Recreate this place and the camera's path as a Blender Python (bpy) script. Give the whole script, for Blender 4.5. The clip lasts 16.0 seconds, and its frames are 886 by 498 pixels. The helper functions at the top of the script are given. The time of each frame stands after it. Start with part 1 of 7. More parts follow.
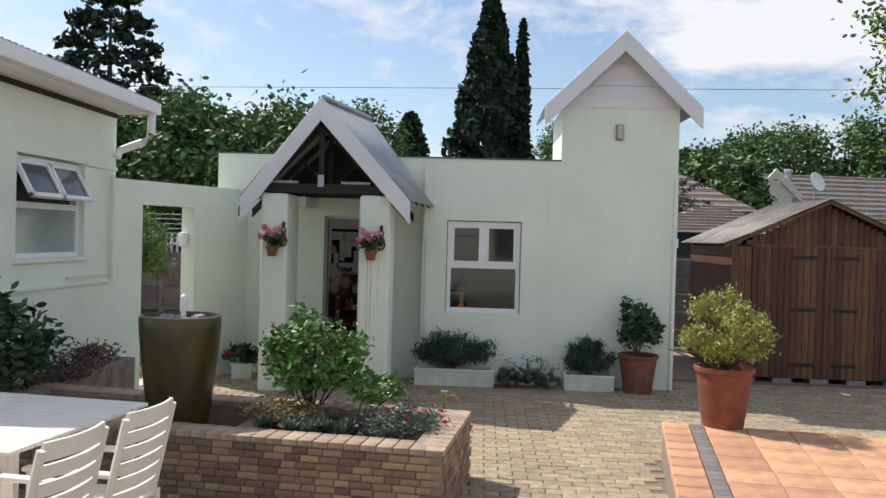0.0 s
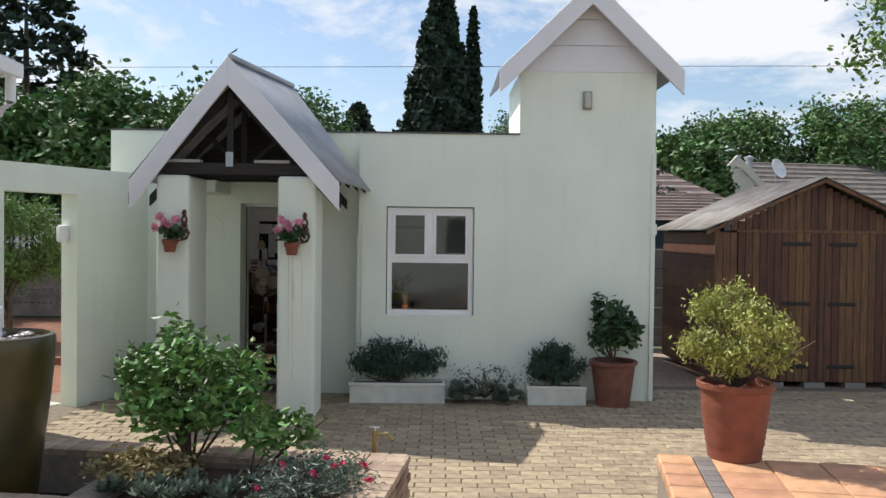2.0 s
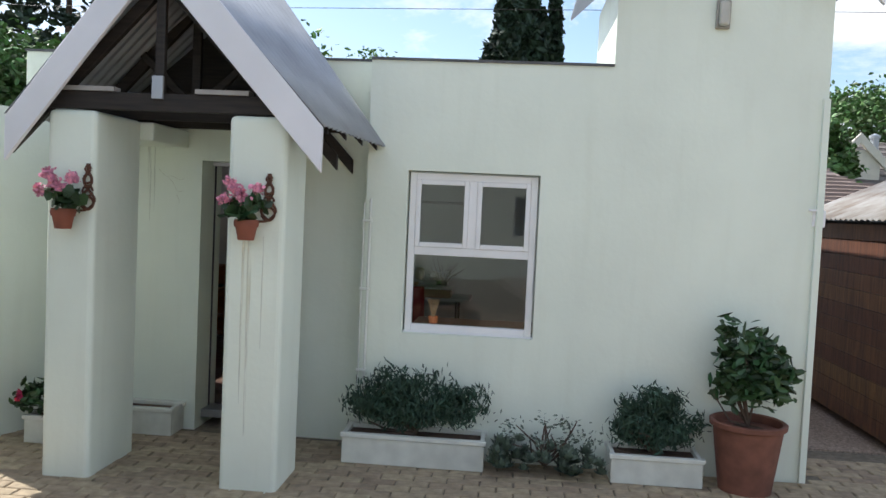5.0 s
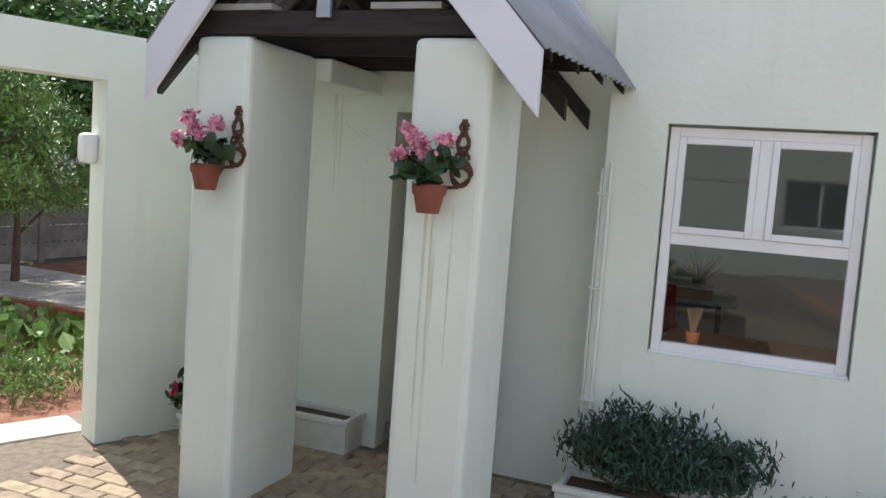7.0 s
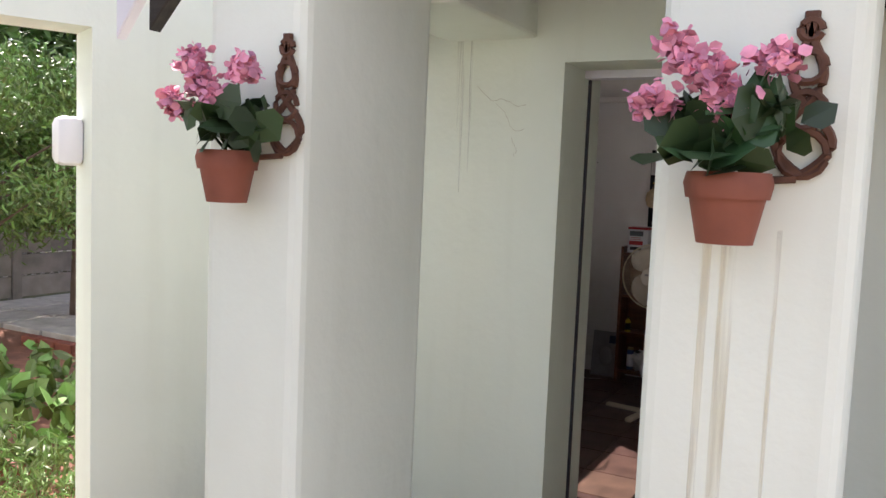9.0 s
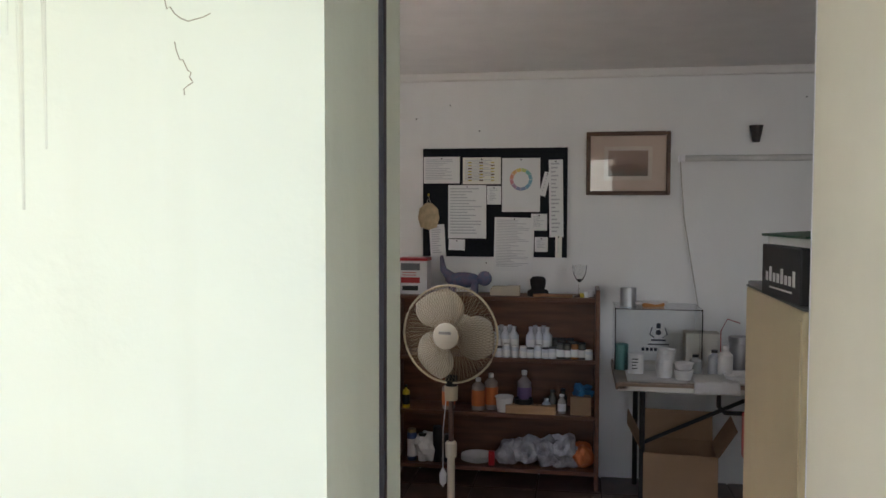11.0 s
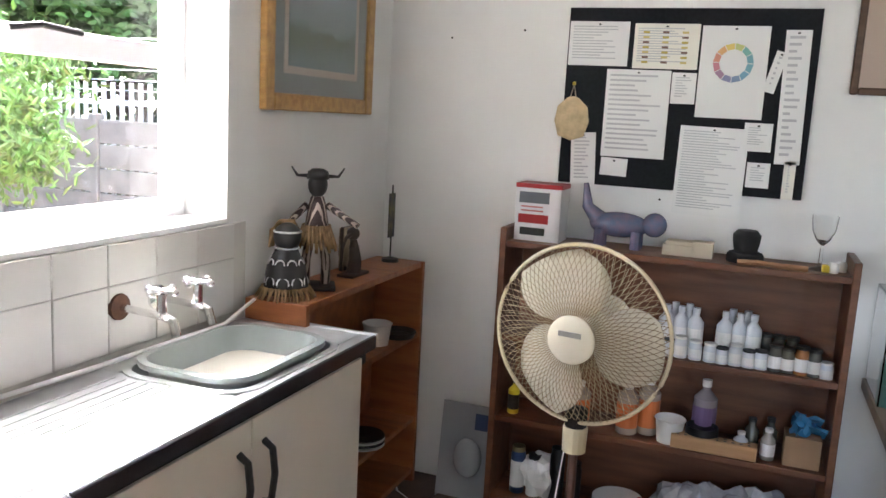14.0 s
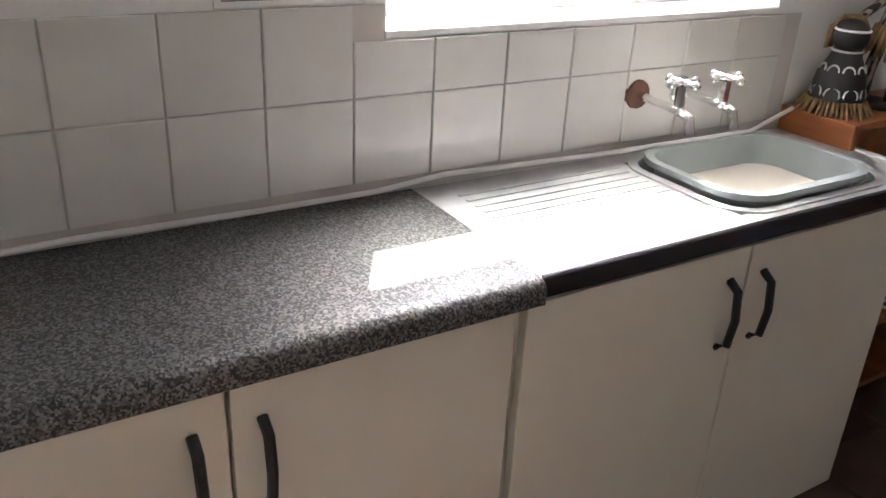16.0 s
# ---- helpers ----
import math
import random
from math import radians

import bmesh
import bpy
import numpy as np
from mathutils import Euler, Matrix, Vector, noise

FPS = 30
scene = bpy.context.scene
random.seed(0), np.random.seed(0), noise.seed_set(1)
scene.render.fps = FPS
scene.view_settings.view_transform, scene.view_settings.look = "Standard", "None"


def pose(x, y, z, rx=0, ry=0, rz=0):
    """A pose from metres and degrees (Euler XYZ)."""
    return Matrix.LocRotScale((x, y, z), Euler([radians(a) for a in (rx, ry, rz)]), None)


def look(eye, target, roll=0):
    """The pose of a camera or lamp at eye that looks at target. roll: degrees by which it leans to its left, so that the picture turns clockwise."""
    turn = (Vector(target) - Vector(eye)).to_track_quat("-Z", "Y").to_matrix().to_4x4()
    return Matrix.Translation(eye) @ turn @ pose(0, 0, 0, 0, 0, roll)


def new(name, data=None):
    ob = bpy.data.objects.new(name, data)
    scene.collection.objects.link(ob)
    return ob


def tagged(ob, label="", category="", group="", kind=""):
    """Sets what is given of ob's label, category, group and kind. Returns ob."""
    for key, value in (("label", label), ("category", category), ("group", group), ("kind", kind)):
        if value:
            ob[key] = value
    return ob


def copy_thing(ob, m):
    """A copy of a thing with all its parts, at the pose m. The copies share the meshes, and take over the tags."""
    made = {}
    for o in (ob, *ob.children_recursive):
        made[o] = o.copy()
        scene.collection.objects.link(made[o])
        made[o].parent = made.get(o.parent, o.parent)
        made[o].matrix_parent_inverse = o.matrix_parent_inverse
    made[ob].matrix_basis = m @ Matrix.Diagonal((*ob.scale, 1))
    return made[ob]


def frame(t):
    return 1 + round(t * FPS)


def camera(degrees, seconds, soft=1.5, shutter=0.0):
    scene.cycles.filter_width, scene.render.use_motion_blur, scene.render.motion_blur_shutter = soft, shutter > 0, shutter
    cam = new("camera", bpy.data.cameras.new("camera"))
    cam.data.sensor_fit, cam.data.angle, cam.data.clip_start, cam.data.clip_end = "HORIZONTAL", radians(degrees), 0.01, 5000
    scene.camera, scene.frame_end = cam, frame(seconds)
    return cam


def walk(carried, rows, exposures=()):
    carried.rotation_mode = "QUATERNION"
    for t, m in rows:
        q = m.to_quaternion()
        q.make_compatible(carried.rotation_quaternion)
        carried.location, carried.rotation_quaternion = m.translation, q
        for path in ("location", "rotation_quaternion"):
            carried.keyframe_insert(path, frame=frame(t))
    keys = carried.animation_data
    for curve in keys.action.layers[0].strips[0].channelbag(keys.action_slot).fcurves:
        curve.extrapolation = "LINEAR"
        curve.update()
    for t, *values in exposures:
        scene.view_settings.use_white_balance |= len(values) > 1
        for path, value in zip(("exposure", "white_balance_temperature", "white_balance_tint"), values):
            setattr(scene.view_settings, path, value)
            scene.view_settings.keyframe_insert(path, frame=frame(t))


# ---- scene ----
cam = camera(56.9, 16.0)
PATH = [
    (0, (0.898, -0.538, 1.883), (0.799, 1.459, 1.851), 1.6),
    (0.5, (0.875, -0.209, 1.888), (0.798, 1.79, 1.847), 0.4),
    (1, (0.902, 0.156, 1.846), (0.825, 2.154, 1.818), 0.5),
    (1.5, (0.952, 0.614, 1.808), (0.903, 2.613, 1.78), 0.9),
    (2, (0.982, 1.096, 1.8), (0.995, 3.096, 1.762), 0.7),
    (2.5, (1.053, 1.573, 1.8), (1.046, 3.573, 1.784), 1.8),
    (3, (1.059, 2.093, 1.783), (1.038, 4.092, 1.767), 1.8),
    (3.5, (1.081, 2.535, 1.755), (1.048, 4.534, 1.726), 0.8),
    (3.7, (1.106, 2.77, 1.764), (1.053, 4.769, 1.737), 1.0),
    (5.8, (1.207, 4.675, 1.826), (0.938, 6.652, 1.687), 2.2),
    (6, (1.175, 4.819, 1.799), (0.86, 6.789, 1.658), 2.0),
    (6.5, (1.121, 5.274, 1.779), (0.572, 7.192, 1.639), 3.4),
    (7, (0.941, 5.681, 1.734), (0.212, 7.535, 1.559), 4.2),
    (7.5, (0.723, 6.053, 1.724), (-0.169, 7.835, 1.555), 2.0),
    (8, (0.457, 6.46, 1.737), (-0.541, 8.187, 1.591), 2.0),
    (8.2, (0.319, 6.608, 1.718), (-0.668, 8.341, 1.567), 2.2),
    (10.3, (-0.729, 8.788, 1.637), (-1.418, 10.659, 1.493), 0.8),
    (10.5, (-0.798, 8.933, 1.626), (-1.394, 10.838, 1.504), 0.6),
    (11, (-0.918, 9.29, 1.621), (-1.247, 11.263, 1.525), 0.1),
    (11.5, (-1.009, 9.666, 1.621), (-1.151, 11.658, 1.517), -0.1),
    (12, (-1.068, 10.099, 1.629), (-1.11, 12.094, 1.492), 0.5),
    (12.5, (-1.038, 10.418, 1.63), (-0.985, 12.411, 1.465), 0.1),
    (13, (-0.997, 10.616, 1.613), (-1.08, 12.603, 1.404), -0.2),
    (13.5, (-1.023, 10.743, 1.585), (-1.362, 12.697, 1.325), 0.9),
    (14, (-1.119, 10.902, 1.567), (-1.817, 12.749, 1.248), 3.1),
    (14.5, (-1.192, 10.972, 1.576), (-2.28, 12.598, 1.158), 4.9),
    (15, (-1.209, 11.014, 1.552), (-2.565, 12.359, 0.957), 4.7),
    (15.5, (-1.202, 11.07, 1.512), (-2.693, 12.167, 0.757), 3.6),
    (16, (-1.198, 11.086, 1.517), (-2.732, 12.054, 0.672), 2.9),
]
EXPOSE = [(0, 0.27, 6450, 11), (3.5, 0.48, 6350, 9), (6.3, 0.84, 6150, 12), (7, 0.80, 6300, 16), (7.5, 1.0, 6400, 19), (8.2, 1.28, 6600, 23), (10.5, 2.05, 6600, 21), (11, 2.55, 6450, 17), (11.5, 3.15, 6400, 22),
          (12, 3.85, 6450, 27), (12.6, 4.45, 6250, 18), (13.2, 4.55, 6150, 15), (14, 3.9, 6150, 14), (14.5, 3.45, 6200, 14), (15, 3.1, 6250, 15), (16, 3.5, 6300, 16)]
walk(cam, [(t, look(e, g, r)) for t, e, g, r in PATH], EXPOSE)

# ---- light ----
SUN_DIR = Vector((-0.765, 0.445, 1.0)).normalized()
world = bpy.data.worlds.new("sky")
scene.world = world
world.use_nodes = True
wn, wl = world.node_tree.nodes, world.node_tree.links
sky = wn.new("ShaderNodeTexSky")
sky.sky_type = "NISHITA"
sky.sun_disc = False
sky.sun_elevation = math.asin(SUN_DIR.z)
sky.sun_rotation = math.atan2(SUN_DIR.x, SUN_DIR.y)
wtc = wn.new("ShaderNodeTexCoord")
wmap = wn.new("ShaderNodeMapping")
wmap.inputs["Scale"].default_value = (1.3, 1.3, 2.7)
wmap.inputs["Rotation"].default_value = (0.0, 0.12, 0.35)
wnoise = wn.new("ShaderNodeTexNoise")
wnoise.inputs["Scale"].default_value = 2.6
wnoise.inputs["Detail"].default_value = 9
wnoise.inputs["Roughness"].default_value = 0.64
wnoise.inputs["Distortion"].default_value = 0.35
wramp = wn.new("ShaderNodeValToRGB")
wramp.color_ramp.elements[0].position = 0.465
wramp.color_ramp.elements[1].position = 0.59
wmix = wn.new("ShaderNodeMix")
wmix.data_type = "RGBA"
wl.new(wtc.outputs["Generated"], wmap.inputs["Vector"])
wl.new(wmap.outputs["Vector"], wnoise.inputs["Vector"])
wl.new(wnoise.outputs["Fac"], wramp.inputs["Fac"])
wl.new(wramp.outputs["Color"], wmix.inputs[0])
wl.new(sky.outputs["Color"], wmix.inputs[6])
wmix.inputs[7].default_value = (6.3, 6.4, 6.6, 1)
wl.new(wmix.outputs[2], wn["Background"].inputs["Color"])
wn["Background"].inputs["Strength"].default_value = 0.12
sun = new("sun", bpy.data.lights.new("sun", "SUN"))
sun.data.energy = 4.2
sun.data.angle = radians(0.5)
sun.data.color = (1.0, 0.95, 0.86)
sun.matrix_world = look(SUN_DIR * 30, (0, 0, 0))
# sky light entering through the front window's opening
sky_lamp = new("window_skylight", bpy.data.lights.new("window_skylight", "AREA"))
sky_lamp.data.shape = "RECTANGLE"
sky_lamp.data.size, sky_lamp.data.size_y = 0.94, 1.16
sky_lamp.data.energy = 1.6
sky_lamp.data.color = (0.90, 0.96, 1.0)
sky_lamp.matrix_world = look((0.90, 10.21, 1.495), (0.90, 12.0, 1.495))


# ---- materials ----
def mat(name, col, rough=0.6, metal=0.0, var=0.12, scale=6.0, bump=0.0, bscale=60.0, island=0.0, rnd=0.0, spec=0.5, col2=None, stain=0.0):
    m = bpy.data.materials.new(name)
    m.use_nodes = True
    n, l = m.node_tree.nodes, m.node_tree.links
    b = n["Principled BSDF"]
    b.inputs["Roughness"].default_value = rough
    b.inputs["Metallic"].default_value = metal
    b.inputs["Specular IOR Level"].default_value = spec
    tc = n.new("ShaderNodeTexCoord")
    n1 = n.new("ShaderNodeTexNoise")
    n1.inputs["Scale"].default_value = scale
    n1.inputs["Detail"].default_value = 6
    l.new(tc.outputs["Object"], n1.inputs["Vector"])
    mx = n.new("ShaderNodeMix")
    mx.data_type = "RGBA"
    c2 = col2 or tuple(c * (1 - var) for c in col)
    mx.inputs[6].default_value = (*[min(1, c * (1 + 0.4 * var)) for c in col], 1)
    mx.inputs[7].default_value = (*c2, 1)
    rp = n.new("ShaderNodeMapRange")
    rp.inputs[1].default_value, rp.inputs[2].default_value = 0.35, 0.68
    l.new(n1.outputs["Fac"], rp.inputs[0])
    l.new(rp.outputs[0], mx.inputs[0])
    out = mx.outputs[2]
    if stain:
        n3 = n.new("ShaderNodeTexNoise")
        mp = n.new("ShaderNodeMapping")
        mp.inputs["Scale"].default_value = (5, 5, 0.45)
        l.new(tc.outputs["Object"], mp.inputs["Vector"])
        l.new(mp.outputs["Vector"], n3.inputs["Vector"])
        n3.inputs["Scale"].default_value, n3.inputs["Detail"].default_value = 1.6, 7
        r3 = n.new("ShaderNodeMapRange")
        r3.inputs[1].default_value, r3.inputs[2].default_value, r3.inputs[4].default_value = 0.52, 0.75, stain
        l.new(n3.outputs["Fac"], r3.inputs[0])
        m3 = n.new("ShaderNodeMix")
        m3.data_type = "RGBA"
        m3.inputs[7].default_value = (col[0] * 0.62, col[1] * 0.6, col[2] * 0.5, 1)
        l.new(r3.outputs[0], m3.inputs[0])
        l.new(out, m3.inputs[6])
        out = m3.outputs[2]
    if island or rnd:
        if island:
            g = n.new("ShaderNodeNewGeometry")
            src = g.outputs["Random Per Island"]
        else:
            g = n.new("ShaderNodeObjectInfo")
            src = g.outputs["Random"]
        hs = n.new("ShaderNodeHueSaturation")
        k = island or rnd
        mr = n.new("ShaderNodeMapRange")
        mr.inputs[3].default_value, mr.inputs[4].default_value = 1 - k, 1 + k
        l.new(src, mr.inputs[0])
        l.new(mr.outputs[0], hs.inputs["Value"])
        mh = n.new("ShaderNodeMapRange")
        mh.inputs[3].default_value, mh.inputs[4].default_value = 0.5 - 0.05 * k, 0.5 + 0.05 * k
        l.new(src, mh.inputs[0])
        l.new(mh.outputs[0], hs.inputs["Hue"])
        l.new(out, hs.inputs["Color"])
        out = hs.outputs["Color"]
    l.new(out, b.inputs["Base Color"])
    if bump:
        n2 = n.new("ShaderNodeTexNoise")
        n2.inputs["Scale"].default_value = bscale
        n2.inputs["Detail"].default_value = 5
        l.new(tc.outputs["Object"], n2.inputs["Vector"])
        bp = n.new("ShaderNodeBump")
        bp.inputs["Strength"].default_value = bump
        bp.inputs["Distance"].default_value = 0.01
        l.new(n2.outputs["Fac"], bp.inputs["Height"])
        l.new(bp.outputs["Normal"], b.inputs["Normal"])
    return m


def wood(name, c1, c2, rough=0.5, axis=2, rnd=0.0, stretch=14.0):
    m = mat(name, c1, rough, var=0.2, scale=3.0, col2=c2, bump=0.15, bscale=40, rnd=rnd)
    n, l = m.node_tree.nodes, m.node_tree.links
    mp = n.new("ShaderNodeMapping")
    s = [stretch] * 3
    s[axis] = 1.2
    mp.inputs["Scale"].default_value = s
    tc = next(x for x in n if x.type == "TEX_COORD")
    l.new(tc.outputs["Object"], mp.inputs["Vector"])
    for x in n:
        if x.type == "TEX_NOISE":
            l.new(mp.outputs["Vector"], x.inputs["Vector"])
    return m


def glass(name, tint=(1, 1, 1), rough=0.0):
    m = bpy.data.materials.new(name)
    m.use_nodes = True
    b = m.node_tree.nodes["Principled BSDF"]
    b.inputs["Base Color"].default_value = (*tint, 1)
    b.inputs["Transmission Weight"].default_value = 1
    b.inputs["Roughness"].default_value = rough
    b.inputs["IOR"].default_value = 1.45
    return m


def glow(name, col, k):
    m = bpy.data.materials.new(name)
    m.use_nodes = True
    b = m.node_tree.nodes["Principled BSDF"]
    b.inputs["Emission Color"].default_value = (*col, 1)
    b.inputs["Emission Strength"].default_value = k
    return m


STUCCO = mat("mint_stucco", (0.79, 0.84, 0.745), 0.85, var=0.06, scale=1.3, bump=0.22, bscale=22, spec=0.25, stain=0.10)
PLASTER = mat("white_plaster", (0.83, 0.825, 0.81), 0.8, var=0.04, scale=1.0, bump=0.12, bscale=16, spec=0.25, stain=0.06)
CEIL = mat("ceiling_paint", (0.78, 0.76, 0.73), 0.85, var=0.04)
WHITE = mat("white_gloss_paint", (0.84, 0.83, 0.84), 0.35, var=0.05, scale=4)
BARGE = mat("grey_white_bargeboard", (0.76, 0.75, 0.79), 0.5, var=0.06, scale=2, bump=0.05)
ZINC = mat("galvanised_iron", (0.40, 0.42, 0.46), 0.55, 0.5, var=0.18, scale=3)
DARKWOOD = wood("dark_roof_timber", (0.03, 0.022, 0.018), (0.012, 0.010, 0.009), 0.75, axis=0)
SHEDWOOD = wood("shed_timber", (0.15, 0.062, 0.027), (0.06, 0.025, 0.013), 0.55, axis=2, rnd=0.35)
SHELFWOOD = wood("mahogany_shelf", (0.17, 0.064, 0.028), (0.10, 0.034, 0.015), 0.42, axis=0, stretch=9)
ORANGEWOOD = wood("orange_shelf", (0.36, 0.125, 0.04), (0.25, 0.078, 0.025), 0.4, axis=1, stretch=9)
PALEWOOD = wood("pale_wood", (0.45, 0.27, 0.13), (0.36, 0.2, 0.09), 0.5, axis=0)
TERRA = mat("terracotta", (0.235, 0.072, 0.042), 0.7, var=0.25, scale=9, bump=0.1)
TERRA_DARK = mat("dark_terracotta", (0.19, 0.075, 0.05), 0.7, var=0.3, scale=9, bump=0.1)
PAVER = mat("brick_paver", (0.37, 0.29, 0.195), 0.85, var=0.3, scale=14, bump=0.3, bscale=70, rnd=0.16)
PAVER_J = mat("brick_paver_joined", (0.37, 0.29, 0.195), 0.85, var=0.3, scale=14, bump=0.3, bscale=70, island=0.16)
SAND = mat("joint_sand", (0.20, 0.165, 0.12), 0.95, var=0.3, scale=20)
PATIO = mat("orange_patio_tile", (0.56, 0.30, 0.17), 0.8, var=0.25, scale=8, bump=0.2, rnd=0.12)
GREYPAVE = mat("grey_band_brick", (0.20, 0.175, 0.165), 0.85, var=0.25, scale=12, bump=0.2, rnd=0.15)
SPLIT = mat("split_brick", (0.285, 0.185, 0.125), 0.85, var=0.4, scale=11, bump=0.5, bscale=45, rnd=0.42)
COPING = mat("coping_brick", (0.42, 0.31, 0.225), 0.85, var=0.3, scale=11, bump=0.3, bscale=50, rnd=0.18)
MORTAR = mat("mortar", (0.26, 0.215, 0.17), 0.95, var=0.2, scale=20)
SOIL = mat("soil", (0.10, 0.06, 0.04), 0.95, var=0.4, scale=9, bump=0.6, bscale=25)
REDSOIL = mat("red_garden_soil", (0.235, 0.105, 0.062), 0.95, var=0.35, scale=5, bump=0.6, bscale=18)
GRASSY = mat("far_ground", (0.10, 0.11, 0.05), 0.95, var=0.4, scale=0.6)
CONCRETE = mat("precast_concrete", (0.25, 0.23, 0.21), 0.9, var=0.3, scale=4, bump=0.4, bscale=25, rnd=0.12)
SLAB = mat("pale_slab", (0.50, 0.47, 0.42), 0.9, var=0.2, scale=6, bump=0.2, rnd=0.12)
URN = mat("dark_glazed_urn", (0.030, 0.027, 0.014), 0.28, var=0.6, scale=4, col2=(0.075, 0.056, 0.016))
WATER = mat("dark_water", (0.010, 0.012, 0.012), 0.08, var=0.1)
PEBBLE = mat("pebble", (0.40, 0.35, 0.31), 0.4, var=0.3, scale=9, rnd=0.5)
LEAF = mat("rose_leaf", (0.115, 0.22, 0.05), 0.5, var=0.25, scale=3, island=0.5)
LEAF_DARK = mat("dark_leaf", (0.04, 0.085, 0.03), 0.45, var=0.3, scale=5, island=0.45)
LEAF_BOX = mat("needle_shrub_leaf", (0.035, 0.075, 0.045), 0.6, var=0.3, scale=6, island=0.4)
LEAF_YEL = mat("yellow_green_leaf", (0.36, 0.38, 0.095), 0.55, var=0.3, scale=6, island=0.4)
LEAF_SUC = mat("grey_succulent", (0.135, 0.175, 0.13), 0.55, var=0.3, scale=7, island=0.4)
LEAF_DRY = mat("dry_ground_cover", (0.30, 0.235, 0.10), 0.7, var=0.4, scale=7, island=0.4)
LEAF_PEACH = mat("peach_leaf", (0.14, 0.235, 0.055), 0.5, var=0.25, scale=2, island=0.5)
LEAF_TREE = mat("tree_leaf", (0.10, 0.185, 0.05), 0.6, var=0.35, scale=0.8, island=0.5)
LEAF_CON = mat("conifer_leaf", (0.022, 0.045, 0.023), 0.7, var=0.4, scale=0.7, island=0.5)
BARK = mat("bark", (0.11, 0.075, 0.055), 0.9, var=0.4, scale=10, bump=0.6, bscale=30)
PINK = mat("pink_petal", (0.80, 0.33, 0.45), 0.6, var=0.25, scale=30, island=0.3)
MAGENTA = mat("magenta_petal", (0.58, 0.04, 0.13), 0.6, var=0.2, scale=30, island=0.3)
RUST = mat("rusty_cast_iron", (0.13, 0.058, 0.035), 0.75, 0.2, var=0.4, scale=25)
BLACKIRON = mat("black_iron", (0.02, 0.018, 0.017), 0.5, 0.3)
ROOFTILE = mat("roof_tile", (0.20, 0.175, 0.155), 0.85, var=0.25, scale=3, bump=0.4, bscale=9)
PINKROOF = mat("pink_tile_roof", (0.30, 0.235, 0.21), 0.85, var=0.2, scale=3)
FARWALL = mat("neighbour_wall", (0.66, 0.62, 0.53), 0.85, var=0.06)
FURN = mat("white_garden_furniture", (0.80, 0.74, 0.66), 0.5, var=0.06, scale=5, bump=0.05)
PVC = mat("pale_plastic_pipe", (0.74, 0.76, 0.71), 0.45)
ALU = mat("white_aluminium", (0.78, 0.77, 0.84), 0.3, 0.1, var=0.05)
GASKET = mat("dark_gasket", (0.035, 0.035, 0.045), 0.5)
CHROME = mat("chrome", (0.82, 0.82, 0.82), 0.14, 1.0, var=0.05)
STEEL = mat("stainless_steel", (0.62, 0.63, 0.65), 0.40, 0.65, var=0.1, scale=20)
# grey tint makes the room behind the panes look less lit
GLASS = glass("window_glass", (0.56, 0.60, 0.59))
CLEAR = glass("clear_glass", (0.97, 0.98, 0.98))
ACRYL = glass("clear_acrylic", (0.98, 0.99, 0.99), 0.02)


# ---- building helpers ----
def link_mesh(name, me, material, parent=None, label=""):
    if material and not me.materials:
        me.materials.append(material)
    ob = new(name, me)
    if parent:
        ob.parent = parent
    if label:
        ob["label"] = label
    return ob


def part(name, bm, material, parent=None, label="", smooth=False):
    me = bpy.data.meshes.new(name)
    bmesh.ops.recalc_face_normals(bm, faces=bm.faces)
    bm.to_mesh(me)
    bm.free()
    if smooth:
        me.polygons.foreach_set("use_smooth", [True] * len(me.polygons))
        me.set_sharp_from_angle(angle=radians(38))
    return link_mesh(name, me, material, parent, label)


def thing(name, label, category, loc=(0, 0, 0), rz=0.0, group=""):
    ob = new(name)
    ob.empty_display_size = 0.1
    ob.matrix_basis = pose(*loc, 0, 0, rz)
    return tagged(ob, label, category, group)


def structure(ob, label="", category=""):
    return tagged(ob, label, category, kind="structure")


def bx(x0, x1, y0, y1, z0, z1, bevel=0.0, bm=None, m=None, seg=2):
    b = bmesh.new()
    bmesh.ops.create_cube(b, size=1, matrix=Matrix.Translation(((x0 + x1) / 2, (y0 + y1) / 2, (z0 + z1) / 2)) @ Matrix.Diagonal((abs(x1 - x0), abs(y1 - y0), abs(z1 - z0), 1)))
    if bevel:
        bmesh.ops.bevel(b, geom=b.edges[:], offset=bevel, segments=seg, affect="EDGES", profile=0.5)
    if m:
        bmesh.ops.transform(b, matrix=m, verts=b.verts)
    return join(bm, b)


def join(bm, b):
    if bm is None:
        return b
    me = bpy.data.meshes.new("tmp")
    b.to_mesh(me)
    b.free()
    bm.from_mesh(me)
    bpy.data.meshes.remove(me)
    return bm


def lathe(profile, seg=28, at=(0, 0, 0), bm=None, m=None):
    b = bmesh.new()
    rings = []
    for r, z in profile:
        rings.append([b.verts.new((at[0] + max(r, 0.0004) * math.cos(a), at[1] + max(r, 0.0004) * math.sin(a), at[2] + z)) for a in [2 * math.pi * i / seg for i in range(seg)]])
    for p, q in zip(rings, rings[1:]):
        for i in range(seg):
            b.faces.new((p[i], p[(i + 1) % seg], q[(i + 1) % seg], q[i]))
    if profile[0][0] > 0.001:
        b.faces.new(rings[0][::-1])
    if profile[-1][0] > 0.001:
        b.faces.new(rings[-1])
    if m:
        bmesh.ops.transform(b, matrix=m, verts=b.verts)
    return join(bm, b)


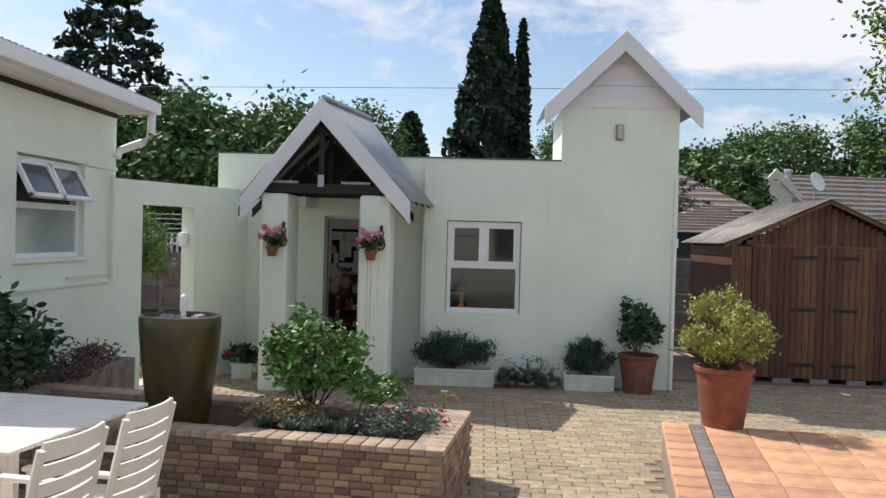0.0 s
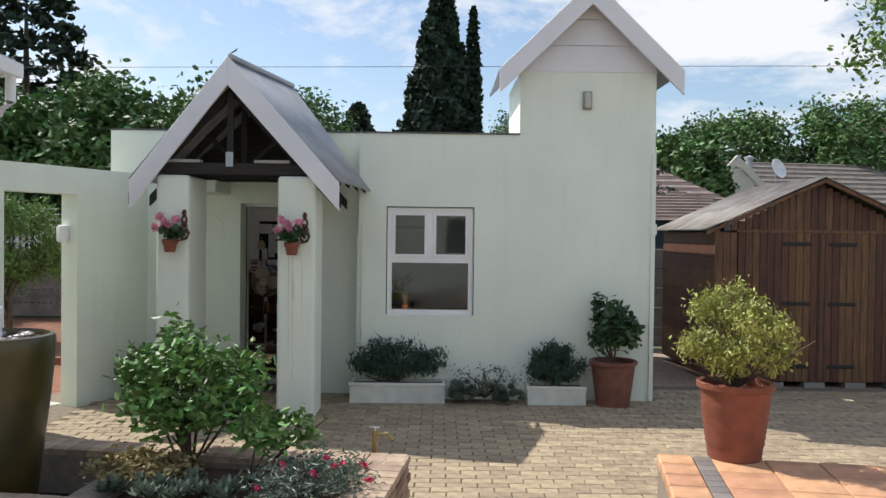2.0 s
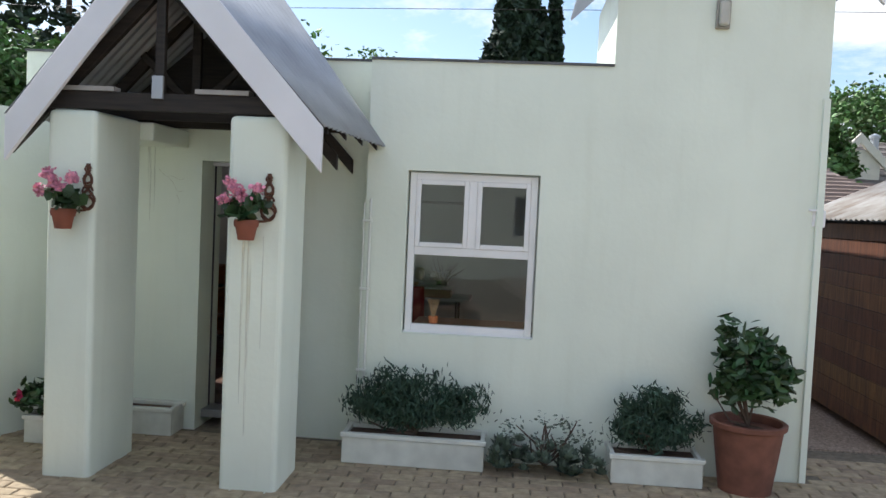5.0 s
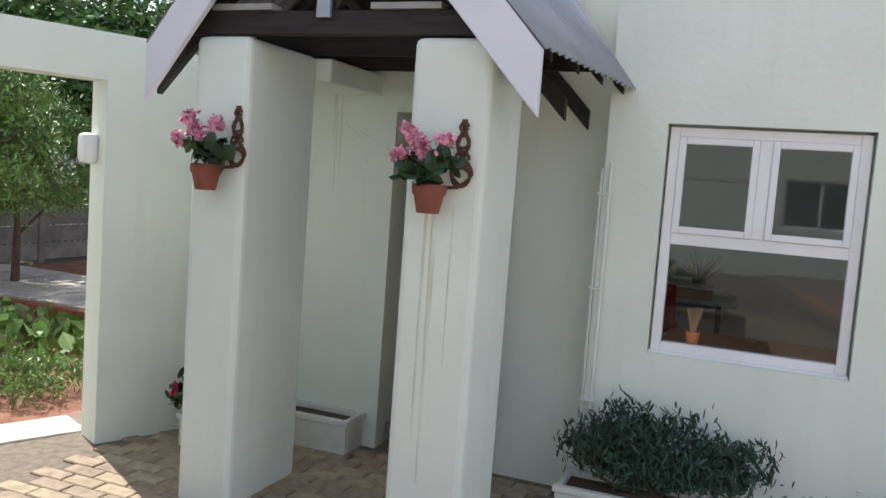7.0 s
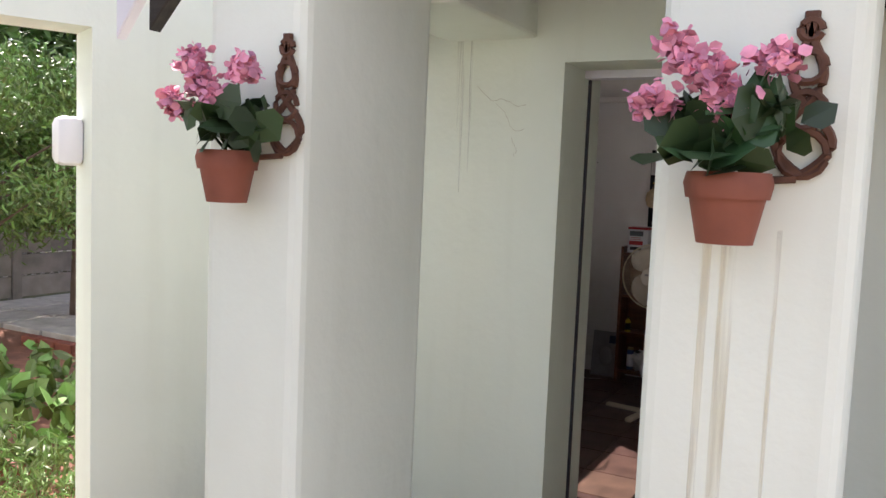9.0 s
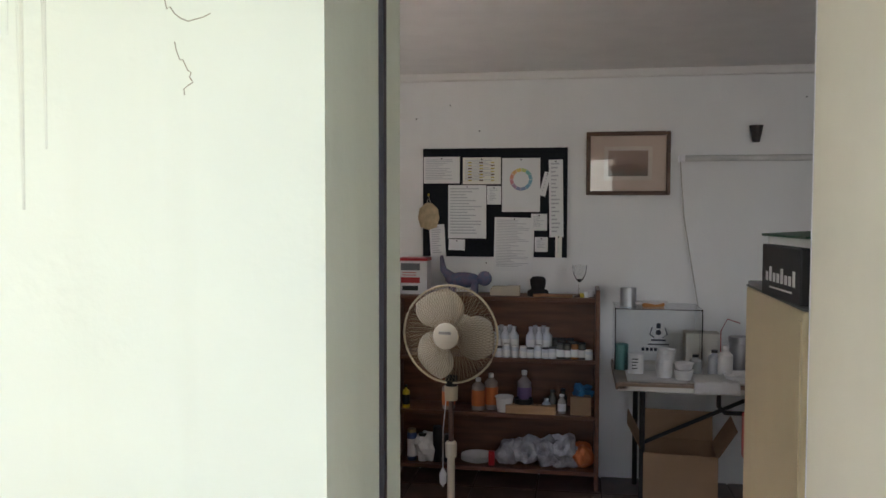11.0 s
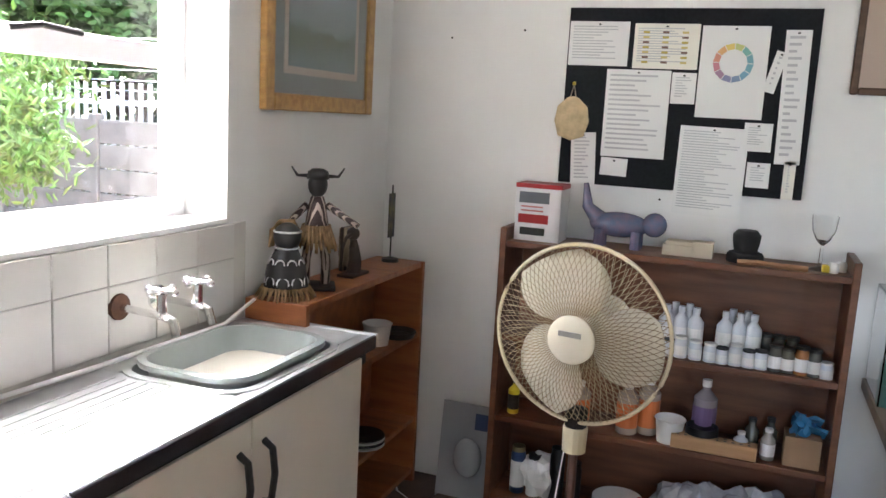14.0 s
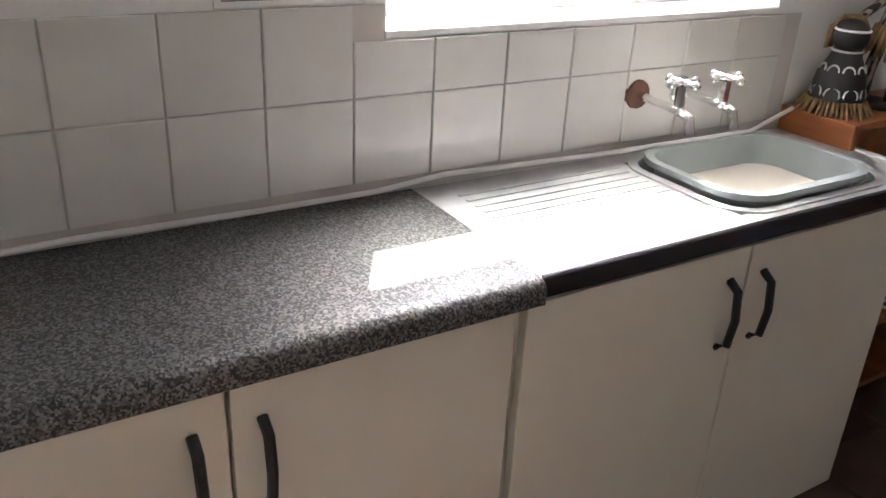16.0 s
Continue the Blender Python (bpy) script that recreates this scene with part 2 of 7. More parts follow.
def tube(pts, r, seg=8, bm=None, taper=None):
    b = bmesh.new()
    pts = [Vector(p) for p in pts]
    rings = []
    for i, p in enumerate(pts):
        d = (pts[min(i + 1, len(pts) - 1)] - pts[max(i - 1, 0)]).normalized()
        u = d.cross(Vector((0, 0, 1)) if abs(d.z) < 0.9 else Vector((1, 0, 0))).normalized()
        v = d.cross(u)
        rr = r if taper is None else r + (taper - r) * i / (len(pts) - 1)
        rings.append([b.verts.new(p + u * rr * math.cos(a) + v * rr * math.sin(a)) for a in [2 * math.pi * k / seg for k in range(seg)]])
    for p, q in zip(rings, rings[1:]):
        for i in range(seg):
            b.faces.new((p[i], p[(i + 1) % seg], q[(i + 1) % seg], q[i]))
    b.faces.new(rings[0][::-1])
    b.faces.new(rings[-1])
    return join(bm, b)


def prism(poly, z0, z1, bm=None, m=None):
    b = bmesh.new()
    lo = [b.verts.new((x, y, z0)) for x, y in poly]
    hi = [b.verts.new((x, y, z1)) for x, y in poly]
    b.faces.new(lo[::-1])
    b.faces.new(hi)
    for i in range(len(poly)):
        j = (i + 1) % len(poly)
        b.faces.new((lo[i], lo[j], hi[j], hi[i]))
    if m:
        bmesh.ops.transform(b, matrix=m, verts=b.verts)
    return join(bm, b)


def leaves(name, pts, size, material, parent, seed=1, width=0.45, droop=0.0, label="", lift=0.0):
    rng = np.random.default_rng(seed)
    p = np.asarray(pts, float)
    n = len(p)
    a = rng.normal(size=(n, 3))
    a[:, 2] = a[:, 2] * 0.6 - droop + lift
    a /= np.linalg.norm(a, axis=1)[:, None]
    c = rng.normal(size=(n, 3))
    b = np.cross(a, c)
    b /= np.linalg.norm(b, axis=1)[:, None] + 1e-9
    nn = np.cross(a, b)
    s = (size * rng.uniform(0.65, 1.3, n))[:, None]
    v = np.empty((n, 6, 3))
    v[:, 0], v[:, 3] = p - a * s, p + a * s
    v[:, 1], v[:, 2] = p - a * s * 0.35 + b * s * width + nn * s * 0.12, p + a * s * 0.35 + b * s * width + nn * s * 0.12
    v[:, 5], v[:, 4] = p - a * s * 0.35 - b * s * width + nn * s * 0.12, p + a * s * 0.35 - b * s * width + nn * s * 0.12
    idx = np.arange(n)[:, None] * 6
    faces = np.concatenate([idx + np.array([[0, 1, 2, 3]]), idx + np.array([[0, 3, 4, 5]])])
    me = bpy.data.meshes.new(name)
    me.from_pydata(v.reshape(-1, 3).tolist(), [], faces.tolist())
    return link_mesh(name, me, material, parent, label)


def cloud(rng, n, c, r, clumps=40, tight=0.22, flat=0.0):
    d = rng.normal(size=(clumps, 3))
    d /= np.linalg.norm(d, axis=1)[:, None]
    d[:, 2] = np.where(d[:, 2] < 0, d[:, 2] * (1 - flat), d[:, 2])
    rad = rng.uniform(0.35, 1.0, clumps) ** 0.6
    cc = np.array(c) + d * rad[:, None] * np.array(r)
    k = rng.integers(0, clumps, n)
    return cc[k] + rng.normal(size=(n, 3)) * tight * np.array(r)


def ground_z(y):
    return 0.02 * min(max(8.5 - y, 0.0), 8.5)


# ---- ground ----
def strip_ground():
    bm = bmesh.new()
    xs = [-300, -60, -20, -3.3, 7.5, 20, 60, 300]
    ys = [-300, -60, -10, 0, 4, 8.5, 14, 60, 300]
    g = {(i, j): bm.verts.new((x, y, ground_z(y) - 0.062)) for i, x in enumerate(xs) for j, y in enumerate(ys)}
    for i in range(len(xs) - 1):
        for j in range(len(ys) - 1):
            bm.faces.new((g[i, j], g[i + 1, j], g[i + 1, j + 1], g[i, j + 1]))
    return structure(part("ground", bm, GRASSY), "dull green and brown open ground", "ground")


ground = strip_ground()
bm = bmesh.new()
vs = [bm.verts.new((x, y, ground_z(y) - 0.012)) for y in (-3.5, 0, 4, 8.5, 10.9) for x in (-3.2, 7.0)]
for k in range(4):
    bm.faces.new((vs[2 * k], vs[2 * k + 1], vs[2 * k + 3], vs[2 * k + 2]))
pavement = structure(part("pavement", bm, SAND), "weathered tan brick paving in a running bond", "paving")
structure(part("garden_bed", bx(-9.4, -2.72, 8.9, 17.9, -0.3, -0.05), REDSOIL), "red-brown bare soil of the kitchen garden", "soil")
structure(part("side_yard", bx(3.38, 6.9, 11, 14.3, -0.3, -0.02), mat("gravel", (0.40, 0.30, 0.23), 0.95, var=0.5, scale=40, bump=0.6, bscale=60)), "pale pinkish gravel yard beside the shed", "gravel")


# ---- cottage shell ----
def wall(name, boxes, material, label, rot=None):
    bm = bmesh.new()
    for b in boxes:
        bx(*b, bm=bm)
    ob = structure(part(name, bm, material), label, "wall")
    return ob


WT = 2.88
wall("wall_front", [(0.12, 0.42, 10.0, 10.25, -0.1, WT), (1.38, 3.34, 10.0, 10.25, -0.1, WT), (0.42, 1.38, 10.0, 10.25, -0.1, 0.90), (0.42, 1.38, 10.0, 10.25, 2.09, WT)], STUCCO, "pale mint painted plaster wall with hairline stains")
wall("wall_return", [(0.12, 0.39, 10.25, 10.70, -0.1, WT)], STUCCO, "pale mint painted plaster return wall")
wall("wall_recess", [(-2.68, -1.23, 10.27, 10.70, -0.1, 2.91), (-0.44, 0.12, 10.27, 10.70, -0.1, 2.91), (-1.23, -0.44, 10.27, 10.70, 2.11, 2.91)], STUCCO, "pale mint plaster wall around the doorway, cracked and streaked")
wall("wall_left", [(-2.65, -2.44, 10.70, 11.735, -0.1, 2.88), (-2.65, -2.44, 12.738, 13.95, -0.1, 2.88), (-2.65, -2.44, 11.735, 12.738, -0.1, 1.262), (-2.65, -2.44, 11.735, 12.738, 2.2, 2.88)], PLASTER, "white plastered wall with a window over the sink")
wall("wall_back", [(-2.44, 3.34, 13.74, 13.95, -0.1, 2.88)], PLASTER, "plain white plastered wall with old nail holes")
wall("wall_right", [(3.17, 3.34, 10.25, 13.74, -0.1, 2.88)], PLASTER, "plain white plastered wall")
wall("wall_inner_lining", [(0.39, 0.42, 10.25, 10.27, 0.18, 2.36), (1.38, 3.17, 10.25, 10.27, 0.18, 2.36), (0.42, 1.38, 10.25, 10.27, 0.18, 0.90), (0.42, 1.38, 10.25, 10.27, 2.09, 2.36), (-2.44, -1.26, 10.70, 10.72, 0.18, 2.36), (-0.40, 0.39, 10.70, 10.72, 0.18, 2.36), (-1.26, -0.40, 10.70, 10.72, 2.14, 2.36)], PLASTER, "white plastered inner face of the entrance wall")
structure(part("ceiling", bx(0.39, 3.17, 10.27, 10.72, 2.36, 2.44, bm=bx(-2.44, 3.17, 10.72, 13.74, 2.36, 2.44)), CEIL), "white painted board ceiling", "ceiling")
bm = bx(-2.44, 3.17, 13.70, 13.74, 2.318, 2.36, 0.006)
bx(-2.44, -2.40, 10.72, 13.70, 2.318, 2.36, 0.006, bm=bm)
structure(part("cornice", bm, CEIL), "plain white cornice strip", "cornice")
structure(part("roof", bx(0.39, 3.17, 10.25, 10.70, 2.6, 2.68, bm=bx(-2.44, 3.17, 10.70, 13.74, 2.6, 2.68)), ZINC), "low metal roof behind the parapet", "roof")
bm = bx(0.12, 1.86, 9.985, 10.265, WT, WT + 0.018)
bx(-2.69, 0.12, 10.255, 10.715, 2.91, 2.928, bm=bm)
structure(part("parapet_flashing", bm, mat("bitumen_flashing", (0.11, 0.11, 0.115), 0.6, 0.2, var=0.4, scale=5)), "dark weathered flashing on the parapet", "flashing")
structure(part("floor", bx(0.39, 3.17, 10.27, 10.72, 0.05, 0.17, bm=bx(-2.44, 3.17, 10.72, 13.74, 0.05, 0.17)), mat("floor_grout", (0.075, 0.05, 0.04), 0.9)), "dark slate and brown tiled floor", "floor")
# tower over the right end
bm = bx(1.86, 3.34, 10.0, 10.22, WT, 3.57)
bx(1.86, 2.02, 10.22, 11.4, WT, 3.57, bm=bm)
bx(3.18, 3.34, 10.22, 11.4, WT, 3.57, bm=bm)
bx(2.02, 3.18, 11.2, 11.4, WT, 3.57, bm=bm)
tower = structure(part("wall_tower", bm, STUCCO), "pale mint plaster tower wall", "wall")


def gable_board(x0, z0, x1, z1, depth, y0, y1):
    b = bmesh.new()
    q = [(x0, z0), (x1, z1), (x1, z1 - depth), (x0, z0 - depth)]
    f = [b.verts.new((x, y0, z)) for x, z in q]
    g = [b.verts.new((x, y1, z)) for x, z in q]
    b.faces.new(f)
    b.faces.new(g[::-1])
    for i in range(4):
        j = (i + 1) % 4
        b.faces.new((f[i], g[i], g[j], f[j]))
    bmesh.ops.bevel(b, geom=b.edges[:], offset=0.004, segments=1, affect="EDGES")
    return b


SHEDROOF = mat("weathered_iron", (0.22, 0.215, 0.21), 0.7, 0.2, var=0.4, scale=4, col2=(0.15, 0.12, 0.10))


def corrugated(c00, c10, c01, c11, waves, amp, name, parent, label="", material=None, nu=None):
    """A sheet between four corners: u across the waves, v down them."""
    b = bmesh.new()
    c00, c10, c01, c11 = map(Vector, (c00, c10, c01, c11))
    nrm = (c10 - c00).cross(c01 - c00).normalized()
    nu = nu or waves * 8
    rows = []
    for v in (0.0, 1.0):
        rows.append([b.verts.new((c00.lerp(c10, u / nu)).lerp(c01.lerp(c11, u / nu), v) + nrm * amp * math.sin(2 * math.pi * waves * u / nu)) for u in range(nu + 1)])
    for i in range(nu):
        b.faces.new((rows[0][i], rows[0][i + 1], rows[1][i + 1], rows[1][i]))
    ob = part(name, b, material or ZINC, parent, label, smooth=True)
    md = ob.modifiers.new("thickness", "SOLIDIFY")
    md.thickness = 0.004
    return ob


troof = thing("tower_roof", "steep little gable roof with broad white bargeboards", "roof", (2.6, 10.0, 3.41))
for sx in (-1, 1):
    part("bargeboard", gable_board(0, 1.10, sx * 0.98, 0.15, 0.26, -0.22, -0.185), BARGE, troof, "grey-white painted bargeboard")
    corrugated((0, -0.2, 1.085), (0, 1.5, 1.085), (sx * 0.98, -0.2, 0.135), (sx * 0.98, 1.5, 0.135), 22, 0.009, "roof_sheet", troof, "galvanised corrugated sheet")
    part("rafter", gable_board(0, 1.06, sx * 0.9, 0.2, 0.1, -0.12, -0.07), DARKWOOD, troof, "dark rafter under the eaves")
for k, (z0, z1) in enumerate(((0.16, 0.44), (0.446, 0.72), (0.726, 1.0))):
    w0, w1 = 0.98 * (1.06 - z0) / 1.0, 0.98 * (1.06 - z1) / 1.0
    b = bmesh.new()
    f = [b.verts.new((x, y, z)) for y in (-0.012 - 0.004 * k, 0.03) for x, z in ((-min(w0, 0.75), z0), (min(w0, 0.75), z0), (w1, z1), (-w1, z1))]
    for q in ((0, 1, 2, 3), (7, 6, 5, 4), (0, 4, 5, 1), (1, 5, 6, 2), (2, 6, 7, 3), (3, 7, 4, 0)):
        b.faces.new([f[i] for i in q])
    part("gable_plank", b, BARGE, troof)


# ---- windows and doors ----
def frame_box(b, x0, x1, z0, z1, y0, y1, w):
    for q in ((x0, x0 + w, z0, z1), (x1 - w, x1, z0, z1), (x0 + w, x1 - w, z0, z0 + w), (x0 + w, x1 - w, z1 - w, z1)):
        bx(q[0], q[1], y0, y1, q[2], q[3], 0.004, bm=b, seg=1)
    return b


def pane(name, x0, x1, z0, z1, y, parent):
    p = part(name, bx(x0, x1, y, y + 0.005, z0, z1), GLASS, parent, "reflective glass pane tinted to darken the room behind")
    p.visible_shadow = False
    return p


win = structure(thing("window_1", "white framed window with two small lights above a large one", "window", (0.42, 10.0, 0.90)), "white framed window with two small lights above a large one", "window")
b = frame_box(bmesh.new(), 0.012, 0.948, 0.012, 1.178, 0.055, 0.12, 0.05)
bx(0.062, 0.898, 0.055, 0.12, 0.575, 0.635, 0.004, bm=b)
bx(0.45, 0.51, 0.055, 0.12, 0.635, 1.128, 0.004, bm=b)
part("window_frame", b, WHITE, win)
for x0, x1 in ((0.062, 0.45), (0.51, 0.898)):
    part("casement", frame_box(bmesh.new(), x0, x1, 0.635, 1.128, 0.045, 0.09, 0.035), WHITE, win)
    pane("pane", x0 + 0.035, x1 - 0.035, 0.67, 1.093, 0.07, win)
pane("pane", 0.062, 0.898, 0.062, 0.575, 0.08, win)
part("window_sill", bx(0.002, 0.958, 0.05, 0.14, -0.004, 0.012, 0.003), WHITE, win)

win2 = structure(thing("window_2", "white framed window above the sink looking onto the garden", "window", (-2.65, 11.731, 1.262)), "white framed window above the sink looking onto the garden", "window")
b = bmesh.new()
for q in ((0, 0.05, 0, 0.936), (0.955, 1.005, 0, 0.936), (0.05, 0.955, 0, 0.05), (0.05, 0.955, 0.886, 0.936), (0.05, 0.955, 0.39, 0.45)):
    bx(0.02, 0.075, q[0], q[1], q[2], q[3], 0.004, bm=b, seg=1)
part("window_frame", b, WHITE, win2)
for z0, z1 in ((0.05, 0.39), (0.45, 0.886)):
    p = part("pane", bx(0.045, 0.05, 0.05, 0.955, z0, z1), CLEAR, win2, "clear glass pane")
    p.visible_shadow = False
part("window_sill", bx(0.076, 0.214, 0.0, 1.006, -0.012, 0.004, 0.004), WHITE, win2, "white painted sill")
part("stay", tube([(0.08, 0.45, 0.44), (0.11, 0.5, 0.45), (0.10, 0.62, 0.445)], 0.007), BLACKIRON, win2, "black casement stay")

door = structure(thing("door_1", "white aluminium glazed door standing open outwards, with a roller blind", "door", (-1.272, 10.50, 0.12)), "white aluminium glazed door standing open outwards, with a roller blind", "door")
b = bx(0.0, 0.035, 0.0, 0.07, 0, 2.0, 0.003)
bx(0.71, 0.83, 0.0, 0.07, 0, 2.0, 0.003, bm=b)
bx(0.0, 0.83, 0.0, 0.07, 1.96, 2.005, 0.003, bm=b)
part("door_frame", b, ALU, door, "white aluminium frame")
part("gasket", bx(0.040, 0.05, 0.045, 0.065, 0, 1.96), GASKET, door, "dark rubber weather seal")
part("threshold", bx(0.0, 0.81, -0.1, 0.12, -0.06, 0.0, 0.004), mat("threshold_metal", (0.4, 0.4, 0.4), 0.4, 0.7), door)
leaf = part("door_leaf", frame_box(bmesh.new(), 0, 0.70, 0, 1.95, -0.02, 0.02, 0.07), ALU, door, "white aluminium leaf")
leaf.matrix_basis = pose(0.69, -0.005, 0.005, 0, 0, -88)
g = part("glass_panel", bx(0.07, 0.63, -0.004, 0.004, 0.07, 1.88), GLASS, leaf, "glass panel with the same darkening tint")
g.visible_shadow = False
BLIND = mat("cream_blind", (0.70, 0.64, 0.54), 0.8, var=0.05)
part("roller_blind", bx(0.05, 0.66, -0.032, -0.028, 0.06, 1.86), BLIND, leaf, "cream fabric roller blind")
part("blind_tube", tube([(0.03, -0.045, 1.885), (0.68, -0.045, 1.885)], 0.022, 12), BLIND, leaf, "cream rolled tube")
b = bmesh.new()
for k in range(190):
    for dx, dy in ((0.0, -0.146), (0.022, -0.126)):
        lathe([(0.0, -0.0025), (0.0024, 0.0), (0.0, 0.0025)], 5, (0.63 + dx + 0.012 * math.sin(k * 0.016), dy + 0.0001 * k, 1.87 - k * 0.0082), bm=b)
part("bead_chain", b, WHITE, leaf, "white bead chain")
part("handle", tube([(0.66, 0.02, 0.86), (0.66, 0.065, 0.86), (0.57, 0.065, 0.86)], 0.009), CHROME, leaf, "metal lever handle")

# ---- porch ----
porch = thing("entrance_porch", "mint plastered porch with two square columns under a steep tin roof", "porch", (-1.035, 9.0, 0))
for x0, w, dp, bw in ((-0.705, 0.318, 0.63, 0.40), (0.465, 0.37, 0.50, 0.27)):
    b = bx(x0, x0 + w, 0.0, dp, -0.05, 2.335, 0.035, seg=3)
    part("column", b, STUCCO, porch, "pale mint plastered square column")
    b = bx(x0 + 0.03, x0 + bw, dp, 1.27, 2.20, 2.33, 0.012)
    part("side_beam", b, STUCCO, porch, "pale mint plastered beam")
for sx, ex, ez in ((1, 1.07, 2.275), (-1, -0.93, 2.27)):
    part("bargeboard", gable_board(0, 3.465, ex, ez, 0.275, -0.095, -0.06), BARGE, porch, "grey-white painted bargeboard")
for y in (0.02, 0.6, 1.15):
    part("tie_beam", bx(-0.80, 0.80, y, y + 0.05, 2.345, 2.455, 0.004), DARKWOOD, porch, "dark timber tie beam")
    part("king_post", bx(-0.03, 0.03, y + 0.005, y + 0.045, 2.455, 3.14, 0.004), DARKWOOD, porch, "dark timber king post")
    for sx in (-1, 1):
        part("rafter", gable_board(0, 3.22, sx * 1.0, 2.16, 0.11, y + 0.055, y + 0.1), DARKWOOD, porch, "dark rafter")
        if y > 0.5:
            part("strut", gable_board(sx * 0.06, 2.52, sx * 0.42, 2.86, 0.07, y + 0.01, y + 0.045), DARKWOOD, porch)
# added dark triangle: stops light from behind, keeps the gable in shade
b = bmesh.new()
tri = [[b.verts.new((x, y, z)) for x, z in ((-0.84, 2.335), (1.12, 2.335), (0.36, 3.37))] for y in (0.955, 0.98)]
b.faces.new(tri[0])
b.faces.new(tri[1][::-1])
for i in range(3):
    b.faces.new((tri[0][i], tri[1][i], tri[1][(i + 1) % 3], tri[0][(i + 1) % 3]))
part("back_gable", b, DARKWOOD, porch, "added near-black board shutting light out of the back of the porch gable")
part("bracket_plate", bx(-0.035, 0.035, -0.003, 0.018, 2.42, 2.56), ZINC, porch, "perforated steel nail plate")
for x0 in (-0.62, 0.24):
    part("packing_board", bx(x0, x0 + 0.34, 0.0, 0.09, 2.457, 2.485), mat("grey_board", (0.35, 0.33, 0.31), 0.8), porch, "grey weathered board")
corrugated((0.0, -0.085, 3.45), (0.40, 1.12, 3.39), (1.08, -0.085, 2.285), (1.28, 0.99, 2.25), 16, 0.009, "roof_sheet", porch, "blue-grey corrugated iron")
corrugated((0.0, -0.085, 3.45), (0.40, 1.12, 3.39), (-0.94, -0.085, 2.285), (-0.90, 1.26, 2.285), 16, 0.009, "roof_sheet", porch, "blue-grey corrugated iron")
part("ridge_cap", tube([(0.02, -0.08, 3.46), (0.40, 1.12, 3.40)], 0.03, 8), ZINC, porch, "folded ridge cap")
for k in range(4):
    part("rafter_tail", gable_board(1.01 + 0.055 * k, 2.34 - 0.01 * k, 1.065 + 0.055 * k, 2.285 - 0.01 * k, 0.04, 0.06 + k * 0.28, 0.105 + k * 0.28), DARKWOOD, porch, "dark rafter tail")

# ---- garden wall and house ----
ANG = 24.4
m = pose(-3.2, 8.21, 0, 0, 0, -ANG)
bm = bmesh.new()
for q in ((-0.22, 0, 0, 0.47, -0.15, 2.42), (-0.22, 0, 1.295, 2.30, -0.15, 2.42), (-0.22, 0, 0.47, 1.295, 2.15, 2.42)):
    bx(*q, bm=bm, m=m)
structure(part("wall_garden", bm, STUCCO), "pale mint plastered garden wall with an open gateway", "wall")
gl = thing("wall_lamp", "small white bulkhead lamp in the gateway", "lamp", tuple(m @ Vector((-0.15, 1.29, 1.75))), -ANG)
part("body", bx(-0.05, 0.05, -0.09, 0.01, -0.09, 0.09, 0.03), WHITE, gl, smooth=True)
part("step_slab", bx(-0.62, -0.26, 0.5, 1.35, -0.1, 0.0, 0.01, m=m), SLAB).name = "gateway_step"
structure(bpy.data.objects["gateway_step"], "pale concrete step in the gateway", "step")
wall("wall_house", [(-3.45, -3.2, 5.05, 6.43, -0.1, 3.15), (-8, -3.45, 5.05, 5.30, -0.1, 3.15), (-3.45, -3.2, 7.66, 8.35, -0.1, 3.15), (-3.45, -3.2, 6.43, 7.66, -0.1, 1.57), (-3.45, -3.2, 6.43, 7.66, 2.52, 3.15), (-8, -3.45, 8.10, 8.35, -0.1, 3.15)], STUCCO, "pale mint plastered wall of the main house")
wall("wall_rear", [(-6, 1.2, -3.9, -3.65, -0.1, 3.4), (2.6, 9.0, -3.9, -3.65, -0.1, 3.4), (1.2, 2.6, -3.9, -3.65, -0.1, 1.2), (1.2, 2.6, -3.9, -3.65, 2.2, 3.4)], STUCCO, "pale mint plastered wall of the house wing")
w4 = structure(thing("window_4", "white framed window of the house wing", "window", (1.2, -3.75, 1.2)), "white framed window of the house wing", "window")
part("window_frame", frame_box(bmesh.new(), 0, 1.4, 0, 1.0, 0, 0.05, 0.06), WHITE, w4)
part("pane", bx(0.06, 1.34, 0.02, 0.025, 0.06, 0.94), mat("dark_pane", (0.03, 0.035, 0.04), 0.08), w4)
part("mullion", bx(0.67, 0.73, 0, 0.05, 0.06, 0.94), WHITE, w4)
bm = bx(-3.2, -3.17, 7.66, 8.34, 2.50, 2.54, 0.004)
bx(-3.2, -3.165, 5.2, 8.3, 1.28, 1.31, 0.004, bm=bm)
bx(-3.2, -3.17, 7.3, 8.1, 1.36, 1.38, 0.004, bm=bm)
structure(part("wall_moulding", bm, STUCCO), "shallow plaster mouldings on the house wall", "trim")
hw = structure(thing("window_3", "white casement window of the house with its top lights pushed open", "window", (-3.2, 6.43, 1.57)), "white casement window of the house with its top lights pushed open", "window")
b = bmesh.new()
for q in ((0, 0.05, 0, 0.93), (1.18, 1.23, 0, 0.93), (0.05, 1.18, 0, 0.05), (0.05, 1.18, 0.88, 0.93), (0.05, 1.18, 0.46, 0.52)):
    bx(-0.12, -0.06, q[0], q[1], q[2], q[3], 0.004, bm=b)
part("window_frame", b, WHITE, hw)
# opaque dark pane, the shade of the room behind put into its colour
DPANE = mat("unlit_room_pane", (0.045, 0.06, 0.075), 0.06)
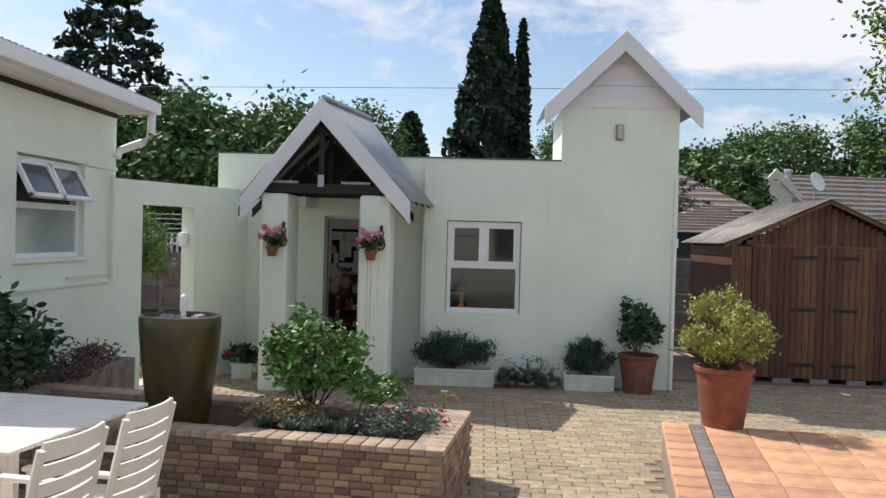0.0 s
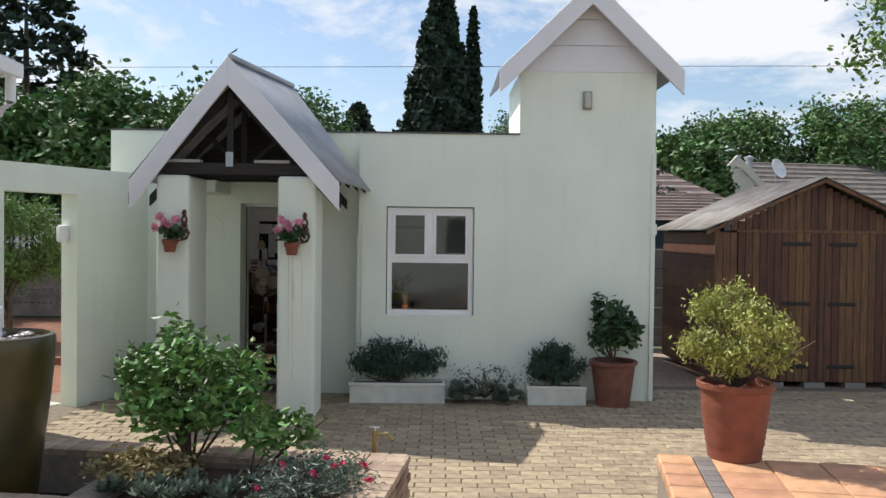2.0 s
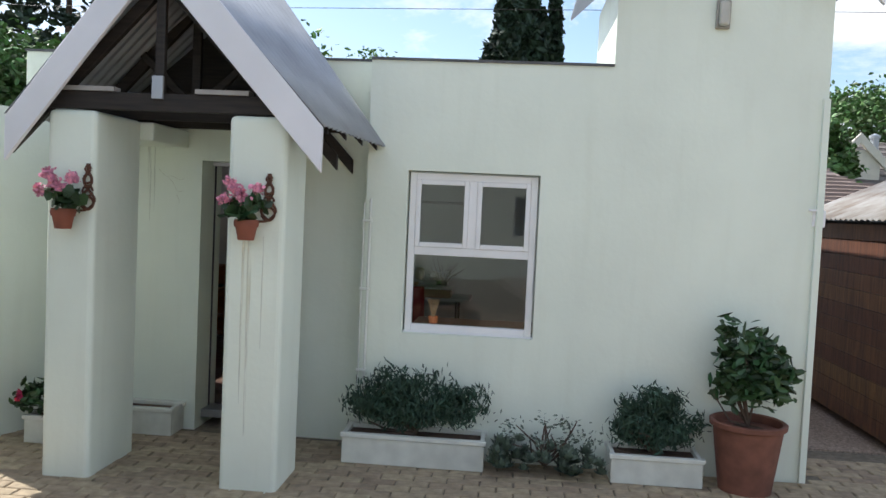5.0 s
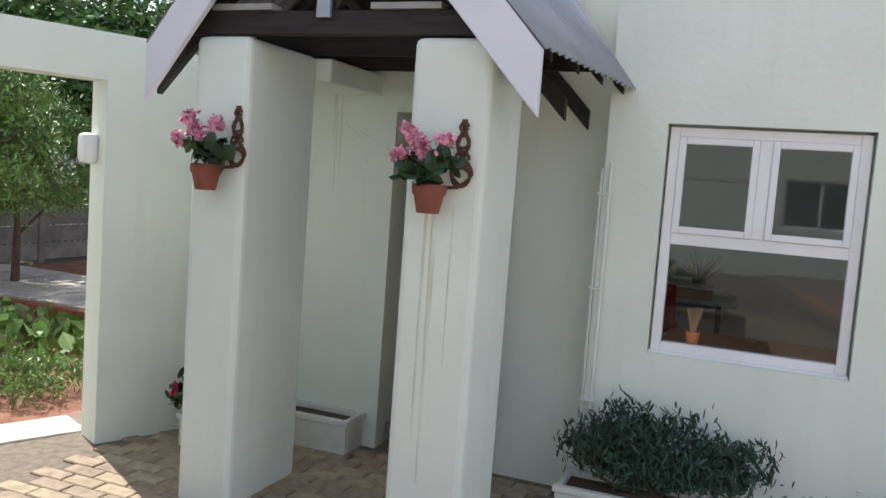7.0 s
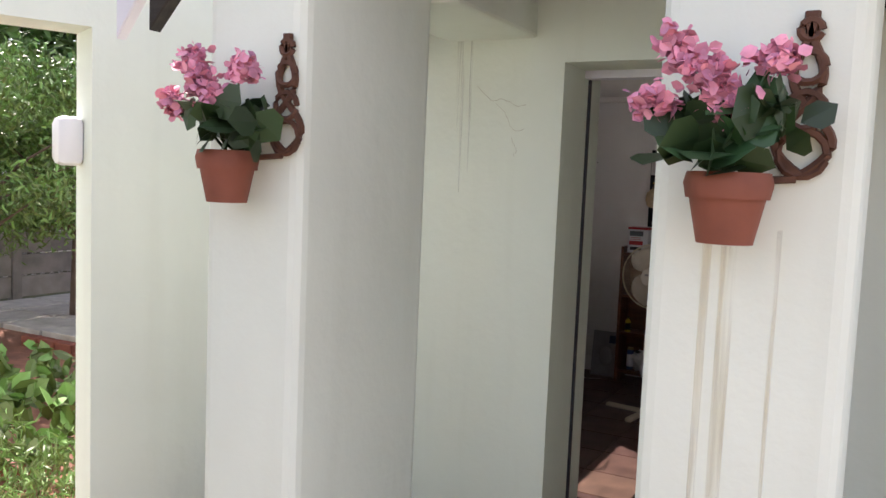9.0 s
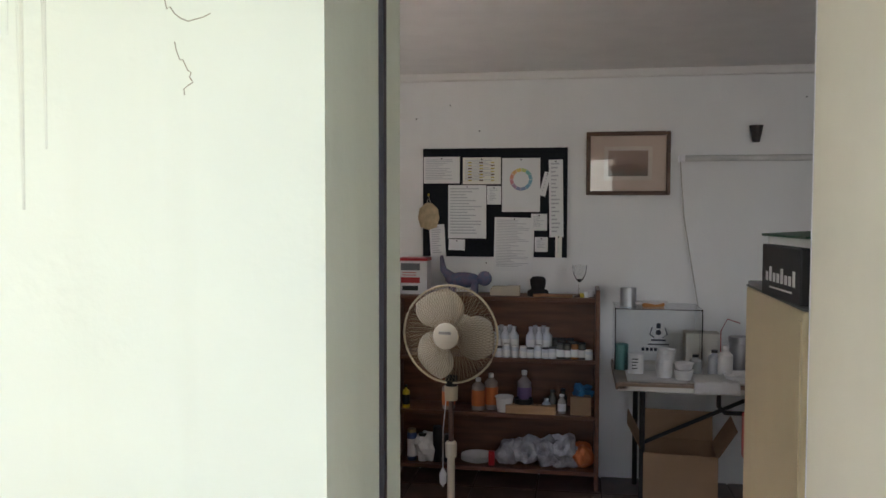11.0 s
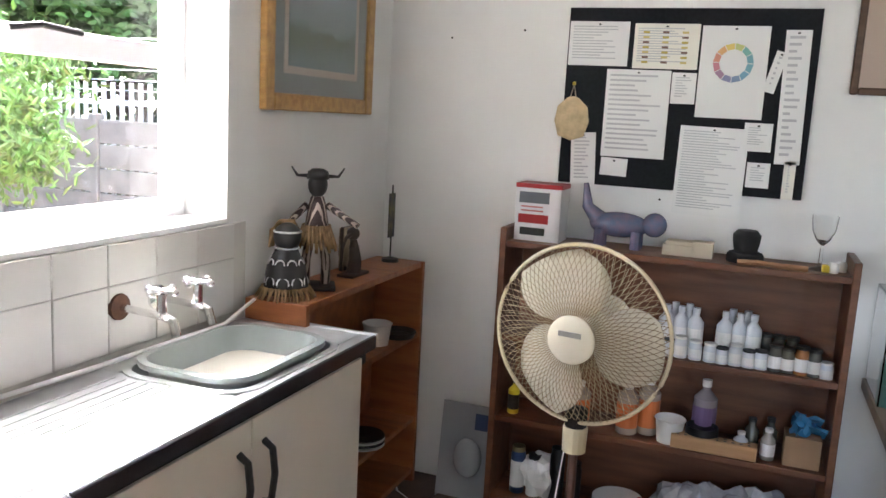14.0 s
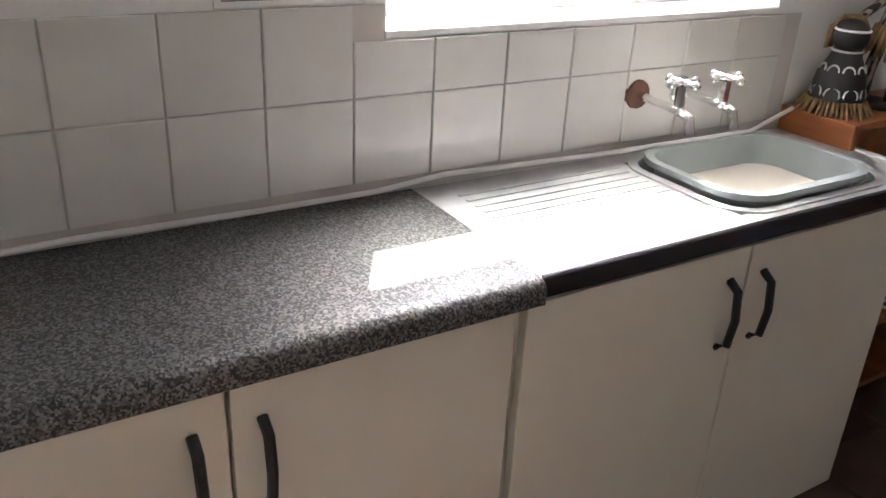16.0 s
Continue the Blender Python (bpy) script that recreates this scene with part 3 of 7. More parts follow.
part("pane", bx(-0.095, -0.09, 0.05, 1.18, 0.05, 0.46), mat("curtained_pane", (0.30, 0.36, 0.34), 0.1, var=0.2, scale=2), hw, "pane with a grey-green blind behind it")
part("pane", bx(-0.14, -0.13, 0.05, 1.18, 0.52, 0.88), DPANE, hw, "dark sheet standing in for the unlit room behind the open lights")
for y0, y1 in ((0.06, 0.605), (0.625, 1.17)):
    b = bmesh.new()
    for q in ((y0, y0 + 0.045, -0.38, 0), (y1 - 0.045, y1, -0.38, 0), (y0, y1, -0.045, 0), (y0, y1, -0.38, -0.335)):
        bx(-0.03, 0.01, q[0], q[1], q[2], q[3], 0.004, bm=b)
    c = part("open_casement", b, WHITE, hw, "top light pushed outwards")
    c.matrix_basis = pose(-0.06, 0, 0.90, 0, -28, 0)
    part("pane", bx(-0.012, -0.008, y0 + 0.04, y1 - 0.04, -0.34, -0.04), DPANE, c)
part("window_sill", bx(-0.12, 0.03, -0.03, 1.26, -0.04, 0.0, 0.008), STUCCO, hw, "plaster sill")
hroof = thing("house_roof", "low corrugated roof with a white gutter and downpipe", "roof", (-3.2, 8.33, 3.15))
corrugated((0.38, -3.6, 0.15), (0.38, 0.2, 0.15), (-4.8, -3.6, 0.75), (-4.8, 0.2, 0.75), 42, 0.012, "roof_sheet", hroof, "pale corrugated iron", nu=300)
part("soffit", bx(0.0, 0.33, -3.55, 0.05, -0.02, 0.02), WHITE, hroof)
# solid dark strip drawn as the eave's shade on the wall
part("shadow_batten", bx(0.0, 0.02, -3.45, 0.0, -0.07, -0.021), DARKWOOD, hroof, "dark strip standing in for the shade below the soffit")
part("gutter", bx(0.33, 0.43, -3.6, 0.2, 0.0, 0.13, 0.012), WHITE, hroof, "white square gutter")
part("downpipe", tube([(0.36, 0.1, 0.0), (0.36, 0.1, -0.22), (0.28, 0.07, -0.32), (0.06, 0.0, -0.42), (0.04, -0.04, -0.5)], 0.045, 10), WHITE, hroof, "white bent downpipe", smooth=True)
part("rear_downpipe", tube([(0.05, -0.15, -0.7), (0.05, -0.15, -1.85)], 0.02, 8), PVC, hroof, "thin pale pipe on the wall")


# ---- shed ----
shed = thing("garden_shed", "brown-stained timber shed with double doors and an iron roof", "shed", (4.34, 10.95, 0))
W, D, HE, HA = 2.5, 2.25, 1.88, 2.50
part("back_body", prism([(0.03, 0.03), (W - 0.03, 0.03), (W - 0.03, D), (0.03, D)], 0.05, HE), DARKWOOD, shed, "dark shed interior walls")
pl = {}
k = 0
x = 0.0
while x < W - 0.01:
    w = 0.088
    xc = x + w / 2
    top = HE + (HA - HE) * (1 - abs(xc - W / 2) / (W / 2)) - 0.04
    for z0, z1, y in (((0.06, 1.86, -0.022) if 0.30 < xc < 2.2 else (0.06, 1.86, 0.0)), (1.88, top, -0.006)):
        if z1 - z0 > 0.03:
            part("plank", bx(x + 0.002, x + w - 0.002, y, y + 0.022, z0, z1, 0.003, seg=1), SHEDWOOD, shed)
    x += w
for yk in range(12):
    part("side_board", bx(-0.012, 0.02, 0.01, D, 0.06 + yk * 0.15, 0.06 + yk * 0.15 + 0.146, 0.004, seg=1), SHEDWOOD, shed)
part("corner_post", bx(-0.015, 0.05, -0.012, 0.03, 0.04, HE, 0.004), SHEDWOOD, shed)
for z in (1.70, 0.98, 0.22):
    for sx in (0.0, 1.0):
        x0 = 0.80 if sx == 0 else 1.36
        part("strap_hinge", bx(x0, x0 + 0.34, -0.032, -0.023, z, z + 0.045, 0.003), BLACKIRON, shed, "black strap hinge")
part("door_gap", bx(1.245, 1.262, -0.0235, -0.0225, 0.06, 1.86), BLACKIRON, shed, "dark joint between the doors")
part("head_rail", bx(0.25, 2.25, -0.03, -0.0225, 1.855, 1.895, 0.004), SHEDWOOD, shed)
for sx in (0, 1):
    xe = -0.16 if sx == 0 else W + 0.16
    corrugated((W / 2, -0.16, HA + 0.03), (W / 2, D + 0.1, HA + 0.03), (xe, -0.16, HE + 0.01), (xe, D + 0.1, HE + 0.01), 22, 0.009, "roof_sheet", shed, "weathered grey corrugated iron", SHEDROOF)
    part("gable_trim", gable_board(W / 2, HA + 0.01, xe, HE - 0.01, 0.05, -0.15, -0.12), SHEDWOOD, shed)
for k in range(5):
    part("footing_block", bx(0.1 + k * 0.5, 0.35 + k * 0.5, -0.01, 0.25, -0.02, 0.05), CONCRETE, shed, "concrete footing")


# ---- plants in pots ----
def pot(name, label, loc, r, h, material, ribs=True, group=""):
    t = thing(name, label, "flower pot", loc, group=group)
    prof = [(r * 0.72, 0)]
    n = 22
    for i in range(1, n):
        f = i / n
        prof.append((r * (0.72 + 0.24 * f) + (0.006 * (i % 2) if ribs and 3 < i < n - 3 else 0), h * 0.9 * f))
    prof += [(r * 0.97, h * 0.9), (r * 1.05, h * 0.92), (r * 1.06, h * 0.985), (r * 1.0, h), (r * 0.92, h * 0.985), (r * 0.9, h * 0.88), (0, h * 0.88)]
    part("pot_body", lathe(prof, 36), material, t, smooth=True)
    part("soil", lathe([(r * 0.91, h * 0.87), (0, h * 0.89)], 24), SOIL, t, "dark potting soil")
    return t


def bush(name, label, loc, c, r, n, size, material, seed, clumps=45, tight=0.16, stems=8, base=(0, 0, 0), width=0.4, lift=0.0, droop=0.0, category="shrub"):
    t = thing(name, label, category, loc)
    rng = np.random.default_rng(seed)
    b = bmesh.new()
    for _ in range(stems):
        e = np.array(c) + rng.normal(size=3) * np.array(r) * 0.45
        mid = (np.array(base) + e) / 2 + rng.normal(size=3) * np.array(r) * 0.12
        tube([base, mid, e], 0.012 * max(r) / 0.4, 5, bm=b, taper=0.004)
    part("stems", b, BARK, t, "thin brown stems")
    leaves("foliage", cloud(rng, n, c, r, clumps, tight, 0.5), size, material, t, seed, width=width, lift=lift, droop=droop)
    return t


pot("ribbed_pot", "large ribbed terracotta pot on the tiled patio", (2.95, 6.44, 0.355), 0.235, 0.50, TERRA)
bush("pot_shrub", "yellow-green fine-leaved shrub growing in the ribbed pot", (2.95, 6.44, 0.81), (0.02, 0, 0.30), (0.36, 0.33, 0.34), 7500, 0.019, LEAF_YEL, 3, 34, 0.12, 22, lift=0.9, width=0.3)
pot("plain_pot", "brown terracotta pot standing against the tower wall", (2.86, 9.74, 0), 0.24, 0.48, TERRA_DARK, False)
bush("lemon_bush", "glossy dark green lemon bush in the brown pot", (2.86, 9.74, 0.44), (0.0, 0, 0.36), (0.26, 0.24, 0.33), 900, 0.05, LEAF_DARK, 5, 40, 0.16, 9)


def trough(label, x0, x1, y0, y1, h, zb=0.0, name="planter_box"):
    t = thing(name, label, "planter", ((x0 + x1) / 2, (y0 + y1) / 2, zb))
    a, d = (x1 - x0) / 2, (y1 - y0) / 2
    b = bmesh.new()
    for q in ((-a, a, -d, -d + 0.03), (-a, a, d - 0.03, d), (-a, -a + 0.03, -d + 0.03, d - 0.03), (a - 0.03, a, -d + 0.03, d - 0.03)):
        bx(*q, 0, h, 0.004, bm=b, seg=1)
    bx(-a + 0.03, a - 0.03, -d + 0.03, d - 0.03, 0.0, 0.03, bm=b)
    part("box", b, mat("white_fibre_cement", (0.66, 0.67, 0.61), 0.8, var=0.15, scale=6, bump=0.1), t)
    RIM = mat("white_rim", (0.68, 0.69, 0.63), 0.7, var=0.1)
    for q in ((-a - 0.012, a + 0.012, -d - 0.012, -d + 0.032), (-a - 0.012, a + 0.012, d - 0.032, d + 0.012)):
        part("rim", bx(*q, h - 0.03, h + 0.002, 0.004, seg=1), RIM, t)
    part("soil", bx(-a + 0.03, a - 0.03, -d + 0.03, d - 0.03, h * 0.5, h - 0.03), SOIL, t, "dark dry soil")
    return t


trough("long white planter box filled with a clipped needle shrub", 0.07, 1.075, 9.69, 9.985, 0.215)
trough("short white planter box filled with a needle shrub", 1.945, 2.565, 9.67, 9.985, 0.20)
trough("weathered planter box with bare soil beside the doorway", -1.86, -1.31, 10.01, 10.25, 0.21)
trough("small white planter box against the garden wall", -2.24, -1.98, 9.62, 9.84, 0.2)
bush("needle_shrub", "dense dark green needle shrub in the long planter", (0.57, 9.84, 0.2), (0, 0, 0.2), (0.5, 0.17, 0.26), 5200, 0.026, LEAF_BOX, 7, 90, 0.12, 10, lift=1.2, width=0.22)
bush("needle_shrub", "dense dark green needle shrub in the short planter", (2.25, 9.83, 0.17), (0, 0, 0.2), (0.34, 0.17, 0.25), 3800, 0.026, LEAF_BOX, 8, 70, 0.12, 8, lift=1.2, width=0.22)
bush("geranium", "small red-flowered geranium in the white planter", (-2.11, 9.73, 0.18), (0, 0, 0.12), (0.2, 0.16, 0.13), 420, 0.04, LEAF_DARK, 9, 25, 0.2, 5)
leaves("flowers", cloud(np.random.default_rng(4), 30, (-0.17, -0.1, 0.16), (0.03, 0.03, 0.03), 3), 0.022, MAGENTA, bpy.data.objects["geranium"], 2, width=0.8, label="red petals")


def rosette_bed(name, label, loc, n, area, size, seed, material):
    t = thing(name, label, "succulent", loc)
    rng = np.random.default_rng(seed)
    for i in range(n):
        x, y = rng.uniform(-area[0], area[0]), rng.uniform(-area[1], area[1])
        z = rng.uniform(0.0, area[2])
        s = size * rng.uniform(0.6, 1.25)
        b = bmesh.new()
        for ring, tilt in ((9, 0.35), (7, 0.8), (5, 1.2)):
            for k in range(ring):
                a = 2 * math.pi * k / ring + ring
                d = Vector((math.cos(a) * math.cos(tilt), math.sin(a) * math.cos(tilt), math.sin(tilt)))
                sd = Vector((-math.sin(a), math.cos(a), 0))
                o = Vector((x, y, z + 0.02))
                q = [o, o + d * s * 0.55 + sd * s * 0.26, o + d * s + Vector((0, 0, s * 0.1)), o + d * s * 0.55 - sd * s * 0.26]
                b.faces.new([b.verts.new(v) for v in q])
        part("rosette", b, material, t)
    return t


rosette_bed("succulent_patch", "grey-green rosette succulents spilling over the paving", (1.5, 9.76, 0.0), 55, (0.38, 0.17, 0.16), 0.075, 11, LEAF_SUC)
bush("succulent_stalks", "thin dry flower stalks above the succulents", (1.5, 9.8, 0.05), (0, 0, 0.22), (0.4, 0.14, 0.16), 260, 0.018, LEAF_SUC, 12, 40, 0.1, 14)


# ---- hanging flower pots on the columns ----
def wall_pot(loc, seed):
    t = thing("wall_flower_pot", "terracotta wall pot with pink artificial geraniums on a scrolled bracket", "flower pot", loc, group="wall pots on the porch columns")
    part("pot_body", lathe([(0.038, -0.098), (0.051, -0.036), (0.056, -0.036), (0.06, -0.015), (0.056, 0.0), (0.05, -0.01), (0.0, -0.012)], 20, (0, -0.075, 0)), TERRA, t, "small terracotta pot", smooth=True)
    b = bmesh.new()
    for sgn in (-1, 1):
        pts = [(0.085 + sgn * 0.045 * math.sin(a * 0.9) * (1 - a / 9), -0.008, 0.0 + a * 0.028) for a in [i * 0.35 for i in range(24)]]
        tube(pts, 0.007, 5, bm=b)
    for cz, rr in ((0.03, 0.032), (0.09, 0.026), (0.15, 0.022), (0.2, 0.014)):
        tube([(0.085 + rr * math.cos(a), -0.01, cz + rr * math.sin(a)) for a in [i * 0.5 for i in range(13)]], 0.006, 5, bm=b)
    tube([(0.08, -0.012, -0.005), (0.0, -0.02, -0.012), (-0.05, -0.05, -0.02)], 0.006, 5, bm=b)
    part("bracket", b, RUST, t, "rusty scrolled cast-iron bracket")
    rng = np.random.default_rng(seed)
    leaves("foliage", cloud(rng, 52, (-0.0, -0.09, 0.055), (0.085, 0.06, 0.05), 14, 0.25), 0.032, LEAF_DARK, t, seed, width=0.85, label="dark green round leaves")
    b = bmesh.new()
    heads = [(-0.07, -0.1, 0.17), (0.05, -0.09, 0.15), (-0.10, -0.11, 0.085), (-0.03, -0.12, 0.13), (0.0, -0.12, 0.095)]
    for i, hd in enumerate(heads):
        tube([(0, -0.08, 0), (hd[0] * 0.5, -0.09, hd[2] * 0.6), hd], 0.003, 4, bm=b)
    part("stems", b, LEAF_DARK, t)
    for i, hd in enumerate(heads):
        leaves("flower_head", cloud(rng, 130, hd, (0.026, 0.024, 0.022), 18, 0.35), 0.0095, PINK, t, seed + i, width=0.8, label="pink flower head")
    t.matrix_basis = t.matrix_basis @ Matrix.Diagonal((1.27, 1.27, 1.27, 1))
    return t


wall_pot((-1.57, 9.0, 1.715), 21)
wall_pot((-0.41, 9.0, 1.70), 22)

# ---- raised bed, basin and urn ----
P = {"fr": (0.68, 4.47), "br": (0.832, 5.643), "bl": (-2.75, 6.10), "fl": (-2.75, 4.98)}
TOPZ = 0.56
bed = thing("raised_planter", "raised bed and basin faced with mixed brown split brick", "planter", (0, 0, 0))


def inset(poly, d):
    c = Vector((sum(p[0] for p in poly) / len(poly), sum(p[1] for p in poly) / len(poly)))
    out = []
    n = len(poly)
    for i in range(n):
        a, b, e = Vector(poly[i - 1]), Vector(poly[i]), Vector(poly[(i + 1) % n])
        u, v = (b - a).normalized(), (e - b).normalized()
        n1, n2 = Vector((-u.y, u.x)), Vector((-v.y, v.x))
        s = (n1 + n2).normalized()
        out.append(tuple(b + s * d / max(0.3, s.dot(n1))))
    return out


OUT = [P["fl"], P["fr"], P["br"], P["bl"]]
INN = inset(OUT, 0.2)
b = bmesh.new()
for i in range(4):
    j = (i + 1) % 4
    prism([OUT[i], OUT[j], INN[j], INN[i]], -0.05, TOPZ - 0.035, bm=b)
dv0, dv1 = Vector(INN[0]).lerp(Vector(INN[1]), 0.58), Vector(INN[3]).lerp(Vector(INN[2]), 0.58)
ux = Vector((0.2, -0.06))
prism([tuple(dv0), tuple(dv0 + ux), tuple(dv1 + ux), tuple(dv1)], -0.05, TOPZ - 0.035, bm=b)
part("core_wall", b, MORTAR, bed, "mortar between the bricks")
part("soil", prism([tuple(dv0 + ux), INN[1], INN[2], tuple(dv1 + ux)], 0.0, TOPZ - 0.06), SOIL, bed, "dark soil of the bed")
part("water", prism([INN[0], tuple(dv0), tuple(dv1), INN[3]], 0.0, TOPZ - 0.25), WATER, bed, "dark still water of the basin")
brick_me = {}


def brick_mesh(l, w, h, name="brick", bev=0.004):
    key = (round(l, 3), round(w, 3), round(h, 3), name)
    if key not in brick_me:
        me = bpy.data.meshes.new(name)
        v = [(sx * l / 2, sy * w / 2, 0) for sx, sy in ((-1, -1), (1, -1), (1, 1), (-1, 1))]
        v += [(x, y, h - bev) for x, y, _ in v[:4]] + [(x * (1 - 2 * bev / l), y * (1 - 2 * bev / w), h) for x, y, _ in v[:4]]
        f = [(8, 9, 10, 11)] + [(a, (a + 1) % 4, (a + 1) % 4 + 4, a + 4) for a in range(4)] + [(a + 4, (a + 1) % 4 + 4, (a + 1) % 4 + 8, a + 8) for a in range(4)]
        me.from_pydata(v, [], f)
        brick_me[key] = me
    return brick_me[key]


def lay(name, me, material, parent, m):
    if not me.materials:
        me.materials.append(material)
    ob = new(name, me)
    ob.parent = parent
    ob.matrix_basis = m
    return ob


rngb = random.Random(5)
faces_done = 0
for (a, c, lim) in ((P["fl"], P["fr"], 3.2), (P["fr"], P["br"], 2)):
    a, c = Vector((*a, 0)), Vector((*c, 0))
    d = (c - a).normalized()
    L = (c - a).length
    nrm = Vector((d.y, -d.x, 0))
    for row in range(11):
        z = 0.49 - row * 0.047
        s = L - (0.05 if row % 2 else 0.11) + 0.05
        while s > max(0.0, L - lim):
            l = rngb.choice((0.10, 0.13, 0.15))
            if s - l < 0:
                break
            p = a + d * (s - l / 2)
            me = brick_mesh(l - 0.006, 0.041, 0.02, "split_brick")
            mm = Matrix((( d.x, 0, nrm.x, p.x - nrm.x * 0.008 + nrm.x * rngb.uniform(0, 0.006)), (d.y, 0, nrm.y, p.y - nrm.y * 0.008), (0, 1, 0, z), (0, 0, 0, 1)))
            lay("face_brick", me, SPLIT, bed, mm)
            s -= l
for i in range(4):
    j = (i + 1) % 4
    a, c = Vector((*OUT[i], 0)), Vector((*OUT[j], 0))
    d = (c - a).normalized()
    nrm = Vector((-d.y, d.x, 0))
    L = (c - a).length
    n = int(L / 0.105)
    for k in range(n):
        p = a + d * (L * (k + 0.5) / n) + nrm * 0.095
        if k == 0 or k == n - 1:
            p += nrm * 0.0
        mm = Matrix(((d.x, nrm.x, 0, p.x), (d.y, nrm.y, 0, p.y), (0, 0, 1, TOPZ - 0.036 + rngb.uniform(-0.002, 0.002) + 0.0006 * i), (0, 0, 0, 1)))
        lay("coping_brick", brick_mesh(L / n - 0.006, 0.215, 0.036, "coping_brick"), COPING, bed, mm)

urn = thing("fountain_urn", "tall dark glazed urn fountain bubbling over pebbles", "urn", (-1.28, 5.28, 0.43))
part("urn_body", lathe([(0.18, -0.13), (0.195, -0.1), (0.232, 0.22), (0.265, 0.5), (0.287, 0.72), (0.29, 0.8), (0.283, 0.825), (0.26, 0.83), (0.255, 0.80), (0, 0.79)], 40), URN, urn, smooth=True)
b = bmesh.new()
rp = np.random.default_rng(3)
for k in range(60):
    a, r = rp.uniform(0, 6.28), 0.225 * rp.uniform(0, 1) ** 0.5
    bmesh.ops.create_icosphere(b, subdivisions=1, radius=rp.uniform(0.014, 0.03), matrix=Matrix.Translation((r * math.cos(a), r * math.sin(a), 0.808)) @ Matrix.Diagonal((1.2, 1, 0.6, 1)))
part("pebbles", b, PEBBLE, urn, "pale wet pebbles")
part("water_jet", lathe([(0.022, 0.8), (0.018, 0.86), (0.016, 0.9), (0.026, 0.94), (0.024, 0.965), (0, 0.985)], 12, (0.02, 0, 0)), mat("white_froth", (0.85, 0.87, 0.88), 0.25, var=0.2, scale=60, bump=0.6, bscale=90), urn, "short bubbling water jet", smooth=True)

bush("rose_bush", "leafy green rose bush in the raised bed", (-0.36, 5.58, 0.48), (0.0, 0, 0.44), (0.36, 0.32, 0.36), 4200, 0.028, LEAF, 31, 46, 0.15, 12)
bush("rose_bush", "straggling low rose shoot in the raised bed", (0.0, 5.4, 0.48), (0.16, -0.05, 0.28), (0.2, 0.18, 0.13), 560, 0.028, LEAF, 32, 16, 0.2, 6)
rosette_bed("succulent_patch", "pale green rosette succulents along the bed's edge", (-0.25, 5.0, 0.50), 34, (0.42, 0.14, 0.03), 0.07, 13, LEAF_SUC)
bush("ground_cover", "dry yellowish ground cover among the succulents", (-0.48, 5.3, 0.49), (-0.05, 0, 0.08), (0.28, 0.22, 0.09), 1500, 0.018, LEAF_DRY, 33, 40, 0.2, 3)
t = bush("ice_plant", "trailing ice plant with magenta flowers over the coping", (0.32, 5.1, 0.49), (0.04, 0.0, 0.09), (0.3, 0.26, 0.12), 2200, 0.020, LEAF_SUC, 34, 50, 0.18, 4, width=0.2)
for k in range(14):
    q = (rp.uniform(-0.2, 0.36), rp.uniform(-0.2, 0.2), rp.uniform(0.1, 0.22))
    leaves("flower", cloud(rp, 12, q, (0.012, 0.012, 0.006), 5), 0.013, MAGENTA, t, 40 + k, width=0.6, label="magenta flower")
tap = thing("garden_tap", "small brass garden tap behind the raised bed", "tap", (0.63, 5.78, 0))
part("standpipe", tube([(0, 0, -0.02), (0, 0, 0.66)], 0.014), mat("brass", (0.35, 0.27, 0.13), 0.4, 0.9), tap)
part("spout", tube([(0, 0, 0.64), (0.08, -0.01, 0.645), (0.11, -0.01, 0.61)], 0.013), mat("brass_spout", (0.35, 0.27, 0.13), 0.4, 0.9), tap)
part("tap_handle", bx(-0.03, 0.03, -0.006, 0.006, 0.675, 0.685, 0.003), CHROME, tap)
part("spindle", tube([(0, 0, 0.65), (0, 0, 0.68)], 0.008), CHROME, tap)
bush("dark_shrub", "dark leafy shrub in the bed by the house wall", (-2.9, 5.75, 0.5), (0, 0, 0.4), (0.42, 0.4, 0.42), 1500, 0.05, LEAF_DARK, 36, 40, 0.17, 8)
bush("low_heather", "low reddish grey heather by the house wall", (-2.85, 6.7, 0.48), (0, 0, 0.13), (0.28, 0.9, 0.17), 2000, 0.02, mat("heather_leaf", (0.12, 0.085, 0.07), 0.7, island=0.4), 37, 60, 0.15, 10)
structure(part("house_bed_wall", bx(-3.19, -2.78, 2.5, 8.0, -0.05, 0.50, 0.01), mat("bed_stone", (0.25, 0.21, 0.18), 0.9, var=0.4, scale=8, bump=0.5, bscale=20)), "rough stone bed against the house wall", "planter bed")

# ---- garden table and chairs ----
GA = -8
O = (-0.87, 3.76, ground_z(3.3))
tb = thing("garden_table", "white slatted wooden garden table", "table", O, GA)
for k in range(13):
    part("slat", bx(-1.75, -0.30, 0.42 - k * 0.092, 0.42 - k * 0.092 + 0.080, 0.70, 0.722, 0.004, seg=1), FURN, tb)
part("apron", bx(-1.65, -0.38, -0.62, -0.595, 0.62, 0.70), FURN, tb)
part("apron", bx(-1.65, -0.38, 0.42, 0.445, 0.62, 0.70), FURN, tb)
for x in (-1.65, -0.42):
    for y in (-0.6, 0.4):
        part("leg", bx(x, x + 0.06, y, y + 0.06, -0.05, 0.70, 0.006), FURN, tb)


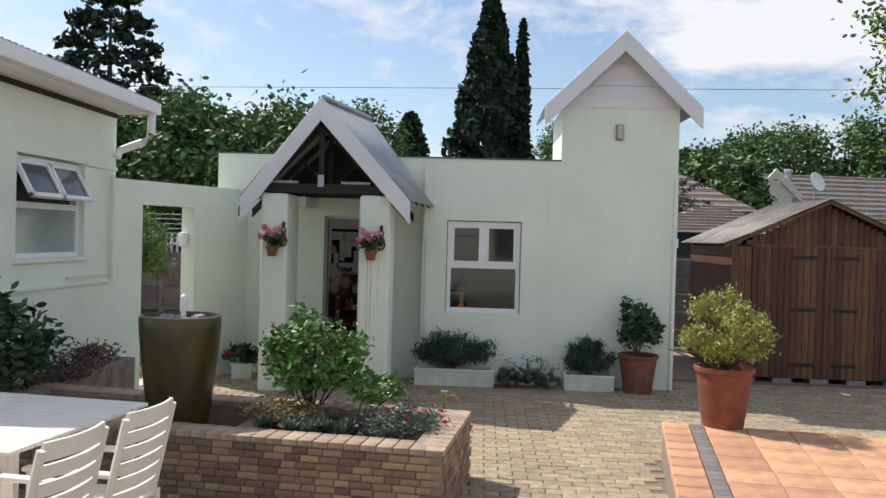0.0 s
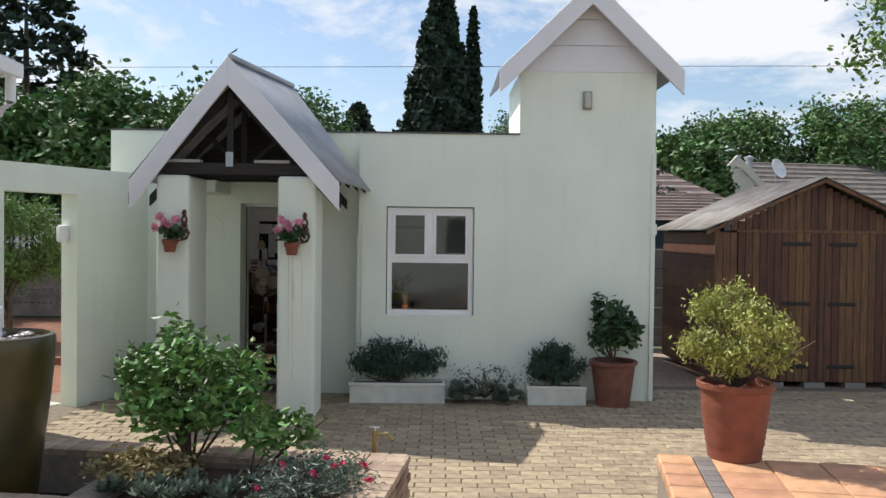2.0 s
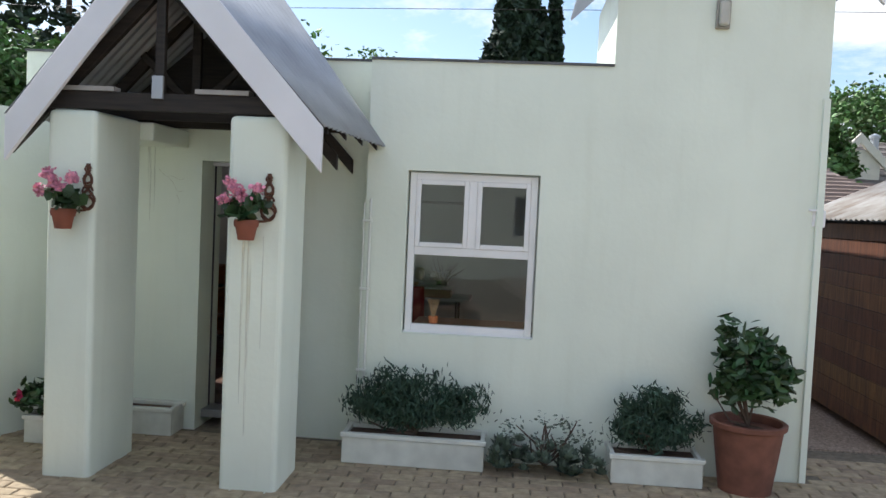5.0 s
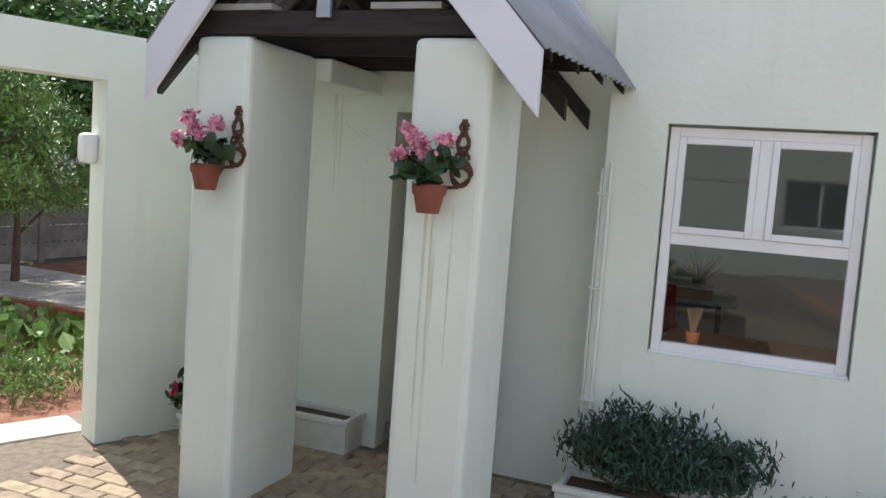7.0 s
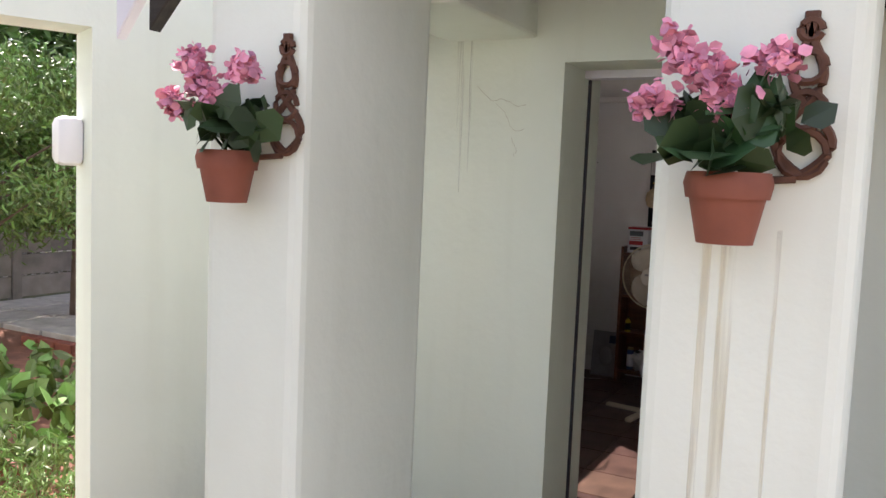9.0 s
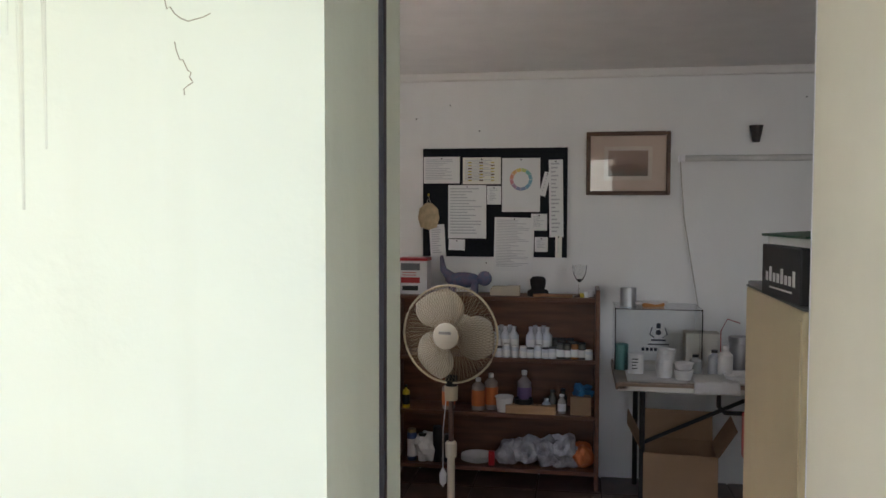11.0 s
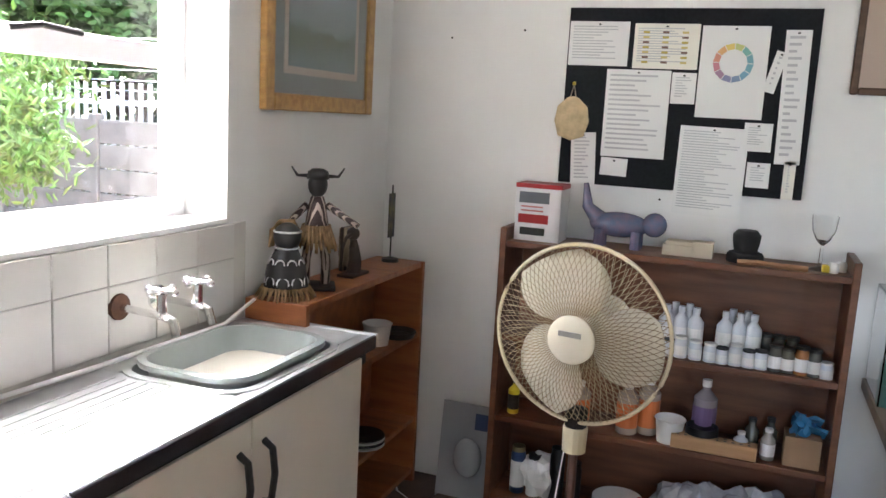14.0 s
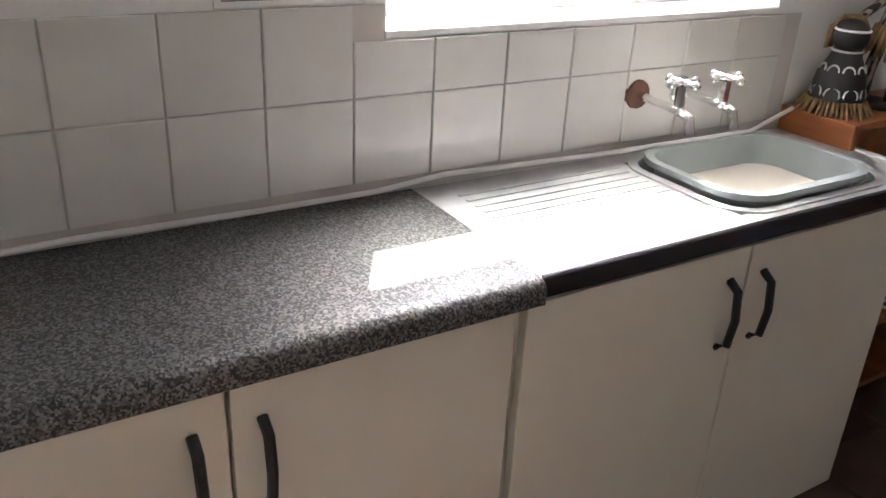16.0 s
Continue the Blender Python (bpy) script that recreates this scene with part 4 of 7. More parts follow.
def garden_chair(m):
    t = thing("garden_chair", "white wooden garden chair with a curved slatted back", "chair", (0, 0, 0), group="chairs round the garden table")
    for y in (-0.22, 0.2):
        part("back_post", tube([(-0.05, y, 0.40), (0.0, y, 0.62), (0.06, y, 0.885)], 0.019, 6), FURN, t)
        part("front_leg", bx(-0.46, -0.42, y, y + 0.04, -0.05, 0.60, 0.005), FURN, t)
        part("back_leg", bx(-0.06, -0.02, y, y + 0.04, -0.05, 0.43, 0.005), FURN, t)
        part("armrest", bx(-0.48, 0.0, y - 0.01, y + 0.045, 0.60, 0.625, 0.008), FURN, t)
    for k in range(6):
        z = 0.46 + k * 0.075
        off = -0.035 + (z - 0.46) * 0.21
        b = bmesh.new()
        pts = [(off + 0.035 * (1 - (y / 0.2) ** 2), y) for y in [i * 0.05 - 0.2 for i in range(9)]]
        hh = 0.055 if k < 5 else 0.075
        v = [[b.verts.new((x + dx, y, zz)) for x, y in pts] for dx, zz in ((0, z), (0.018, z), (0.018, z + hh), (0, z + hh))]
        for r in range(4):
            for i in range(8):
                b.faces.new((v[r][i], v[r][i + 1], v[(r + 1) % 4][i + 1], v[(r + 1) % 4][i]))
        b.faces.new([v[r][0] for r in range(4)])
        b.faces.new([v[r][8] for r in range(4)])
        part("back_slat", b, FURN, t)
    for k in range(5):
        part("seat_slat", bx(-0.46 + k * 0.088, -0.46 + k * 0.088 + 0.08, -0.21, 0.23, 0.40, 0.42, 0.004), FURN, t)
    t.matrix_basis = m
    return t


ch = garden_chair(pose(-0.76, 3.385, ground_z(3.2), 0, 0, GA))
copy_thing(ch, pose(-0.835, 2.79, ground_z(2.8), 0, 0, GA))

# ---- small fixtures on the facade ----
wl1 = thing("wall_lamp", "weathered metal bulkhead lamp on the tower", "lamp", (2.585, 10.0, 3.26))
part("base", bx(-0.05, 0.05, -0.03, 0.0, -0.1, 0.1, 0.01), mat("aged_metal", (0.33, 0.31, 0.27), 0.5, 0.5), wl1)
part("diffuser", bx(-0.035, 0.035, -0.075, -0.03, -0.085, 0.085, 0.02), mat("lamp_glass", (0.52, 0.50, 0.44), 0.3), wl1, "dusty lamp glass")
cp = thing("conduit_pipe", "pale plastic conduit on the wall corner", "pipe", (0.14, 10.385, 0.0))
part("pipe", tube([(0.02, -0.42, 0.2), (0.02, -0.42, 1.87)], 0.010, 8), PVC, cp)
part("pipe", tube([(-0.03, -0.40, 0.2), (-0.03, -0.40, 1.84)], 0.007, 8), PVC, cp)
for z in (0.6, 1.2, 1.7):
    part("clip", bx(-0.040, 0.033, -0.432, -0.385, z, z + 0.016, 0.003), PVC, cp)
wb = thing("junction_box", "small white junction box with a bracket at the tower corner", "junction box", (3.34, 10.05, 1.87))
part("box", bx(-0.06, 0.03, -0.06, 0.0, -0.06, 0.06, 0.008), WHITE, wb)
part("arm", bx(-0.09, 0.0, -0.075, -0.06, 0.05, 0.065), WHITE, wb)
part("drip_edge", bx(3.30, 3.344, 9.97, 10.0, -0.02, 2.7), STUCCO).name = "downpipe_chase"
structure(bpy.data.objects["downpipe_chase"], "thin plaster chase at the tower's corner", "trim")


# ---- stains and cracks in the porch plaster ----
def stain_mat(name, col, strength):
    m = mat(name, col, 0.85, var=0.2, scale=9)
    n, l = m.node_tree.nodes, m.node_tree.links
    tc = next(x for x in n if x.type == "TEX_COORD")
    mp = n.new("ShaderNodeMapping")
    mp.inputs["Scale"].default_value = (60, 60, 2.2)
    nz = n.new("ShaderNodeTexNoise")
    nz.inputs["Scale"].default_value, nz.inputs["Detail"].default_value = 1.0, 5
    mr = n.new("ShaderNodeMapRange")
    mr.inputs[1].default_value, mr.inputs[2].default_value, mr.inputs[4].default_value = 0.38, 0.72, strength
    l.new(tc.outputs["Object"], mp.inputs["Vector"])
    l.new(mp.outputs["Vector"], nz.inputs["Vector"])
    l.new(nz.outputs["Fac"], mr.inputs[0])
    l.new(mr.outputs[0], n["Principled BSDF"].inputs["Alpha"])
    return m


def streak(x, y, z0, z1, w, material):
    """Thin runnel of dirt, tapering downwards, on a wall facing the garden."""
    pts = [(x - w / 2, z1), (x - w * 0.42, (z0 + z1) / 2), (x - w * 0.12, z0), (x + w * 0.15, z0), (x + w * 0.4, (z0 + z1) / 2), (x + w / 2, z1)]
    b = bmesh.new()
    front = [b.verts.new((px, y - 0.0012, pz)) for px, pz in pts]
    back = [b.verts.new((px, y - 0.0004, pz)) for px, pz in pts]
    b.faces.new(front)
    b.faces.new(back[::-1])
    for i in range(6):
        b.faces.new((front[i], back[i], back[(i + 1) % 6], front[(i + 1) % 6]))
    structure(part("rust_streak", b, material), "faint ochre drip streak on the porch plaster", "stain")


OCHRE = stain_mat("ochre_drip", (0.66, 0.53, 0.28), 0.24)
BROWNISH = stain_mat("brown_drip", (0.60, 0.57, 0.44), 0.22)
for x, z0, z1, w in ((-0.455, 0.55, 1.63, 0.018), (-0.415, 0.35, 1.63, 0.03), (-0.33, 0.9, 1.6, 0.010)):
    streak(x, 9.0, z0, z1, w, OCHRE)
for x, z0, z1, w in ((-1.645, 1.62, 2.3, 0.016), (-1.61, 1.70, 2.3, 0.012), (-1.665, 1.85, 2.3, 0.02)):
    streak(x, 10.27, z0, z1, w, BROWNISH)
CRACK = mat("crack_shadow", (0.44, 0.42, 0.33), 0.95)
for k, run in enumerate((((-1.50, 2.13), (-1.46, 2.10), (-1.44, 2.05), (-1.41, 2.03), (-1.37, 2.035)), ((-1.43, 2.00), (-1.41, 1.97), (-1.405, 1.95), (-1.42, 1.93)), ((-1.58, 2.2), (-1.52, 2.14), (-1.47, 2.15), (-1.41, 2.12), (-1.36, 2.13)))):
    pts = []
    for (xa, za), (xb, zb) in zip(run, run[1:]):
        for s in range(4):
            q = s / 4
            pts.append((xa + (xb - xa) * q + 0.006 * noise.noise(Vector((k * 7 + len(pts) * 0.9, 0.3, 0))), 10.2698, za - 0.17 + (zb - za) * q + 0.008 * noise.noise(Vector((0.4, k * 5 + len(pts) * 0.8, 0)))))
    structure(part("plaster_crack", tube(pts, 0.0008, 4), CRACK), "hairline crack in the porch plaster", "crack")


# ---- trees and neighbours ----
def far(x, y):
    """Far plan, turned a little about the yard."""
    c, n = math.cos(0.0890), math.sin(0.0890)
    dx, dy = x - 0.386, y - 2.082
    return 1.056 + c * dx - n * dy, 2.09 + n * dx + c * dy


def tree(name, label, loc, h, r, n, size, material, seed, trunk=0.3, base=0.3, clumps=60, tight=0.15, droop=0.0, limbs=9, width=0.45):
    t = thing(name, label, "tree", loc)
    rng = np.random.default_rng(seed)
    b = tube([(0, 0, -0.3), (0.05 * h * 0.2, 0, h * base * 0.6), (0, 0.02, h * base), (0.02, 0, h * 0.75)], trunk, 8, taper=trunk * 0.25)
    for k in range(limbs):
        a = rng.uniform(0, 6.28)
        z0 = h * rng.uniform(base * 0.55, base * 1.3)
        e = (r[0] * 0.75 * math.cos(a), r[1] * 0.75 * math.sin(a), z0 + h * rng.uniform(0.12, 0.4))
        tube([(0, 0, z0), (e[0] * 0.5, e[1] * 0.5, z0 + (e[2] - z0) * 0.65), e], trunk * 0.4, 6, bm=b, taper=trunk * 0.08)
    part("trunk", b, BARK, t, "brown branching trunk")
    c = (0, 0, h - r[2])
    leaves("crown", cloud(rng, n, c, r, clumps, tight, 0.25), size, material, t, seed, droop=droop, width=width)
    return t


def conifer(name, label, loc, h, r, n, size, seed, material=LEAF_CON, tiers=0, slim=0.75):
    t = thing(name, label, "tree", loc)
    rng = np.random.default_rng(seed)
    part("trunk", tube([(0, 0, -0.3), (0, 0, h * 0.96)], r * 0.1, 8, taper=0.03), BARK, t)
    z = h * (0.04 + 0.96 * rng.uniform(0, 1, n) ** 1.25)
    f = 1 - (z / h)
    rad = r * np.clip(f * 1.25, 0, 1) ** slim
    if tiers:
        lev = np.floor(f * tiers) / tiers
        rad = rad * (0.45 + 0.75 * rng.uniform(0, 1, n) ** 0.5)
        z = h * (1 - lev) - rad * 0.18 + rng.normal(0, h * 0.009, n)
        a = np.round(rng.uniform(0, 1, n) * 9) / 9 * 6.28 + lev * 40 + rng.normal(0, 0.14, n)
    else:
        a = rng.uniform(0, 6.28, n)
        rad = rad * (0.80 + 0.20 * np.sin(a * 5 + z * 2.2)) * (0.75 + 0.3 * rng.uniform(0, 1, n))
    p = np.stack([rad * np.cos(a), rad * np.sin(a), z], 1)
    leaves("crown", p, size, material, t, seed, lift=0.0 if tiers else 0.8)
    return t


conifer("cedar_tree", "tall dark layered cedar behind the house", (*far(-11.2, 30.0), 0), 10.4, 3.0, 8000, 0.17, 51, tiers=13, slim=0.5)
conifer("cypress_tree", "broad dark green cypress behind the cottage", (*far(4.6, 50), 0), 17.3, 3.6, 12000, 0.30, 52, slim=0.85)
conifer("cypress_tree", "slim dark pencil cypress behind the cottage", (*far(6.65, 50.6), 0), 15.5, 0.9, 3500, 0.25, 53, slim=0.6)
conifer("cypress_tree", "small round dark conifer behind the cottage", (*far(-0.2, 45), 0), 8.6, 1.7, 3500, 0.26, 54, slim=0.45)
for i, (x, y, h, rr) in enumerate(((-9.0, 22, 4.9, 2.0), (-6.4, 23, 5.4, 2.1), (-4.3, 24, 5.2, 2.0), (-2.5, 36, 7.6, 2.2), (9.0, 46, 8.2, 2.6), (-13.0, 25, 5.0, 2.6), (-11.0, 20, 4.4, 2.2))):
    tree("garden_tree", "bright green broadleaf tree behind the cottage", (*far(x, y), 0), h + 0.25, (rr, rr, h * 0.36), 12000, 0.095, LEAF_TREE, 60 + i, 0.16, clumps=90, tight=0.12)
for i, (x, y, h, rr) in enumerate(((11.6, 32, 5.4, 1.6), (16.5, 36, 7.2, 2.9), (20.0, 34, 6.9, 3.1), (24, 36, 7.9, 3.4), (10.0, 26, 4.6, 1.5))):
    tree("street_tree", "full green tree beyond the neighbouring roofs", (*far(x, y), 0), h + 0.3, (rr, rr, h * 0.38), 16000, 0.11, LEAF_TREE, 70 + i, 0.2, clumps=110, tight=0.11)
t = tree("overhanging_tree", "light green leafy branches reaching in from the side", (8.4, 12.9, 0), 6.3, (1.7, 1.7, 1.25), 3600, 0.06, LEAF_PEACH, 80, 0.12, droop=0.4)
palm = thing("palm_tree", "shaggy palm beside the tower", "tree", (*far(6.3, 19.5), 0.1))
part("trunk", tube([(0, 0, -0.2), (0.05, 0, 2.6)], 0.2, 10, taper=0.16), BARK, palm)
rng = np.random.default_rng(9)
for k in range(26):
    a, e = rng.uniform(0, 6.28), rng.uniform(-0.5, 1.2)
    pts = np.array([(math.cos(a) * s * math.cos(e), math.sin(a) * s * math.cos(e), 2.6 + s * math.sin(e) - 0.28 * s * s) for s in np.linspace(0.1, 1.5, 60)])
    leaves("frond", pts + rng.normal(size=pts.shape) * 0.03, 0.10, LEAF_CON, palm, 90 + k, width=0.12, droop=0.6)


def neighbour(name, label, loc, w, d, hw, hr, rz, roof, wall_m):
    t = thing(name, label, "house", loc, rz)
    part("wall", bx(-w / 2, w / 2, -d / 2, d / 2, -0.2, hw), wall_m, t)
    b = bmesh.new()
    e = 0.4
    v = [b.verts.new(q) for q in ((-w / 2 - e, -d / 2 - e, hw), (w / 2 + e, -d / 2 - e, hw), (w / 2 + e, d / 2 + e, hw), (-w / 2 - e, d / 2 + e, hw), (-w / 2 + d / 2, 0, hr), (w / 2 - d / 2, 0, hr))]
    for q in ((0, 1, 5, 4), (1, 2, 5), (2, 3, 4, 5), (3, 0, 4), (3, 2, 1, 0)):
        b.faces.new([v[i] for i in q])
    part("roof", b, roof, t)
    b = bmesh.new()
    for k in range(9):
        f = (k + 0.5) / 9
        y0, z0 = -d / 2 - e + f * (d / 2 + e), hw + f * (hr - hw)
        bx(-w / 2 - e + f * (d / 2 + e), w / 2 + e - f * (d / 2 + e), y0 - 0.03, y0, z0 + 0.01, z0 + 0.05, bm=b)
    part("tile_course", b, roof, t)
    for k in range(3):
        part("window", bx(-w / 4 + k * w / 4 - 0.5, -w / 4 + k * w / 4 + 0.5, -d / 2 - 0.03, -d / 2 + 0.02, 1.0, 2.0), DPANE, t)
    return t


neighbour("neighbour_house", "low neighbouring house with a grey tiled roof", (*far(16.5, 31), 0.3), 12, 6, 2.6, 4.35, 9, ROOFTILE, FARWALL)
neighbour("neighbour_house", "neighbouring house with a faded pink roof", (*far(7.2, 24.5), 0.2), 4.6, 4.2, 2.6, 4.15, 0, PINKROOF, FARWALL)
neighbour("outbuilding", "small outbuilding with a faded flat roof", (*far(6.6, 17.5), 0.1), 3.2, 3.0, 2.0, 2.6, 0, PINKROOF, FARWALL)
gb = thing("roof_gable", "pale gabled dormer on the tiled roof", "gable", (*far(12.9, 28.0), 3.5), 5)
part("front", gable_board(-0.05, 1.1, 0.9, 0.2, 0.3, -0.05, 0.05), FARWALL, gb)
part("side", gable_board(-0.05, 1.1, -0.5, 0.6, 0.3, -0.05, 0.05), FARWALL, gb)
part("body", bx(-0.4, 0.6, 0.05, 1.5, -0.6, 0.6), FARWALL, gb)
st = thing("stove_pipe", "galvanised stove pipe on the neighbour's roof", "chimney", (*far(13.5, 28.45), 3.2))
part("pipe", tube([(0, 0, 0), (0, 0, 1.35)], 0.12, 10), ZINC, st)
part("cowl", lathe([(0.16, 1.3), (0.16, 1.38), (0, 1.45)], 12), ZINC, st)
ds = thing("satellite_dish", "white satellite dish on the neighbour's roof", "satellite dish", (*far(14.4, 28.3), 3.5))
part("mast", tube([(0, 0, 0), (0, 0, 0.65)], 0.03), ZINC, ds)
part("dish", lathe([(0.0, 0.0), (0.2, 0.04), (0.36, 0.14), (0.345, 0.15), (0.2, 0.06), (0.0, 0.02)], 20, m=pose(0, 0, 0.65, 70, 0, 30)), WHITE, ds, smooth=True)

for i in range(1):
    w = thing("overhead_wire", "thin black overhead wire across the sky", "cable", (0, 0, 0))
    part("wire", tube([(-30, 20 + i, 6.1 + 0.4 * i), (-8, 19 + i, 5.3 + 0.4 * i), (12, 18 + i, 5.4 + 0.4 * i), (34, 17 + i, 6.6 + 0.4 * i)], 0.006, 5), BLACKIRON, w)


# ---- boundary walls and kitchen garden ----
def precast(name, x0, y0, x1, y1, h):
    a, c = Vector((x0, y0)), Vector((x1, y1))
    L = (c - a).length
    n = round(L / 1.5)
    ang = math.degrees(math.atan2(c.y - a.y, c.x - a.x))
    t = thing(name, "grey precast concrete boundary wall with posts and panels", "wall", (x0, y0, 0), ang)
    t["kind"] = "structure"
    pm_, qm = None, None
    for k in range(n + 1):
        part("post", bx(k * L / n - 0.06, k * L / n + 0.06, -0.06, 0.06, -0.1, h + 0.05, 0.008, seg=1), CONCRETE, t)
        if k < n:
            for r in range(5):
                part("panel", bx(k * L / n + 0.06, (k + 1) * L / n - 0.06, -0.025, 0.025, r * h / 5, (r + 1) * h / 5 - 0.012, 0.006, seg=1), CONCRETE, t)
    return t


precast("wall_boundary", -9.5, 8.0, -9.5, 18.0, 1.35)
precast("wall_boundary", -9.4, 18.0, 8.0, 18.0, 1.35)
precast("wall_boundary", 3.4, 14.4, 8.0, 14.4, 1.6)
pf = thing("palisade_fence", "white steel palisade fence with electric wires behind the wall", "fence", (-9.8, 18.25, 0))
for k in range(75):
    part("pale", bx(k * 0.13, k * 0.13 + 0.06, 0, 0.01, 0.2, 1.75), WHITE, pf)
for z in (1.5, 1.0):
    part("rail", bx(0, 9.8, 0.012, 0.04, z, z + 0.05), WHITE, pf)
pf2 = copy_thing(pf, pose(-9.8, 8.3, 0, 0, 0, 90))
ef = thing("electric_fence", "strands of thin wire above the boundary wall", "fence", (0, 0, 0))
for k in range(7):
    part("strand", tube([(-9.55, 8, 1.55 + k * 0.11), (-9.55, 17.9, 1.55 + k * 0.11)], 0.006, 4), ZINC, ef)
    part("strand", tube([(-9.4, 18.05, 1.55 + k * 0.11), (1.0, 18.05, 1.55 + k * 0.11)], 0.006, 4), ZINC, ef)
for i, (x, y, h, r) in enumerate(((-7.4, 11.9, 2.6, 1.3), (-5.9, 14.25, 2.3, 0.9), (-8.0, 13.4, 2.6, 1.2))):
    tree("peach_tree", "leafy green peach tree in the kitchen garden", (x, y, 0), h, (r, r, h * 0.36), 19000, 0.040, LEAF_PEACH, 100 + i, 0.06, base=0.35, clumps=42, tight=0.13, droop=0.9, width=0.26)
for i, (x, y) in enumerate(((-12.5, 12), (-12.5, 16), (-8, 22), (-12, 20.5), (-4.5, 21))):
    tree("hedge_tree", "dense dark green tree beyond the boundary wall", (x, y, 0), 5.2, (2.4, 2.4, 2.3), 10000, 0.10, LEAF_TREE, 110 + i, 0.15, clumps=90, tight=0.12)
rng = random.Random(3)
for k in range(20):
    x, y = -4.2 - (k % 5) * 0.42 - rng.uniform(0, 0.1), 10.3 + (k // 5) * 0.42
    kale = thing("kale_plant", "crinkled green kale plant in the vegetable bed", "vegetable", (x, y, -0.06), group="kale in the vegetable bed")
    leaves("leaves", cloud(np.random.default_rng(200 + k), 26, (0, 0, 0.14), (0.14, 0.14, 0.12), 9, 0.3), 0.085, LEAF_PEACH, kale, 200 + k, width=0.55, lift=0.8)
for k in range(9):
    x, y = -3.7 - (k % 3) * 0.3, 9.8 + (k // 3) * 0.2
    fk = thing("herb_clump", "feathery green herb clump in the vegetable bed", "vegetable", (x, y, -0.06), group="herbs in the vegetable bed")
    leaves("leaves", cloud(np.random.default_rng(300 + k), 200, (0, 0, 0.15), (0.14, 0.14, 0.16), 20, 0.25), 0.03, LEAF_PEACH, fk, 300 + k, width=0.2, lift=0.9)
for y in (10.08, 12.2):
    edg = thing("bed_edging", "row of weathered clay bricks edging the vegetable bed", "edging", (0, 0, 0))
    for k in range(13):
        part("brick", bx(-4.3 - k * 0.24, -4.08 - k * 0.24, y, y + 0.11, -0.06, 0.05, 0.01), TERRA, edg)
sl = thing("stepping_slabs", "pale concrete garden slabs", "paving", (0, 0, 0))
for k in range(18):
    x, y = -6.2 - (k % 6) * 0.62, 12.6 + (k // 6) * 0.62
    part("slab", bx(x, x + 0.58, y, y + 0.58, -0.06, 0.0 + 0.004 * (k % 3), 0.01), SLAB, sl)
for k in range(10):
    part("slab", bx(-3.3, -2.98, 8.9 + k * 0.2, 8.9 + k * 0.2 + 0.19, -0.06, -0.03, 0.006), TERRA, sl)


# ---- kitchen run under the side window ----
GRANITE = mat("speckled_granite_laminate", (0.055, 0.055, 0.06), 0.3, var=0.3, scale=90)
gn = GRANITE.node_tree
vo = gn.nodes.new("ShaderNodeTexVoronoi")
vo.inputs["Scale"].default_value = 300
rp_ = gn.nodes.new("ShaderNodeValToRGB")
rp_.color_ramp.elements[0].color, rp_.color_ramp.elements[1].color = (0.022, 0.022, 0.025, 1), (0.21, 0.21, 0.215, 1)
rp_.color_ramp.elements[0].position, rp_.color_ramp.elements[1].position = 0.25, 0.95
tcg = next(x for x in gn.nodes if x.type == "TEX_COORD")
gn.links.new(tcg.outputs["Object"], vo.inputs["Vector"])
sep = gn.nodes.new("ShaderNodeSeparateColor")
gn.links.new(vo.outputs["Color"], sep.inputs[0])
gn.links.new(sep.outputs[0], rp_.inputs["Fac"])
gn.links.new(rp_.outputs["Color"], gn.nodes["Principled BSDF"].inputs["Base Color"])
CABI = mat("cream_melamine", (0.80, 0.75, 0.67), 0.38, var=0.04, scale=3)
TILE = mat("white_glazed_tile", (0.66, 0.645, 0.62), 0.12, var=0.05, scale=4, rnd=0.03)
GROUT = mat("tile_grout", (0.56, 0.53, 0.50), 0.9)
CT = 0.975
wt = thing("worktop", "dark speckled granite-look worktop with a rounded front edge", "worktop", (-2.44, 10.9, CT))
part("top", bx(0.005, 0.385, -0.17, 0.89, -0.04, 0.0), GRANITE, wt)
b = bmesh.new()
prof = [(0.385, 0.0)] + [(0.398 + 0.022 * math.sin(a), -0.022 + 0.022 * math.cos(a)) for a in [i * math.pi / 12 for i in range(7)]] + [(0.42, -0.04), (0.385, -0.04)]
ends = [[b.verts.new((x, y, z)) for x, z in prof] for y in (-0.17, 0.89)]
for i in range(len(prof)):
    j = (i + 1) % len(prof)
    b.faces.new((ends[0][i], ends[1][i], ends[1][j], ends[0][j]))
b.faces.new(ends[0])
b.faces.new(ends[1][::-1])
part("front_edge", b, GRANITE, wt, "rolled granite-look front edge", smooth=True)
sink = thing("sink_unit", "stainless steel sink top with drainer and a square bowl", "sink", (-2.44, 11.79, CT))
part("drainer", bx(0.005, 0.405, 0.0, 0.48, -0.02, 0.0, 0.002), STEEL, sink, "brushed steel drainer")
part("back_rim", bx(0.005, 0.055, 0.48, 1.05, -0.02, 0.0, 0.002), STEEL, sink)
part("front_rim", bx(0.365, 0.405, 0.48, 1.05, -0.02, 0.0, 0.002), STEEL, sink)
part("end_rim", bx(0.055, 0.365, 0.93, 1.05, -0.02, 0.0, 0.002), STEEL, sink)
part("front_lip", bx(0.40, 0.412, 0.0, 1.05, -0.035, 0.003, 0.004), mat("dark_steel_edge", (0.10, 0.10, 0.12), 0.25, 0.8), sink, "dark steel front edge")
part("end_lip", bx(0.0, 0.412, 1.045, 1.06, -0.03, 0.006, 0.004), STEEL, sink)
